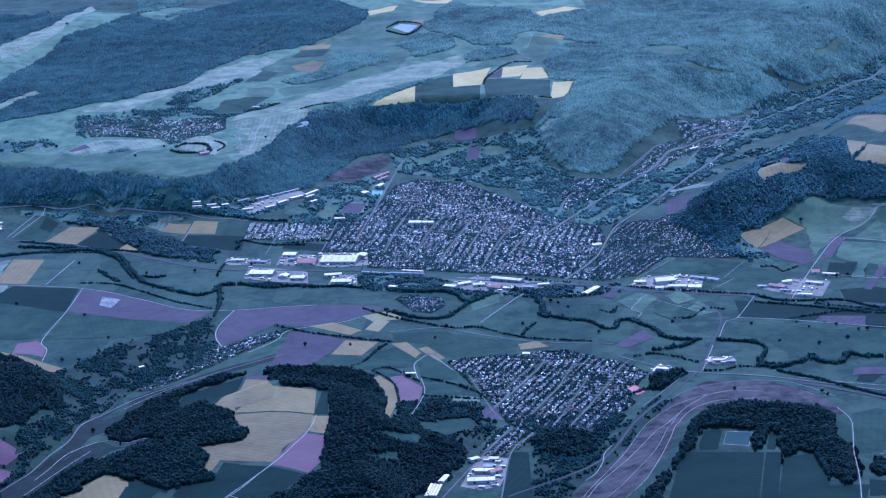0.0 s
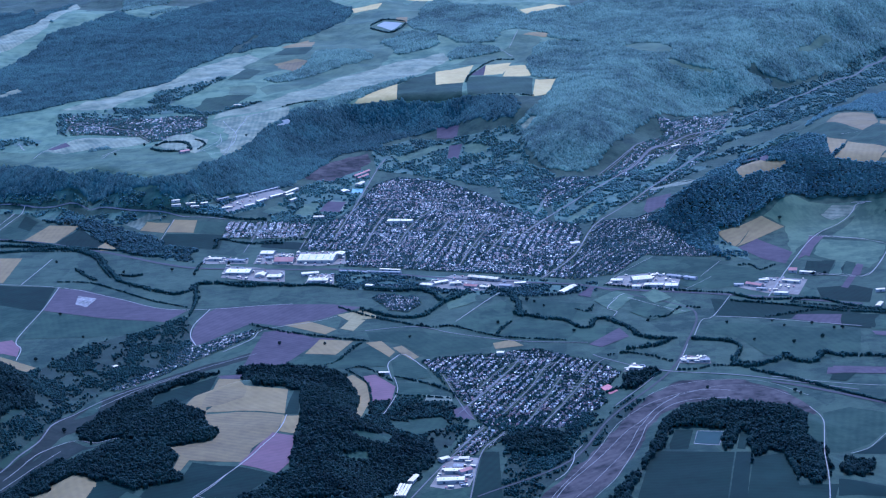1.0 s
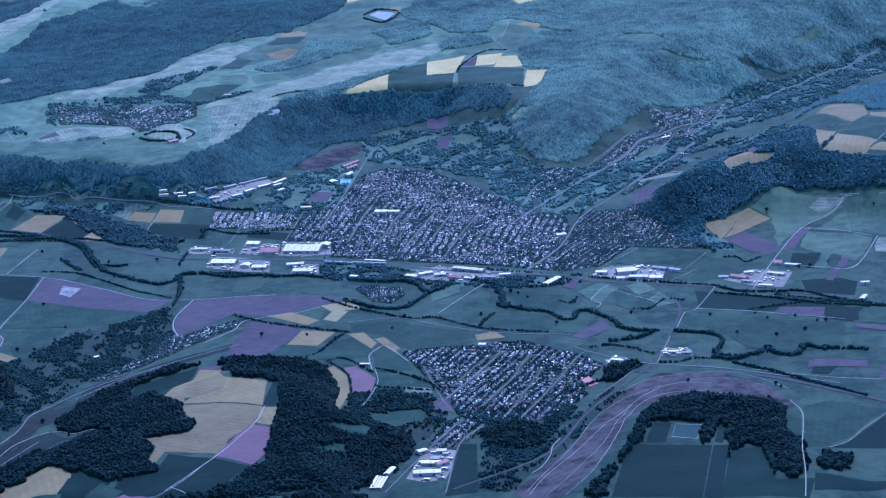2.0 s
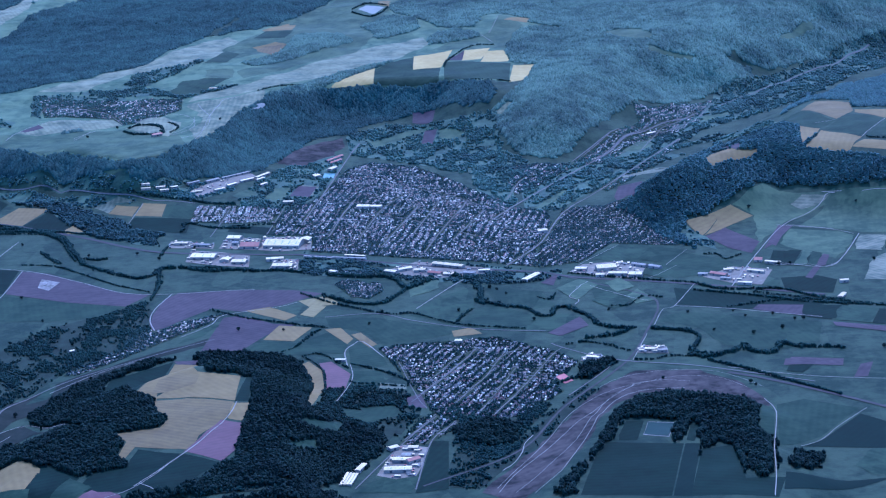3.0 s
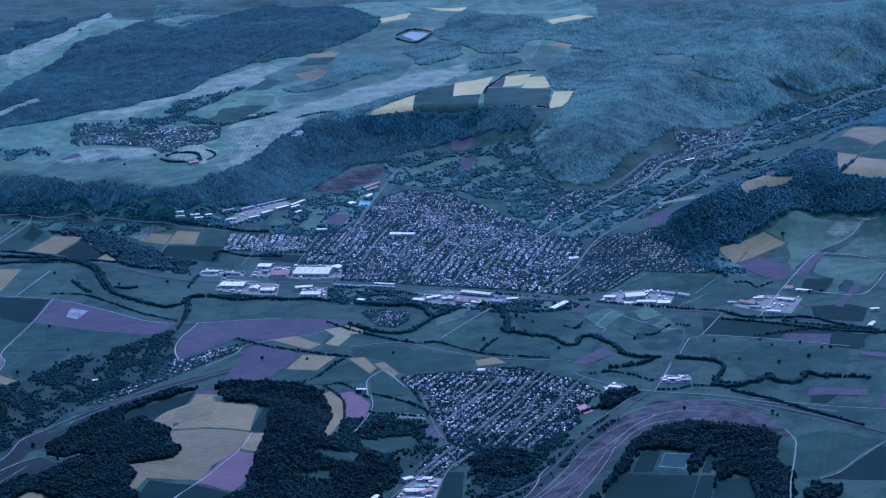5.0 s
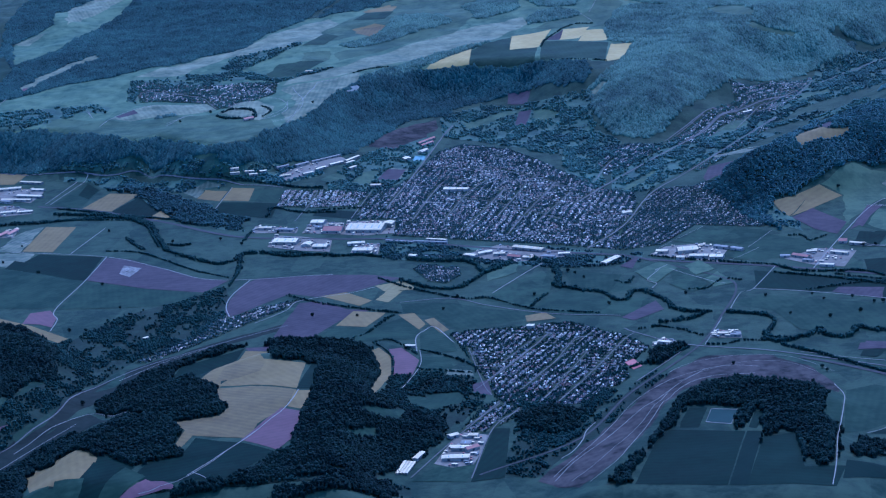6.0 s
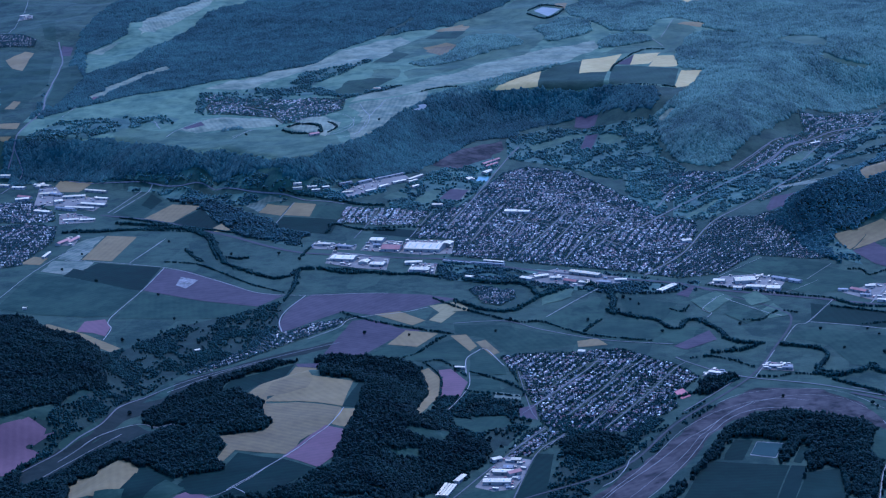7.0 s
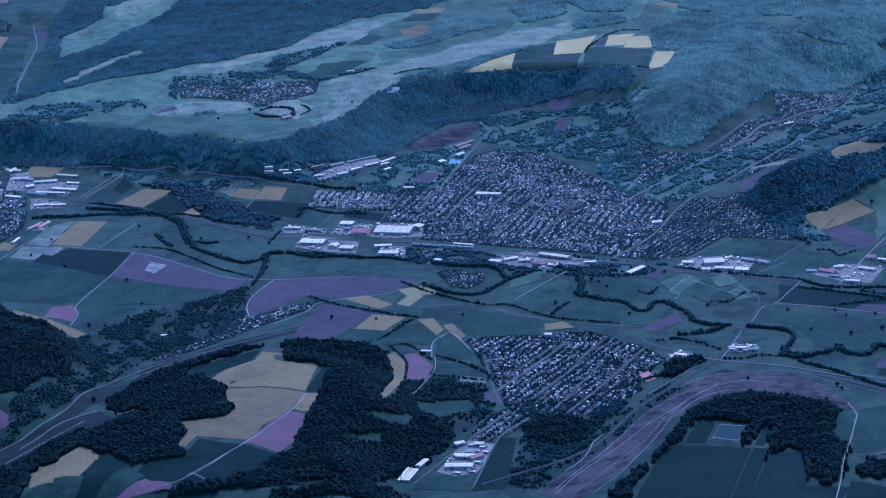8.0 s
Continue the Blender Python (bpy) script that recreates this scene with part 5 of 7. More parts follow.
wood(1, [(231.5, 2290.8), (250, 2298), (284, 2460), (326, 2549), (366, 2601), (374, 2635), (414, 2498), (445, 2528), (453, 2472), (457, 2428), (443, 2369), (465, 2354), (531, 2305), (532.8, 2263), (454, 2302), (419, 2322), (385, 2326), (348.2, 2281.6), (321.5, 2257), (307.8, 2241.5), (297.1, 2245.1), (285.7, 2206), (294.6, 2151.8), (281.1, 2171.7), (252.5, 2250.6)], LEAVES_SLOPE_HAZE)
wood(1, [(449, 2611), (469, 2635), (490, 2645), (524, 2615), (524, 2578), (607, 2552), (734, 2948), (548, 2712), (526, 2914)], LEAVES_SLOPE_HAZE)
wood(0.8, [(-414, 2511), (-372, 2477), (-328, 2367), (-293, 2320), (-238.5, 2293.2), (-232, 2326), (-267, 2350), (-277, 2387), (-324, 2441), (-362, 2500)])
wood(0.5, [(-462, 2577), (-297, 2484), (-325, 2478), (-363, 2503), (-422, 2522), (-443, 2559)])
wood(1, [(-343.6, 1572.7), (-305.9, 1577.8), (-291.3, 1630.3), (-278.7, 1660.8), (-230.4, 1625.5), (-212.2, 1614.8), (-188.2, 1601.7), (-173.3, 1570.8), (-179.1, 1544.7), (-163.7, 1524.6), (-190.3, 1515.9), (-205.1, 1508.8), (-221.5, 1515.9), (-234.5, 1527.2), (-255.1, 1531.2), (-266.8, 1525.5), (-301.5, 1562.5)])
wood(1, [(-270.1, 1726.7), (-246.9, 1797), (-227.8, 1834.6), (-198, 1869.8), (-173.9, 1866), (-221.4, 1816.9), (-221.6, 1782.2), (-183.7, 1693.7), (-166.1, 1690.4), (-163.3, 1652.9), (-148.8, 1626.9), (-153.6, 1605.8), (-187.9, 1597.9), (-222.5, 1631.6), (-262.6, 1702.6)])
wood(1, [(-153.1, 1875), (-112.5, 1876), (-73.8, 1850.4), (-66.5, 1835.4), (-56.8, 1805.6), (-50.5, 1764.6), (-52, 1667), (-43.6, 1653.5), (-18.8, 1662), (-2.2, 1639.6), (10, 1624), (-3.1, 1588.2), (-27.7, 1539.4), (-37.1, 1496.9), (-117.7, 1470.5), (-104.4, 1514.4), (-91.4, 1533.6), (-93.8, 1604.5), (-91.3, 1653.3), (-95.9, 1720.3), (-110, 1740.3), (-132.5, 1747.3), (-153.8, 1847.9)])
wood(0.45, [(-48.2, 1682.8), (-36, 1754.6), (-21.6, 1767), (21.9, 1742.7), (33.3, 1688.3), (18.7, 1635.6), (-2.2, 1642.3), (-27.2, 1665.1)])
wood(1, [(-505.7, 2039.5), (-437.8, 2023.9), (-424.7, 1994.3), (-378.1, 1952.9), (-353.8, 1915.4), (-329.3, 1856.3), (-309, 1762.9), (-330.8, 1700.3), (-364.1, 1662.2), (-388.4, 1656)])
wood(0.5, [(-341, 1903.9), (-327.9, 1913.6), (-297.9, 1984.5), (-260.9, 2014.5), (-219.1, 2063.9), (-197.4, 1985.3), (-209.6, 1951.3), (-223.1, 1883.9), (-261.3, 1841.8), (-287.9, 1762.7), (-304.1, 1692.8), (-345.1, 1629.3), (-348, 1651.7), (-324.7, 1721), (-319.1, 1784.5)])
wood(1, [(119.7, 1459.7), (155.1, 1538.7), (168.2, 1599.6), (197.8, 1689.9), (221.5, 1704.8), (257.9, 1686.8), (273, 1673.7), (284.3, 1653.2), (273.7, 1581.2), (286.3, 1573.5), (270.7, 1479.3), (261, 1467.9), (257.2, 1478.7), (256.5, 1518.2), (248.8, 1474.2), (244.2, 1480.6), (251.1, 1543.8), (241.5, 1558.1), (231.4, 1508.4), (225.8, 1509.4), (230.1, 1549.4), (232.2, 1588.9), (228.7, 1606.3), (214.5, 1551.5), (209.2, 1556.4), (217.8, 1601.7), (179.9, 1611.5), (166.6, 1561.8), (143.5, 1504.3), (130.8, 1456.5)])
wood(1, [(58.8, 1638.8), (83.4, 1661.7), (103.4, 1644.3), (104.6, 1607), (83.2, 1595.4), (63.6, 1611.6)])
wood(0.4, [(46.6, 1519.4), (58.6, 1595.9), (83.2, 1595.4), (123.2, 1630), (148.9, 1677.5), (130.2, 1615.4), (101.6, 1569.7), (73.5, 1510.1)])
wood(1, [(156.6, 1753.6), (165.5, 1796.2), (184.5, 1801.8), (188.7, 1791.2), (165.9, 1748.6)])
wood(1, [(286.9, 1517.3), (298.5, 1543), (312.1, 1542.1), (307.3, 1512.1), (282.9, 1489.4)])
wood(0.8, [(-626, 2619), (-636, 2660), (-592, 2684), (-515, 2677), (-416, 2622), (-406, 2571), (-503, 2616), (-577, 2639)], LEAVES_FAR_DARK)
wood(0.5, [(-625, 2706), (-599, 2768), (-511, 2782), (-492, 2728), (-544, 2684), (-592, 2683), (-630, 2679)])
wood(1, [(-671, 3084), (-704, 3300), (-714, 3429), (-663, 3433), (-635, 3288), (-652, 3234), (-678, 3205), (-629, 3007), (-654, 3044)], LEAVES_FAR_DARK)
wood(0.9, [(-714, 3429), (-699, 3668), (-554, 3537), (-584, 3423), (-643, 3380)], LEAVES_FAR_DARK)
wood(0.7, [(-639, 2911), (-642, 2954), (-624, 2969), (-621, 2914)])
wood(0.8, [(-726, 3025), (-696, 2972), (-699, 2846), (-729, 2953)])
wood(1, [(-391, 2739), (-373, 2757), (-359, 2714), (-370, 2664), (-384, 2665)])
wood(0.62, [(-342.2, 1565.2), (-331.6, 1597.4), (-314.3, 1644.2), (-299, 1685.7), (-287.1, 1756.8), (-297.7, 1739.8), (-317.4, 1670), (-352.3, 1621.8)])
wood(0.5, [(-312.2, 1578.9), (-292.1, 1635.7), (-260, 1681.7), (-279.3, 1664.9), (-295.2, 1628.5), (-306.8, 1570.7)])
wood(0.35, [(120.9, 1604.2), (148.1, 1669.1), (168.3, 1717.5), (159.4, 1737.6), (135.9, 1675.7), (104.6, 1607), (76.5, 1555.7)])
wood(0.45, [(141, 2548), (197, 2570), (250, 2611), (278, 2632), (331, 2587), (248, 2471), (189, 2372), (141, 2359)])
wood(0.45, [(-314.6, 1551.1), (-245.3, 1478.4), (-112.7, 1463.2), (-14.6, 1509.7), (-2.4, 1463.8), (-291.6, 1471.4)])
wood(0.4, [(-452, 2885), (-407, 2895), (-333, 2869), (-330, 2846), (-436, 2846), (-428, 2781), (-440, 2797)])
wood(0.35, [(-532, 2784), (-490, 2785), (-453, 2766), (-455, 2734), (-513, 2753)])
wood(0.5, [(369, 2865), (411, 2909), (518, 3027), (628, 3167), (611, 3084), (446, 2858), (381, 2800)])
wood(1, [(257.8, 2098.8), (272.6, 2110.7), (281.5, 2097.7), (275.5, 2073.2), (259.7, 2072.6)])
wood(0.6, [(-384, 2487), (-324, 2457), (-279, 2374), (-250, 2318), (-228.6, 2275.5), (-258.7, 2291), (-314, 2373), (-363, 2426)])
wood(1, [(-340.9, 1606.5), (-320, 1623.1), (-300, 1611.8), (-286.6, 1557.8), (-249, 1466.7), (-273.3, 1470), (-317.6, 1511.7), (-337.7, 1552.6)])
wood(1, [(-155, 1468.1), (-130.5, 1479.2), (-102.7, 1494.7), (-85.9, 1484.8), (-55.3, 1480.3), (-25.8, 1508.6), (-19.1, 1481.9), (-172.3, 1457.3)])
wood(1, [(-324.7, 1571.8), (-287.4, 1555.9), (-260.1, 1475.3), (-265.8, 1465.9), (-309.7, 1505.9)])
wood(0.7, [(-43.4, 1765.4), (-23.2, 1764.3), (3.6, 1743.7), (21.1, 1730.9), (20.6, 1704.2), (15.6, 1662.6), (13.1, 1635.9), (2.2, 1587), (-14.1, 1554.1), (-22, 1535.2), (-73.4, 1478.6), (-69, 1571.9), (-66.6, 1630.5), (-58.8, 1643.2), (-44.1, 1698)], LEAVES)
wood(0.62, [(-85.7, 2182.8), (-25.2, 2150.3), (7.1, 2122.5), (133.1, 2089), (165.1, 2093.7), (159.9, 2061.3), (104.9, 2054.6), (48.5, 2076.2), (-24.9, 2107.1), (-78.7, 2129.2)])
wood(0.5, [(-81.1, 2213.1), (-14.3, 2165.2), (82.4, 2133.8), (133.7, 2097.3), (81.6, 2114.8), (-25.2, 2154.9), (-80.3, 2185.9)])
wood(0.55, [(-162, 2473), (-141, 2539), (-118, 2606), (-68, 2675), (-57, 2614), (-65, 2536), (-85, 2451), (-111, 2408), (-160, 2424)], LEAVES_MID_HAZE)
wood(0.6, [(84, 2644), (130, 2633), (157, 2592), (135, 2494), (129, 2340), (95, 2428)], LEAVES_MID_HAZE)
wood(0.55, [(-481, 2612), (-396, 2559), (-300, 2503), (-274, 2492), (-287, 2485), (-382, 2546), (-480, 2595)], LEAVES_SLOPE_HAZE)
wood(0.5, [(-478, 2584), (-408, 2545), (-306, 2486), (-274, 2475), (-311, 2469), (-376, 2495), (-435, 2555), (-476, 2568)], LEAVES_SLOPE_HAZE)
wood(0.6, [(-169, 2489), (-210, 2449), (-249, 2479), (-274, 2488), (-226, 2504), (-197, 2536)], LEAVES_SLOPE_HAZE)
wood(0.55, [(42, 1692.9), (62, 1653.8), (56.2, 1614.8), (72.3, 1526.7), (89.6, 1553), (106.1, 1618.8), (132.5, 1689.2), (108.2, 1712.8), (76.3, 1685.7)], LEAVES_HEDGE)
wood(0.5, [(281.3, 2259.9), (310.8, 2192.2), (314.3, 2140.3), (273.5, 2202.5), (255.6, 2238.5)], LEAVES_SLOPE_HAZE)
wood(0.45, [(200, 2520), (258, 2599), (332, 2735), (397, 2857), (412, 2813), (318, 2613), (238, 2463), (173, 2341), (149, 2334)], LEAVES_MID_HAZE)
wood(0.5, [(300, 2597), (328, 2635), (387, 2703), (436, 2589), (438, 2492), (406, 2606), (371, 2656)], LEAVES_MID_HAZE)
wood(1, [(-105.2, 1441), (-90.1, 1454.6), (-62.8, 1461.1), (-43.1, 1481.1), (-26.9, 1484.5), (-22.3, 1458.2)], LEAVES)

# Hedgerows and river trees: width, line.
hedge(4, [(-452, 2430), (-412, 2406), (-365, 2372), (-320, 2349), (-270, 2316), (-232.3, 2286.7)])
hedge(3, [(-442, 2375), (-406, 2367), (-356, 2352), (-333, 2333)])
hedge(6, [(-356, 2352), (-338, 2327), (-324.6, 2299), (-317, 2266.6), (-303.5, 2235.2), (-294.8, 2210), (-278.6, 2190), (-253.6, 2161.7), (-235.8, 2146.3), (-223.2, 2156.1), (-217, 2177.7), (-200.6, 2178.2), (-172.7, 2171), (-144.6, 2157.6)])
hedge(5, [(-298.2, 2238.3), (-287.8, 2230.6), (-276.8, 2232.7)])
hedge(4, [(-348.2, 2274.3), (-336.1, 2248.1), (-322.8, 2223.9)])
hedge(5, [(-219.2, 2172), (-214.3, 2135), (-213.3, 2093.8), (-214.8, 2064)])
hedge(4, [(-220.5, 2268.7), (-224.5, 2231.7)])
hedge(5, [(-287, 2488), (-268, 2483), (-243, 2476), (-197, 2440), (-166, 2434)])
hedge(4, [(-213, 2331), (-210, 2366), (-179, 2342), (-143, 2332)])
hedge(3, [(-173, 2345), (-120, 2344), (-84, 2322)])
hedge(6, [(-189.1, 2171), (-166.4, 2158.7), (-144.8, 2160.2), (-122.6, 2150.4), (-100.9, 2149.3), (-78.9, 2137.5), (-65.7, 2147.3)])
hedge(8, [(-54.4, 2123.1), (-30.3, 2110.7), (-3.7, 2104), (9.4, 2090.1), (19.4, 2056.7), (30, 2068.5), (43.7, 2092.2)])
hedge(6, [(-55.7, 2048.5), (-39.9, 2029), (-24.5, 2014), (-4.2, 2009.4), (11.4, 2035.1), (27.5, 2075.2)])
hedge(7, [(57.1, 2099.4), (79.8, 2073.1), (86.2, 2041.2), (87.3, 2011.4), (88.9, 1991.8)])
hedge(6, [(81.9, 2003.1), (101.1, 1985.1), (125.1, 1967.7), (135.7, 1942.5), (145.3, 1939.9), (150.4, 1961), (159.7, 1964.6), (172.5, 1942), (180.4, 1921.5), (183.5, 1902.9), (196.7, 1890.6), (213.1, 1887)])
hedge(6, [(172.7, 1864.9), (184.8, 1867.5), (199.5, 1872.6), (210.7, 1887.5)])
hedge(6, [(227, 1883.4), (238.2, 1877.7), (256, 1868.5), (262.9, 1849.9), (257.2, 1825.8), (252.7, 1809.9), (269.3, 1798)])
hedge(7, [(251.6, 1802.1), (263.8, 1791.3), (283.9, 1803.2), (295.2, 1817), (301.5, 1799), (316.9, 1795.4), (325.5, 1818.6), (339.5, 1806.8), (365.9, 1800.6), (373.1, 1795.5)])
hedge(3, [(205.1, 1796), (218.5, 1793.4), (233.1, 1801.1), (251, 1797.5)])
hedge(3, [(64.2, 1937.8), (70.9, 1958.9), (78.1, 1975.8)])
hedge(4, [(277.1, 2024.7), (298.9, 1999), (328.1, 1992.2), (352.3, 1986.6), (372.9, 1961.9), (401.3, 1935.2)])
hedge(3, [(169.4, 2081.8), (199.1, 2063.8), (233.5, 2045.3), (277.4, 2026.7)])
hedge(3, [(326.6, 1982.5), (362.3, 1958.3), (399.1, 1924.4)])
hedge(3, [(298.9, 2125.9), (311.8, 2122.8), (317, 2103.8), (332.4, 2117.7)])
hedge(3, [(-76.7, 2059.8), (-50.1, 2023.8), (-24.4, 1998.6), (5.7, 1973.4), (25.6, 1972.8), (49.7, 1945), (73.5, 1925), (120.8, 1903.9)])
hedge(3, [(-157.2, 2020.8), (-124.9, 1988.4), (-93.9, 1967.8), (-73.6, 1953.9), (-46.2, 1939)])
hedge(3, [(-85.3, 1868.1), (-71.6, 1885.6), (-62.8, 1915.4), (-53.5, 1934.9)])
hedge(3, [(-65.1, 1855.3), (-52, 1860.9), (-37.6, 1837.3), (-25.7, 1813.6)])
hedge(2, [(-65.1, 1855.3), (-51.4, 1827), (-43.9, 1793.6), (-42.1, 1744.5)])
hedge(3, [(-23.5, 1824.9), (-5, 1807.9), (17.5, 1780.7), (26.9, 1754)])
hedge(3, [(-23.2, 1773.6), (-3, 1764.8), (21.6, 1755)])
hedge(2, [(-361.1, 2226.5), (-325.8, 2213.2), (-293.5, 2176.1), (-258.5, 2130.9), (-220.3, 2095.3)])
hedge(3, [(152.5, 1849.5), (169.3, 1853.6), (186.8, 1841.3), (203.3, 1821.2)])
hedge(4, [(108.2, 1712.8), (126.8, 1727.2), (151, 1752.8), (170, 1764.1), (190.9, 1791.4)])
hedge(4, [(262.6, 1783.1), (289.6, 1753.3), (318.5, 1715.8), (349.3, 1677.2)])
hedge(3, [(137.5, 2003.1), (146.9, 1992.9), (153.6, 2014.5)])
hedge(3, [(246.3, 1981.6), (229.2, 1985.7), (213.8, 1960), (199, 1960)])
hedge(3, [(-167, 2862), (-125, 2885), (-69, 2870)])
hedge(5, [(-500, 2367), (-464, 2365), (-429, 2370), (-394, 2374), (-344, 2356)])
hedge(4, [(-62, 3344), (-32, 3308), (-10, 3371)])
hedge(4, [(-62, 3365), (-43, 3397), (-12, 3382)])
hedge(3, [(65, 2863), (146, 2843)])
hedge(3, [(65, 2952), (74, 3000), (106, 3070), (133, 3071)])
hedge(5, [(-309, 2695), (-297, 2710), (-272, 2698), (-266, 2657), (-293, 2662), (-311, 2679)])
hedge(3, [(-265, 2726), (-250, 2694), (-256, 2660)])
hedge(4, [(-490, 2374), (-416, 2369), (-368, 2371), (-345, 2350), (-322.9, 2279.1), (-307.8, 2230.6)])
hedge(3, [(297, 1937.6), (363.1, 1949.9), (435, 1917.1)])
hedge(3, [(503, 2395), (527, 2368)])
hedge(3, [(-571, 2646), (-526, 2626), (-455, 2579)])
hedge(4, [(275.5, 1998.7), (321.9, 1972.5), (361.6, 1944.1), (397.2, 1930), (429.5, 1916.6)])
hedge(7, [(-450, 2403), (-386, 2378), (-339, 2336), (-317.1, 2274.8), (-298.2, 2211.9)])


# ---- buildings ----
def part(name, bm, mat, parent, label=""):
    me = bpy.data.meshes.new(name)
    bmesh.ops.recalc_face_normals(bm, faces=bm.faces[:])
    bm.to_mesh(me)
    bm.free()
    me.materials.append(mat)
    ob = new(name, me)
    ob.parent = parent
    return tagged(ob, label)


def box(bm, x0, y0, z0, x1, y1, z1):
    v = [bm.verts.new(p) for p in ((x0, y0, z0), (x1, y0, z0), (x1, y1, z0), (x0, y1, z0), (x0, y0, z1), (x1, y0, z1), (x1, y1, z1), (x0, y1, z1))]
    for f in ((0, 3, 2, 1), (4, 5, 6, 7), (0, 1, 5, 4), (1, 2, 6, 5), (2, 3, 7, 6), (3, 0, 4, 7)):
        bm.faces.new([v[k] for k in f])


def gable_walls(length, width, tall, ridge):
    """Walls with a gable at each end; the ridge runs along x."""
    bm = bmesh.new()
    a, b = length / 2, width / 2
    ends = [[bm.verts.new((x, y, z)) for y, z in ((-b, -0.6), (b, -0.6), (b, tall), (0, tall + ridge), (-b, tall))] for x in (-a, a)]
    for end in ends:
        bm.faces.new(end)
    for k in range(5):
        bm.faces.new([ends[0][k], ends[0][(k + 1) % 5], ends[1][(k + 1) % 5], ends[1][k]])
    return bm


def gable_roof(length, width, tall, ridge, over, thick):
    """Two roof slopes of some thickness, reaching over the walls."""
    bm = bmesh.new()
    a, b = length / 2 + over, width / 2
    drop = over * ridge / b
    low = [(-b - over, tall - drop), (0, tall + ridge), (b + over, tall - drop)]
    profile = [(y, z + 0.03) for y, z in low] + [(y, z + 0.03 + thick) for y, z in low[::-1]]
    ends = [[bm.verts.new((x, y, z)) for y, z in profile] for x in (-a, a)]
    for k in range(6):
        bm.faces.new([ends[0][k], ends[0][(k + 1) % 6], ends[1][(k + 1) % 6], ends[1][k]])
    for end in ends:
        bm.faces.new([end[0], end[1], end[4], end[5]])
        bm.faces.new([end[1], end[2], end[3], end[4]])
    return bm


HALL_WORDS = {"white": "pale sheet-roofed works hall in a paved yard", "grey": "low grey-roofed shed beside the works yard",
              "red": "red-tiled farm and works building"}


def hall(tone, a, b, depth, tall):
    """A large building: the front edge from a to b, and how far it reaches back from there."""
    a, b = Vector((*a, 0)), Vector((*b, 0))
    if b.x < a.x:
        a, b = b, a
    along = (b - a).normalized()
    back = Vector((-along.y, along.x, 0))
    length, width = (b - a).length, depth
    mid = (a + b) / 2 + back * depth / 2
    thing = new("hall", None)
    turn = math.atan2(along.y, along.x)
    if width > length:
        length, width, turn = width, length, turn + math.pi / 2
    thing.matrix_basis = pose(mid.x, mid.y, float(ground_at(mid.x, mid.y)) + 0.35, 0, 0, math.degrees(turn))
    ridge = width * (0.12 if tone != "red" else 0.24)
    part("wall", gable_walls(length, width, tall, ridge), HALL_WALL, thing)
    roof = part("roof", gable_roof(length, width, tall, ridge, 0.25, 0.14), HALL_ROOFS[tone], thing)
    count = int(length // 7)
    for k in range(count):
        x = (k + 0.5) * length / count - length / 2
        gate = bmesh.new()
        box(gate, x - 0.9, -width / 2 - 0.04, 0, x + 0.9, -width / 2 + 0.02, min(1.5, tall * 0.75))
        part("gate", gate, GATE, thing)
        if tone != "red" and width > 5:
            light = bmesh.new()
            slope = ridge / (width / 2)
            y0, y1 = -width * 0.40, -width * 0.12
            z0, z1 = tall + ridge + slope * y0 + 0.19, tall + ridge + slope * y1 + 0.19
            v = [light.verts.new(p) for p in ((x - 0.35, y0, z0), (x + 0.35, y0, z0), (x + 0.35, y1, z1), (x - 0.35, y1, z1),
                                              (x - 0.35, y0, z0 + 0.1), (x + 0.35, y0, z0 + 0.1), (x + 0.35, y1, z1 + 0.1), (x - 0.35, y1, z1 + 0.1))]
            for f in ((0, 3, 2, 1), (4, 5, 6, 7), (0, 1, 5, 4), (1, 2, 6, 5), (2, 3, 7, 6), (3, 0, 4, 7)):
                light.faces.new([v[n] for n in f])
            part("skylight", light, SKYLIGHT, roof, "glazed roof light strip")
    BUILT.append((mid.x, mid.y, max(length, width) * 0.55))
    return tagged(thing, HALL_WORDS[tone], "building", "works and farm buildings")


BUILT = []

hall("white", (-192.4, 2209), (-168.6, 2202.9), 15, 2.6)
hall("white", (-123.4, 2240.2), (-87.7, 2231.6), 26, 3.0)
hall("white", (-88.2, 2253.3), (-78.5, 2250.9), 11, 3.6)
hall("white", (-109.5, 2157.9), (-90.3, 2153.4), 10, 2.6)
hall("white", (-162.9, 2282), (-149.5, 2278.5), 12, 2.4)
hall("red", (-146.7, 2243.7), (-127.9, 2239), 12, 2.4)
hall("white", (-214.5, 2274.2), (-201.1, 2270.4), 6, 2.2)
hall("grey", (-193.2, 2263.3), (-177.4, 2256.6), 5, 2.2)
hall("white", (-162.5, 2192.4), (-153.6, 2190.2), 10, 2.2)
hall("white", (-150.4, 2182.8), (-136.5, 2179.5), 10, 2.2)
hall("white", (-116.4, 2185.8), (-99.9, 2186.4), 7, 2.2)
hall("grey", (-156.1, 2260.6), (-149.1, 2258.7), 6, 2.4)
hall("white", (-272, 2491), (-263, 2492), 4, 1.8)
hall("white", (-272, 2487), (-262, 2487), 4, 1.8)
hall("white", (-256, 2490), (-246, 2491), 4, 1.8)
hall("white", (-251, 2486), (-242, 2487), 4, 1.8)
hall("white", (-240, 2494), (-233, 2497), 4, 1.8)
hall("white", (-216, 2480), (-205, 2483), 5, 1.8)
hall("white", (-191, 2484), (-181, 2492), 4, 1.8)
hall("white", (-178, 2500), (-169, 2512), 4, 1.8)
hall("white", (-165, 2519), (-152, 2531), 4, 1.8)
hall("white", (-148, 2526), (-140, 2536), 4, 1.8)
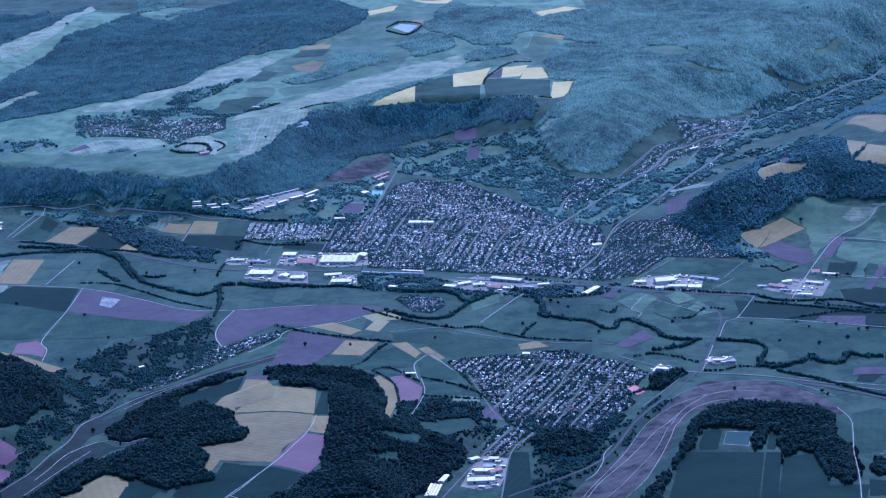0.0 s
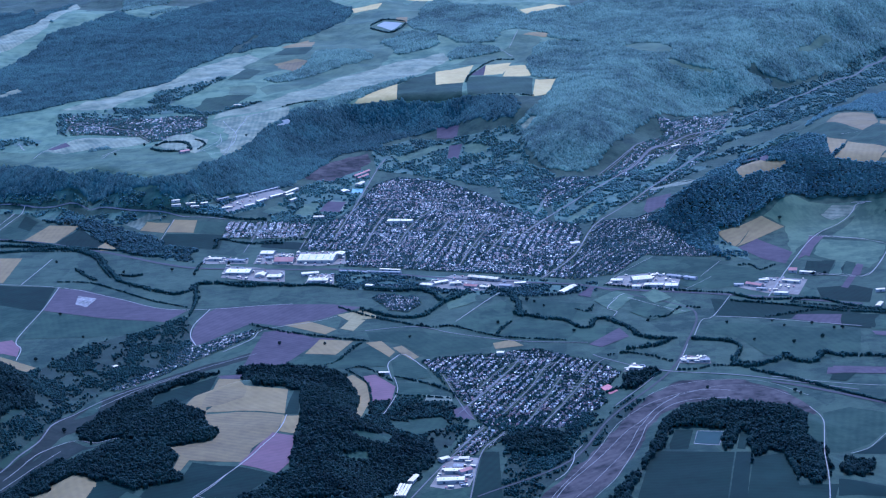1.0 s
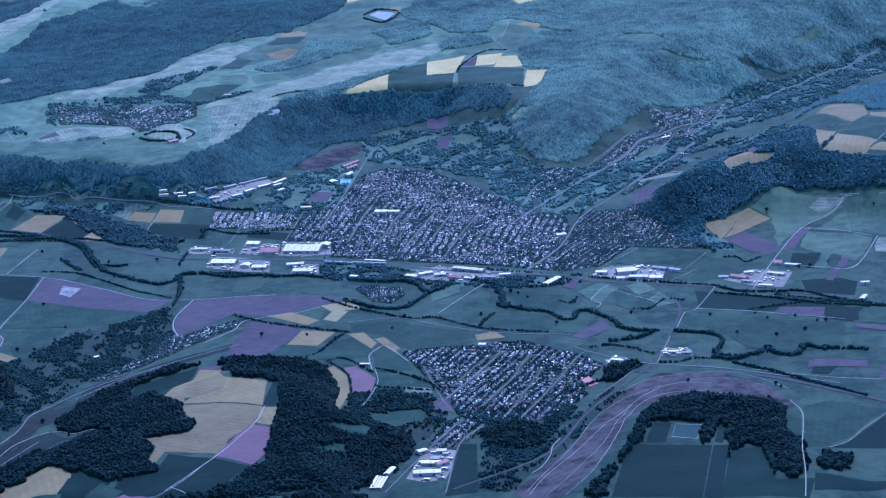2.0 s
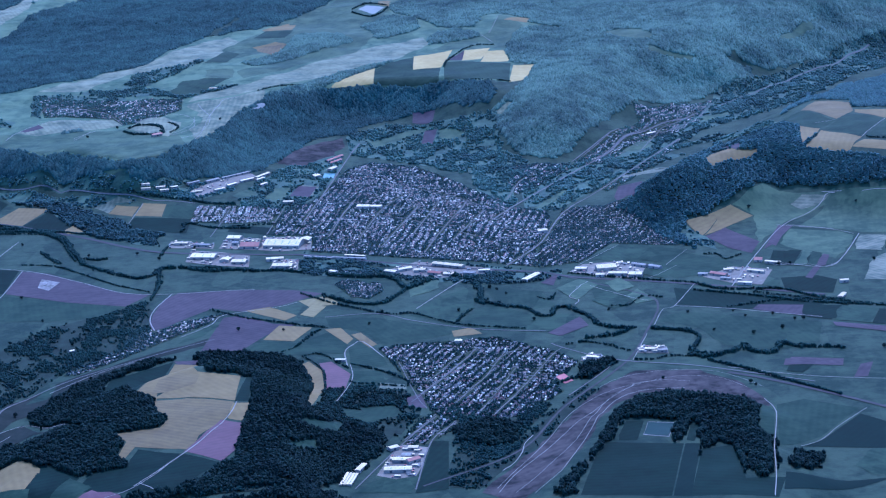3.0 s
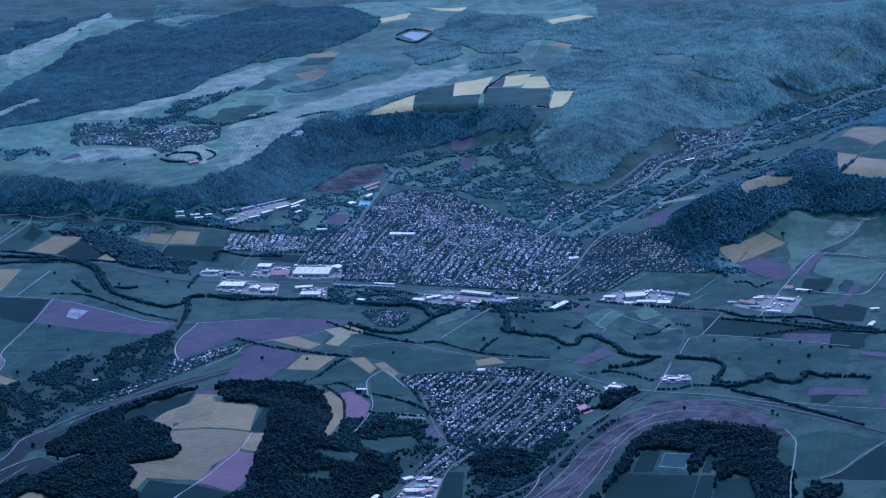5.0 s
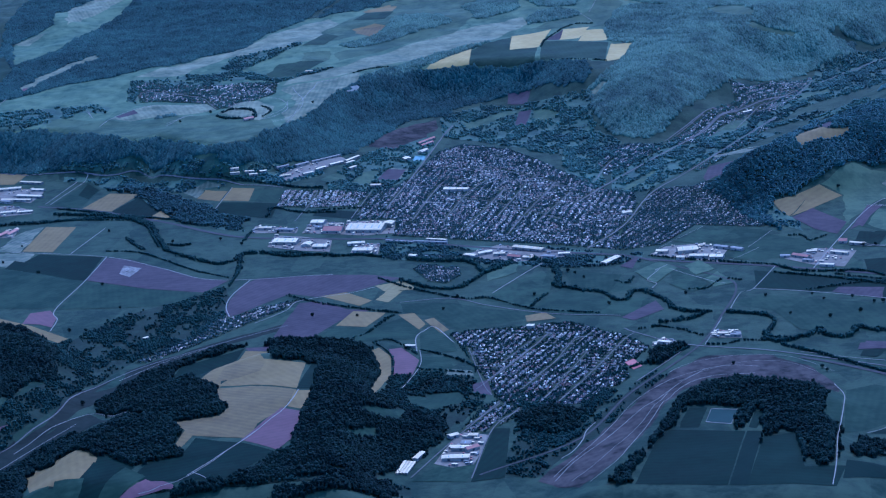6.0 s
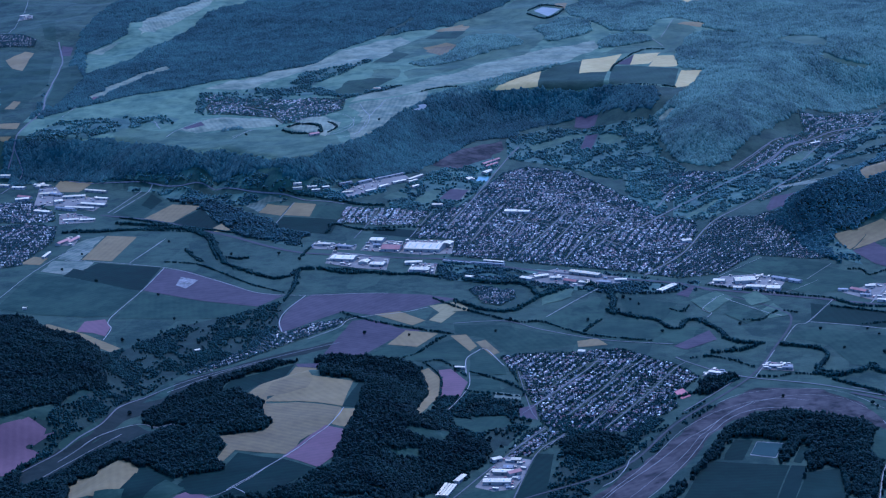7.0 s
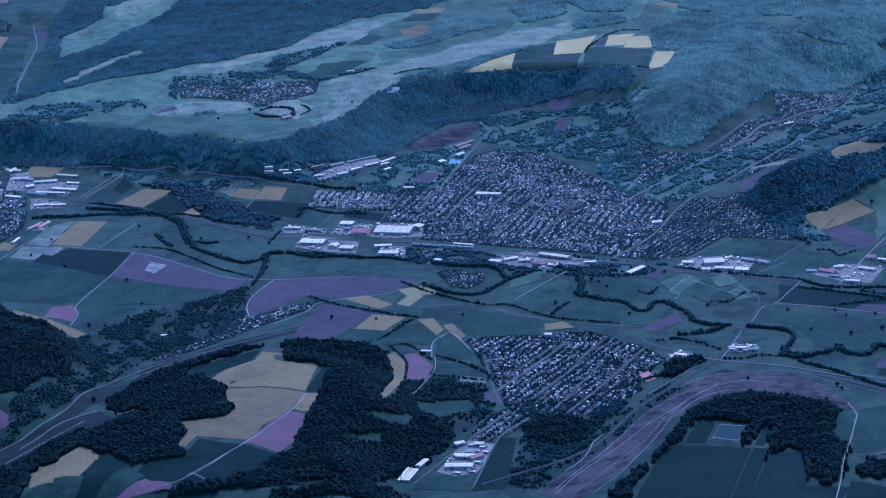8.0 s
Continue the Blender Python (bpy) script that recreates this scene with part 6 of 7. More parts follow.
hall("white", (-142, 2505), (-136, 2514), 4, 1.8)
hall("grey", (-203, 2520), (-190, 2533), 5, 1.8)
hall("grey", (-187, 2535), (-158, 2562), 3, 1.6)
hall("white", (-149, 2537), (-136, 2560), 4, 1.8)
hall("grey", (-223, 2510), (-211, 2520), 4, 1.8)
hall("white", (-35, 2398), (-22, 2395), 9, 2.6)
hall("white", (-21, 2397), (-9, 2394), 7, 2.2)
hall("white", (-115, 2438), (-104, 2437), 6, 2.2)
hall("white", (-85, 2552), (-78, 2555), 10, 2.4)
hall("red", (-74, 2631), (-57, 2660), 4, 1.8)
hall("red", (-70, 2621), (-58, 2639), 4, 1.8)
hall("white", (-68, 2586), (-62, 2600), 6, 2.6)
hall("white", (43.3, 2135.8), (71, 2117.9), 7, 2.4)
hall("grey", (-53.1, 2184.3), (-20.1, 2171.8), 2.5, 1.6)
hall("white", (-41, 2190.5), (-21.2, 2181.1), 3, 1.6)
hall("grey", (-80.8, 2195.4), (-53.1, 2182.1), 3, 1.2)
hall("white", (-1.7, 2118.7), (8.9, 2111.7), 6, 2.0)
hall("white", (12.8, 2119.4), (25.2, 2125), 6, 2.0)
hall("white", (26.5, 2113.8), (37.2, 2113.3), 6, 2.2)
hall("red", (39, 2104.3), (51, 2097.1), 5, 2.0)
hall("white", (53.6, 2096.4), (62.9, 2092.1), 6, 2.0)
hall("grey", (72.1, 2096.2), (82.5, 2091.6), 5, 2.0)
hall("white", (86.7, 2101.1), (97.3, 2100.7), 4, 2.0)
hall("white", (-53.7, 2127.2), (-47.2, 2123.5), 5, 2.4)
hall("white", (196, 2080.6), (214.1, 2082.6), 14, 3.0)
hall("white", (204.7, 2063.7), (221.4, 2059.6), 7, 2.4)
hall("white", (222.5, 2055.2), (234.1, 2052.4), 10, 2.6)
hall("white", (175.7, 2087.8), (186, 2085.2), 7, 2.2)
hall("grey", (228.4, 2096.4), (240.4, 2086.9), 5, 2.0)
hall("grey", (243, 2086.3), (252.4, 2077.6), 5, 2.0)
hall("white", (193.1, 2062.3), (200.7, 2060.5), 6, 2.0)
hall("white", (130.1, 2057.2), (143.3, 2078.8), 6, 2.0)
hall("red", (295.3, 2048.7), (308, 2037.4), 5, 2.0)
hall("grey", (285, 2048.9), (293.5, 2047), 4, 1.6)
hall("white", (309.7, 2058), (318.6, 2058.1), 4, 1.8)
hall("white", (329.8, 2053.5), (343.7, 2043.9), 4, 2.0)
hall("red", (341.2, 2087.2), (348.3, 2085.5), 7, 2.0)
hall("white", (350.1, 2080.8), (363, 2073.4), 4, 2.0)
hall("white", (316.1, 2010.7), (327.5, 2006.1), 4, 2.0)
hall("grey", (302.8, 2030.2), (311.4, 2026.2), 4, 1.8)
hall("white", (7.4, 1552.2), (26.6, 1551.2), 7, 2.2)
hall("white", (12.8, 1572.9), (26.5, 1570.5), 6, 2.2)
hall("grey", (19.1, 1581.6), (26, 1580.4), 6, 2.0)
hall("red", (24.8, 1568.3), (33.1, 1574.2), 5, 2.0)
hall("white", (11.4, 1598), (17.7, 1601.9), 5, 2.0)
hall("white", (23.8, 1598.3), (30.7, 1597), 5, 2.0)
hall("white", (-21.6, 1529.0), (-17.3, 1553.5), 1.5, 1.1)
hall("white", (-19.4, 1529.5), (-15.1, 1553.0), 1.5, 1.1)
hall("white", (-17.3, 1529.9), (-12.9, 1552.5), 1.5, 1.1)
hall("white", (-15.1, 1529.4), (-10.7, 1552.0), 1.5, 1.1)
hall("white", (-9.7, 1555.3), (-5.1, 1568.9), 4, 1.8)
hall("white", (166.5, 1805.8), (176, 1800.4), 4, 1.8)
hall("white", (215, 1818.1), (223.1, 1816.3), 4, 1.8)
hall("grey", (224.5, 1812.7), (232.6, 1811), 4, 1.8)
hall("white", (-229, 2880), (-220, 2879), 4, 2.4)
hall("red", (-274, 2642), (-264, 2649), 5, 2.0)
hall("white", (61.3, 1869.8), (67, 1868.5), 5, 2.4)
hall("white", (-37.1, 1834.3), (-29.1, 1832.7), 3, 1.6)
hall("white", (-264.5, 1902.8), (-260.9, 1905.5), 3, 1.4)
hall("white", (149.5, 2240.7), (158.7, 2243.3), 7, 2.8)
hall("white", (301, 2700), (312, 2709), 4, 2.0)
hall("white", (-545, 2511), (-537, 2516), 8, 2.6)
hall("white", (-575, 2556), (-556, 2559), 8, 2.2)
hall("white", (-528, 2486), (-493, 2476), 5, 1.8)
hall("white", (-512, 2419), (-496, 2422), 6, 2.0)
hall("white", (-494, 2419), (-478, 2420), 5, 1.8)
hall("white", (-504, 2529), (-489, 2524), 5, 1.8)
hall("red", (-488, 2308), (-481, 2327), 5, 2.0)
hall("red", (-478, 2314), (-473, 2335), 5, 2.0)
hall("white", (-488.6, 2252.6), (-487.2, 2273.7), 3, 2.0)
hall("white", (-596, 2530), (-581, 2534), 7, 2.4)
hall("white", (-647, 2648), (-634, 2645), 6, 2.4)
hall("white", (-638, 2614), (-627, 2610), 6, 2.2)
hall("white", (-587, 2600), (-585, 2619), 5, 2.0)
hall("white", (-839, 3461), (-827, 3467), 5, 2.0)
hall("white", (405.5, 1998), (413.1, 1998.4), 4, 2.2)
hall("white", (397.6, 1943.2), (403.2, 1955.3), 4, 2.2)
hall("white", (-597, 2611), (-577, 2602), 6, 2.1)
hall("grey", (-573, 2562), (-548, 2549), 6, 2.1)
hall("white", (-543, 2537), (-518, 2540), 7, 2.1)
hall("white", (-514, 2501), (-484, 2489), 6, 2.1)
hall("grey", (-539, 2485), (-514, 2471), 5, 2.1)
hall("white", (-620, 2600), (-604, 2597), 6, 2.1)
hall("white", (-559, 2471), (-539, 2461), 6, 2.1)
hall("red", (-599, 2548), (-582, 2540), 5, 2.1)
hall("white", (-527, 2573), (-500, 2561), 5, 2.1)
hall("white", (-457.3, 2056.4), (-454, 2056.1), 3, 1.6)


def shed(tone, size):
    """A small flat-roofed store or container in a yard."""
    length, width, tall = size
    thing = new("store_shed", None)
    walls = bmesh.new()
    box(walls, -length / 2, -width / 2, -0.3, length / 2, width / 2, tall)
    bmesh.ops.bevel(walls, geom=walls.edges[:], offset=0.03, segments=1, affect="EDGES")
    part("wall", walls, HALL_WALL, thing)
    cover = bmesh.new()
    box(cover, -length / 2 - 0.08, -width / 2 - 0.08, tall + 0.003, length / 2 + 0.08, width / 2 + 0.08, tall + 0.1)
    part("roof", cover, HALL_ROOFS[tone], thing)
    door = bmesh.new()
    box(door, -0.3, -width / 2 - 0.03, 0, 0.3, -width / 2 + 0.02, tall * 0.7)
    part("door", door, GATE, thing)
    return tagged(thing, {"white": "small pale-roofed store in a works yard", "grey": "small grey store shed in a works yard",
                          "red": "small red-roofed outbuilding in a yard"}[tone], "shed", "sheds in the yards")


SHEDS = [shed(tone, size) for tone, size in (("white", (2.4, 1.4, 0.9)), ("grey", (3.4, 1.5, 1.0)), ("red", (1.8, 1.3, 0.8)), ("white", (4.2, 1.8, 1.3)))]
yard_rng = np.random.default_rng(31)
for outline in YARDS:
    o = np.array(outline)
    for _ in range(90):
        x, y = yard_rng.uniform(o.min(0), o.max(0))
        if inside_distance(outline, np.array(x), np.array(y)) < 1.2 or any((x - a) ** 2 + (y - b) ** 2 < (r * 0.8 + 1.4) ** 2 for a, b, r in BUILT):
            continue
        copy_thing(SHEDS[int(yard_rng.integers(0, 4))], pose(x, y, float(ground_at(x, y)) + 0.5, 0, 0, float(yard_rng.choice([0, 90]) - 14 + yard_rng.normal(0, 4))))
        BUILT.append((x, y, 1.6))
for model in SHEDS:
    for ob in (*model.children_recursive, model):
        bpy.data.objects.remove(ob)


def house(length, width, tall, ridge):
    thing = new("house", None)
    part("wall", gable_walls(length, width, tall, ridge), HOUSE_WALL, thing)
    roof = part("roof", gable_roof(length, width, tall, ridge, 0.14, 0.07), ROOF_ONE, thing)
    stack = bmesh.new()
    box(stack, length * 0.2, -0.1, tall + ridge * 0.6, length * 0.2 + 0.18, 0.1, tall + ridge + 0.32)
    part("chimney", stack, HOUSE_WALL, roof)
    for x in (-0.28, 0.28):
        pane = bmesh.new()
        box(pane, length * x - 0.16, -width / 2 - 0.03, tall * 0.35, length * x + 0.16, -width / 2 + 0.02, tall * 0.35 + 0.42)
        part("window", pane, GATE, thing, "dark window pane")
    return thing


MODELS = [house(*size) for size in ((1.6, 1.1, 1.0, 0.5), (1.8, 1.15, 0.95, 0.45), (1.4, 1.2, 1.15, 0.6), (2.2, 1.2, 1.05, 0.5))]
HOUSE_WORDS = ("small detached house with a gabled tile roof in its garden", "pale plastered house with a gabled roof among garden trees",
               "square two-storey house with a steep gabled roof", "long plastered house with a gabled roof by the street")
made_houses = []


def joined_houses(name, places, rng, scale=1.0, roofs_of=None):
    """One mesh of many gabled houses: x, y, turn."""
    shape_wall = np.array([(x, y, z) for z in (-0.6, 1.0) for x, y in ((-1, -1), (1, -1), (1, 1), (-1, 1))], float)
    wall_faces = [(k, (k + 1) % 4, (k + 1) % 4 + 4) for k in range(4)] + [(k, (k + 1) % 4 + 4, k + 4) for k in range(4)]
    shape_roof = np.array([(-1.1, -1.15, 0), (-1.1, 1.15, 0), (-1.1, 0, 1), (1.1, -1.15, 0), (1.1, 1.15, 0), (1.1, 0, 1)])
    roof_faces = [(0, 3, 5), (0, 5, 2), (4, 1, 2), (4, 2, 5), (0, 2, 1), (3, 4, 5), (0, 1, 4), (0, 4, 3)]
    n = len(places)
    size = np.stack([rng.uniform(1.05, 1.75, n), rng.uniform(0.85, 1.1, n)], 1) * scale
    tall, ridge = rng.uniform(1.1, 1.9, n) * scale, rng.uniform(0.3, 0.95, n) * scale
    c, s = np.cos(places[:, 2])[:, None], np.sin(places[:, 2])[:, None]
    base = ground_at(places[:, 0], places[:, 1])[:, None] + 0.1

    def laid(shape, z):
        x, y = shape[None, :, 0] * size[:, :1], shape[None, :, 1] * size[:, 1:]
        return np.stack([x * c - y * s + places[:, :1], x * s + y * c + places[:, 1:2], z + base], -1)

    walls = laid(shape_wall, np.where(shape_wall[None, :, 2] < 0, -0.6, tall[:, None]))
    roofs = laid(shape_roof, tall[:, None] + 0.01 + shape_roof[None, :, 2] * ridge[:, None])
    wf = np.array(wall_faces)[None] + (np.arange(n) * 8)[:, None, None]
    rf = np.array(roof_faces)[None] + (np.arange(n) * 6)[:, None, None] + 8 * n
    ob = mesh_object(name, np.concatenate([walls.reshape(-1, 3), roofs.reshape(-1, 3)]), np.concatenate([wf.reshape(-1, 3), rf.reshape(-1, 3)]), HOUSE_WALL_MANY)
    ob.data.materials.append(roofs_of or ROOF_MANY)
    ob.data.polygons.foreach_set("material_index", np.repeat([0, 1], [8 * n, 8 * n]).astype(np.int32))
    return ob


TOWN_WORDS = {"town": "many gabled houses of a small town on its street grid", "village": "close rows of gabled village houses",
              "hamlet": "cluster of village houses among trees", "west_town": "gabled houses at the edge of a town",
              "estate": "bright new gabled houses of a housing estate",
              "far": "village houses in a fold of the hills",
              "allotments": "small garden huts of an allotment colony"}


def settlement(kind, fill, rows, gap, angle, outline):
    """Houses in rows along parallel streets, with gardens and trees between them."""
    rng = np.random.default_rng(900 + int(outline[0][0]) % 97)
    o = np.array(outline)
    tagged(draped("gardens", [outline], 0.14, GARDEN), "gardens, lawns and paths between the houses", "gardens", kind="structure")
    turn = radians(angle)
    u, v = np.array((math.cos(turn), math.sin(turn))), np.array((-math.sin(turn), math.cos(turn)))
    mid, reach = o.mean(0), np.abs(o - o.mean(0)).max() * 1.5
    hubs = mid + rng.uniform(-1, 1, (max(3, int(reach * reach / 900)), 2)) * reach
    crossed = rng.random(len(hubs)) < (0.45 if len(hubs) > 5 else 0)

    def turned(q):
        """Whether a place lies in a block whose rows run across the main streets."""
        near = ((q[:, None, 0] - hubs[None, :, 0]) ** 2 + (q[:, None, 1] - hubs[None, :, 1]) ** 2).argmin(1)
        return crossed[near]

    def bent(q):
        """The streets wind a little."""
        return q + np.stack([waves(q[:, 0], q[:, 1], 95, 6), waves(q[:, 0], q[:, 1], 110, 9)], 1) * rows * 0.45

    lanes = np.arange(-reach, reach, 2 * rows)
    found, ways, verts, faces = [], [], [], []
    for cross, (a, b) in enumerate(((u, v), (v, u))):
        i, j = np.meshgrid(np.arange(-reach, reach, gap), np.concatenate([lanes - rows * 0.36, lanes + rows * 0.36]))
        i, j = i.ravel() + rng.uniform(-0.3, 0.3, i.size) * gap, j.ravel() + rng.uniform(-0.24, 0.24, j.size) * rows
        q = bent(mid + np.outer(i, a) + np.outer(j, b))
        q = q[inside_distance(outline, q[:, 0], q[:, 1]) > 2.5 + 3.5 * waves(q[:, 0], q[:, 1], 26, 7)]
        q = q[turned(q) == bool(cross)]
        found.append(q)
        ways.append(np.full(len(q), turn + cross * math.pi / 2))
        along = np.arange(-reach, reach, 3.0)
        for n, lane in enumerate(lanes):
            c = bent(mid + np.outer(along, a) + np.outer(lane + np.zeros(len(along)), b))
            ok = inside_distance(outline, c[:, 0], c[:, 1]) > 1.5
            if n % 3:
                ok &= turned(c) == bool(cross)
            wide = 0.4 if n % 3 else 0.75
            for k in np.flatnonzero(ok[:-1] & ok[1:]):
                quad = [c[k] - b * wide, c[k + 1] - b * wide, c[k + 1] + b * wide, c[k] + b * wide]
                if cross:
                    quad = quad[::-1]
                faces.append(list(range(len(verts), len(verts) + 4)))
                verts += [(x, y, 0.30 + 0.03 * cross) for x, y in quad]
    if faces:
        verts = np.array(verts)
        verts[:, 2] += ground_at(verts[:, 0], verts[:, 1])
        tagged(mesh_object("street", verts, faces, ROADS["road"][0]), "narrow asphalt streets between the house rows", "street", kind="structure")
    p, way = np.concatenate(found), np.concatenate(ways)
    keep = rng.random(len(p)) < fill + 0.5 * (1.15 - fill) * waves(p[:, 0], p[:, 1], 70, 4) - 0.4 * (waves(p[:, 0], p[:, 1], 37, 8) > 0.62)
    keep &= free(p)
    for x, y, r in BUILT:
        keep &= ((p - (x, y)) ** 2).sum(1) > (r + 1.5) ** 2
    p, way = p[keep], way[keep]
    across = (rng.random(len(p)) < 0.4) * math.pi / 2
    places = np.column_stack([p, way + across + rng.normal(0, 0.12, len(p))])
    single = np.zeros(len(p), bool)
    if kind == "village":
        single[np.argsort(p[:, 1])[:max(0, 300 - len(made_houses))]] = True
        for x, y, a in places[single]:
            k = int(rng.integers(0, 4))
            ob = copy_thing(MODELS[k], pose(x, y, float(ground_at(x, y)) + 0.02, 0, 0, math.degrees(a)))
            made_houses.append(tagged(ob, HOUSE_WORDS[k], "house", "houses of the village"))
    rest = places[~single]
    if len(rest):
        tagged(joined_houses("houses", rest, rng, {"allotments": 0.46, "far": 0.62, "hamlet": 0.58, "village": 0.6}.get(kind, 0.66), {"estate": ROOF_NEW, "village": ROOF_OLD, "hamlet": ROOF_OLD}.get(kind, ROOF_MANY)), TOWN_WORDS[kind], "houses", kind="stuff")
    trees = spots(rng, outline, 1.8, 1, 0.5)
    straight = trees - (bent(trees) - trees) - mid
    off = (np.where(turned(trees), straight @ u, straight @ v) + reach) % (2 * rows)
    off = np.minimum(off, 2 * rows - off)
    chance = np.where(off > rows * 0.58, 1.0, np.where(off > rows * 0.16, 0.6, 0.12)) * {"estate": 0.45, "far": 0.7}.get(kind, 1) + 0.22 * waves(trees[:, 0], trees[:, 1], 44, 5)
    trees = trees[rng.random(len(trees)) < chance]
    trees = trees[free(trees)]
    for x, y, r in BUILT:
        trees = trees[((trees - (x, y)) ** 2).sum(1) > (r + 0.8) ** 2]
    if len(trees):
        # Gardens farther off take paler leaves, with haze in the colour.
        tagged(crowns("garden_trees", LEAVES_MID_HAZE if kind == "far" else LEAVES_HEDGE if kind == "village" else LEAVES_GARDEN, trees, 0.88, 1.9, rng), "dark green garden trees and bushes between houses", "trees", kind="stuff")


settlement("town", 0.56, 4.1, 2.4, 80, [(-110, 2415), (-86, 2437), (-73, 2484), (-50, 2601), (-24, 2635), (28, 2598), (64, 2525), (92, 2457), (122, 2392), (135, 2360), (163, 2339), (164.5, 2286.2), (144.1, 2171.3), (144.6, 2108.4), (93, 2138.8), (-75.7, 2217.1), (-76.9, 2285.1), (-120.4, 2296), (-122, 2351)])
settlement("estate", 0.7, 3.7, 2.6, 85, [(-212, 2427), (-137, 2429), (-111, 2415), (-124, 2351), (-209, 2370)])
settlement("allotments", 0.5, 3.4, 2.4, 65, [(181, 2347), (217, 2351), (291.1, 2204.8), (280.1, 2164.9), (217.1, 2188.2), (183.1, 2120.8), (145.6, 2108.1), (145.2, 2171), (165.7, 2285.9)])
settlement("town", 0.55, 5.1, 3.1, 65, [(137, 2575), (176, 2582), (206, 2554), (175, 2492), (153, 2448), (133, 2425), (127, 2476)])
settlement("village", 0.55, 3.4, 2.0, 69, [(-2.9, 1869.8), (30.6, 1876.6), (97.8, 1882.4), (141.4, 1834.4), (160.4, 1800.6), (137.6, 1742.1), (143.8, 1722.5), (109, 1662.5), (66.1, 1656.5), (41.7, 1683.7), (34.3, 1717.5), (22.7, 1768.9)])
settlement("village", 0.6, 3.5, 2.3, 69, [(15.8, 1607.3), (30.4, 1667.5), (43.9, 1683.3), (66.1, 1656.5), (58.9, 1641.5), (38.7, 1610.9), (22, 1606.2)])
settlement("far", 0.62, 4.5, 2.9, 63, [(290, 2784), (401, 2912), (378, 2789), (327, 2691), (278, 2632), (238, 2557), (201, 2562), (233, 2637), (267, 2691), (293, 2730)])
settlement("far", 0.42, 4.4, 2.9, -33, [(-447, 2884), (-330, 2846), (-303, 2850), (-260, 2850), (-256, 2792), (-292, 2728), (-318, 2718), (-335, 2751), (-421, 2781)])
settlement("hamlet", 0.34, 3.7, 2.6, 46, [(-260.5, 1835.1), (-237.1, 1880.1), (-218.9, 1917.7), (-220.5, 1962.7), (-208.9, 1973), (-199.1, 1956.2), (-172.3, 1987.1), (-142.9, 2002.8), (-147, 1984.9), (-183.1, 1927.4), (-198.4, 1904.4), (-221.8, 1870), (-251, 1833.1)])
settlement("west_town", 0.5, 4.3, 2.9, 82, [(-632, 2419), (-567, 2411), (-543, 2413), (-514, 2398), (-498, 2324), (-504.7, 2271.2), (-504.9, 2229.2), (-562.6, 2190.7)])
settlement("west_town", 0.5, 4.3, 2.9, -19, [(-649, 2515), (-611, 2521), (-574, 2527), (-537, 2474), (-522, 2426), (-544, 2418), (-623, 2429)])
settlement("hamlet", 0.6, 4.8, 3.2, -2, [(-873, 3289), (-834, 3330), (-790, 3292), (-761, 3266), (-758, 3234), (-789, 3228), (-846, 3197)])
settlement("allotments", 0.5, 2.7, 2.1, -13, [(-47, 2087.3), (-36.5, 2101.6), (-4.9, 2081.2), (-0, 2055.4), (-13.3, 2026.6), (-31.2, 2038.6)])
settlement("hamlet", 0.5, 3.7, 2.6, -14, [(-52.7, 2135.6), (-36.5, 2138.2), (-12.3, 2125.6), (-15.2, 2104.8), (-47.1, 2112.7)])
settlement("hamlet", 0.5, 4.0, 2.7, 83, [(-80, 2463), (-49, 2478), (-43, 2439), (-55, 2401), (-76, 2392)])
settlement("far", 0.45, 5, 3.2, 66, [(225, 2439), (250, 2491), (344, 2706), (352, 2690), (260, 2467), (230, 2414)])
for model in MODELS:
    for ob in (*model.children_recursive, model):
        bpy.data.objects.remove(ob)


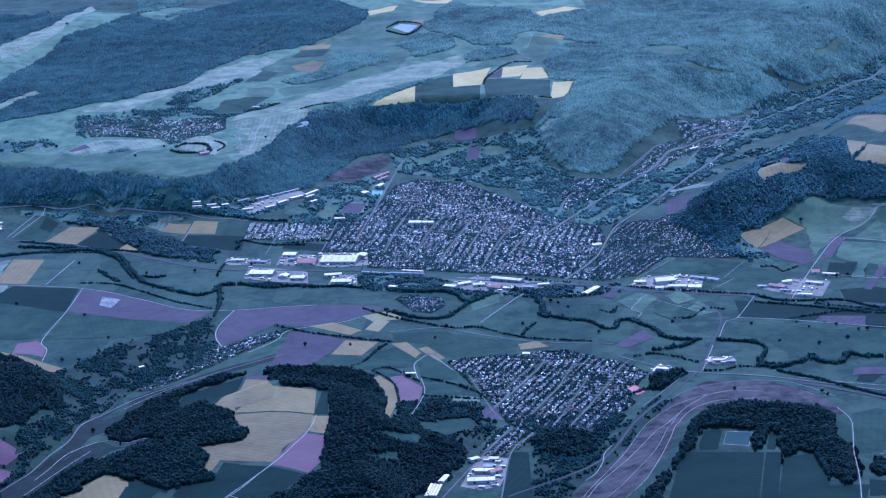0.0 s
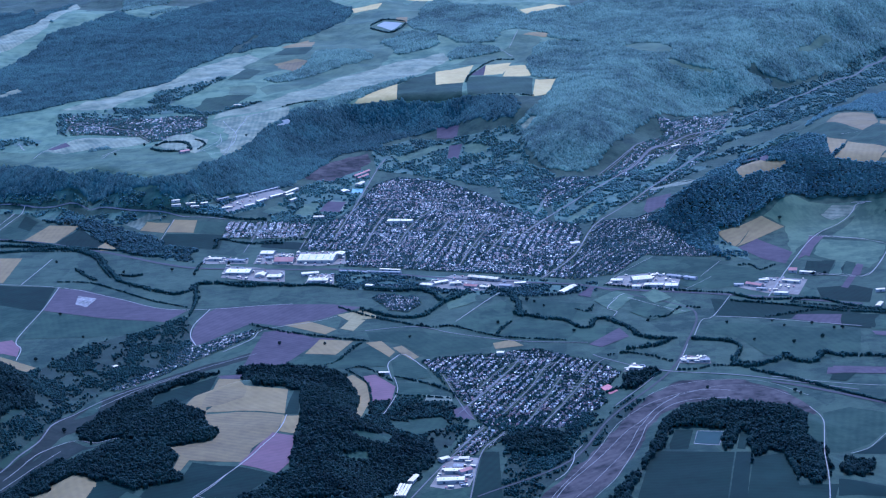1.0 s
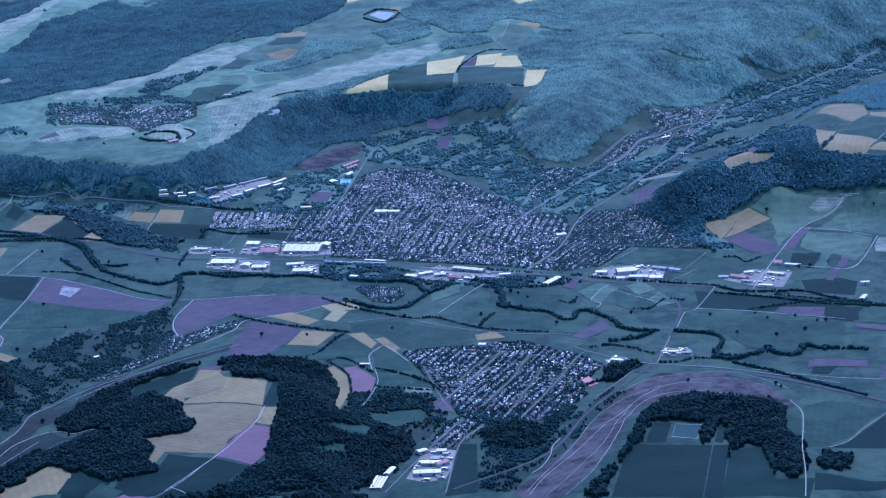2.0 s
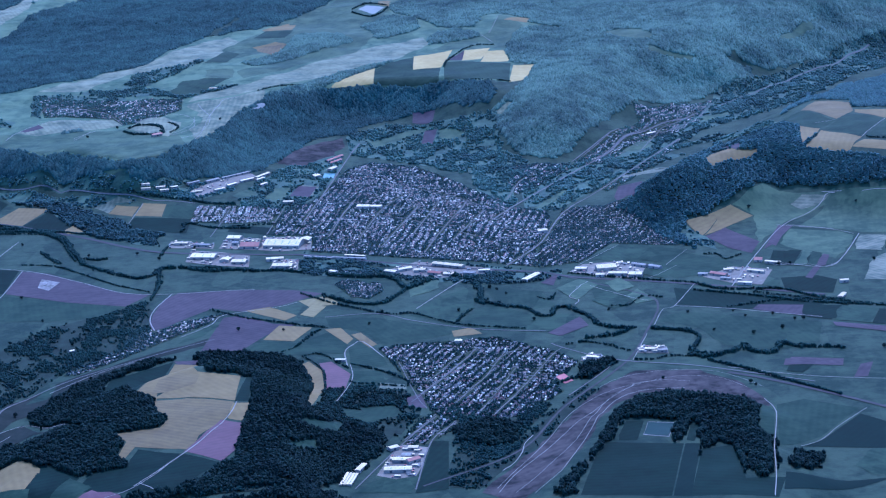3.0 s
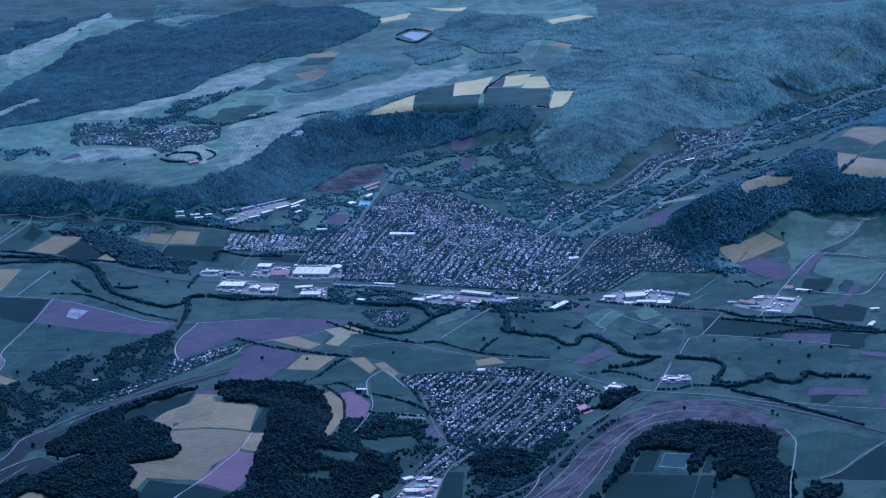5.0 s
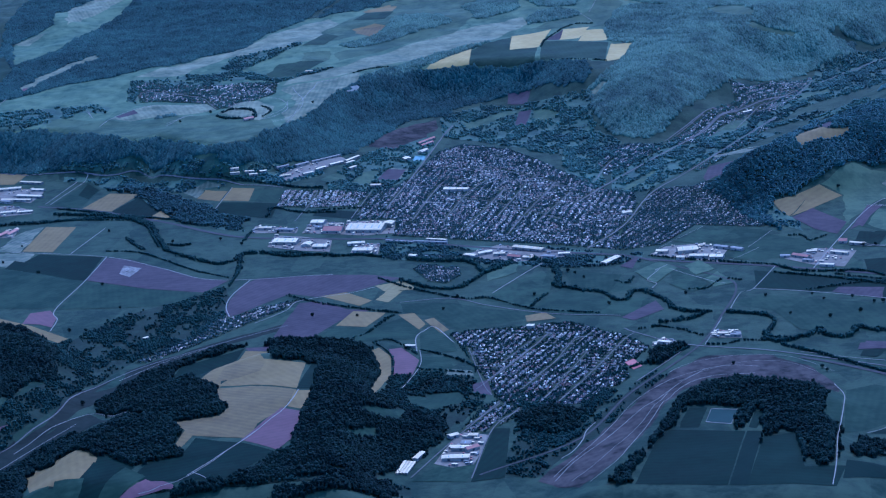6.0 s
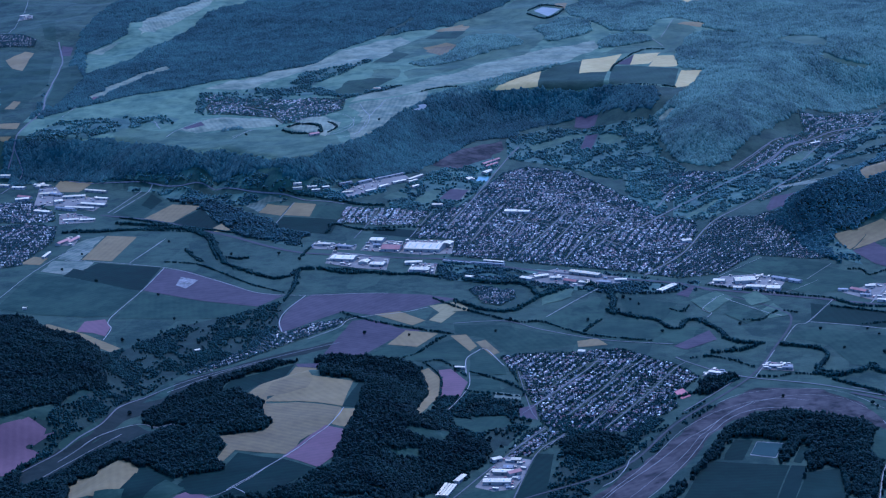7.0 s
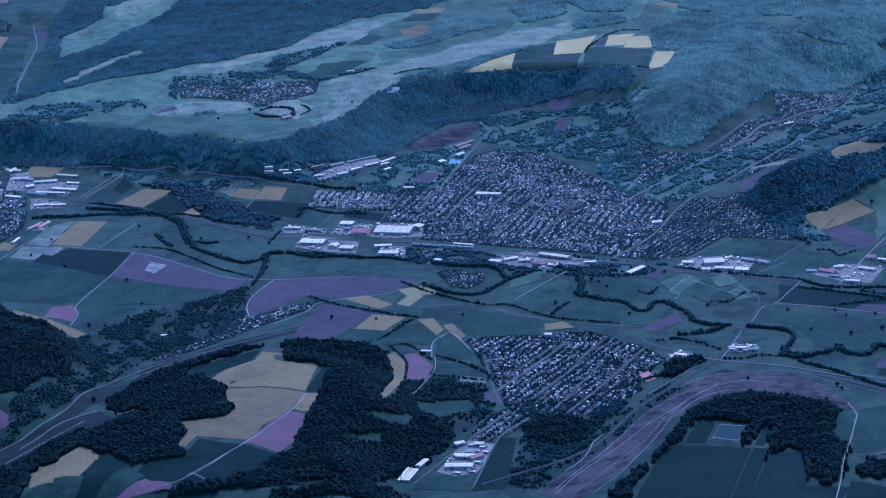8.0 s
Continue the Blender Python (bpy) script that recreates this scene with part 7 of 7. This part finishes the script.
# ---- single trees ----
def lone_tree(rng):
    """A broad field tree: tapered trunk, limbs and a crown of leaf clumps with gaps."""
    thing = new("tree", None)
    bm = bmesh.new()
    bmesh.ops.create_cone(bm, segments=7, radius1=0.26, radius2=0.14, depth=1.6, matrix=Matrix.Translation((0, 0, 0.7)))
    for k in range(5):
        a = k * 1.257 + rng.uniform(-0.3, 0.3)
        lean = Matrix.Rotation(a, 4, "Z") @ Matrix.Rotation(0.7, 4, "Y")
        bmesh.ops.create_cone(bm, segments=5, radius1=0.1, radius2=0.04, depth=1.5, matrix=Matrix.Translation((0, 0, 1.35)) @ lean @ Matrix.Translation((0, 0, 0.65)))
    part("trunk", bm, BARK, thing)
    bm = bmesh.new()
    for _ in range(46):
        d = rng.normal(0, 1, 3)
        d = d / np.linalg.norm(d) * rng.uniform(0.55, 1.0)
        at = Matrix.Translation((d[0] * 1.35, d[1] * 1.35, 1.7 + d[2] * 1.15)) @ Matrix.Rotation(rng.uniform(0, 6), 4, "Z")
        bmesh.ops.create_icosphere(bm, subdivisions=1, radius=rng.uniform(0.32, 0.55), matrix=at)
    for v in bm.verts:
        v.co += Vector(rng.uniform(-0.11, 0.11, 3))
    part("crown", bm, LEAVES, thing)
    return tagged(thing, "broad dark green tree standing alone by a field", "tree", "single trees in the fields")


rng = np.random.default_rng(7)
TREE_MODELS = [lone_tree(rng) for _ in range(3)]
TREE_PLACES = [(-339, 3293), (-223.7, 2217.4), (-248.3, 2242.9), (-192.7, 2255.9), (-305, 2008.8), (-338.2, 2095.2), (-296.7, 2246.6), (95.4, 2043.3), (101.7, 2035.8), (109.4, 2020.1), (308, 1851.9), (277.4, 1867.4), (333.7, 1863.7), (221.9, 1739.6), (287, 1717.7), (290, 1709.5), (276.7, 1682.8), (281.7, 1570), (-85.5, 1937.4), (-125.2, 1946.5), (-11.6, 1943.2), (-1.2, 1978.1), (-36.1, 1829.1), (-64.2, 1834.9), (-42.3, 1714), (66.2, 1972.6), (130.3, 1928.8)]
TREE_PLACES_FAR = [(195.8, 1946), (261.9, 1924.8), (300.5, 1921.9), (332.1, 1907.4), (347.7, 1887.4), (354.9, 1887.6), (362, 2073.7), (372.8, 2075.4), (-235.6, 1820), (-280.7, 1725.2), (-266.3, 1927.5), (-321.7, 1938.5), (-336.9, 1941.6), (-203, 2719), (-352, 2658), (-323, 2703), (-455, 2734), (362, 2272), (468.4, 2267), (449.5, 2073.3), (308.3, 1904.8), (404.5, 1793.2), (-457.2, 2200.8), (-453.3, 2264.8), (-373, 2308), (-443, 2394), (-411.4, 2152.2)]
for k, (x, y) in enumerate(TREE_PLACES + TREE_PLACES_FAR):
    size = float(rng.uniform(0.8, 1.25))
    spot = pose(x, y, float(ground_at(x, y)) + 0.1, 0, 0, float(rng.uniform(0, 360))) @ Matrix.Diagonal((size, size, size, 1))
    copy_thing(TREE_MODELS[k % 3], spot)
for model in TREE_MODELS:
    for ob in (*model.children_recursive, model):
        bpy.data.objects.remove(ob)
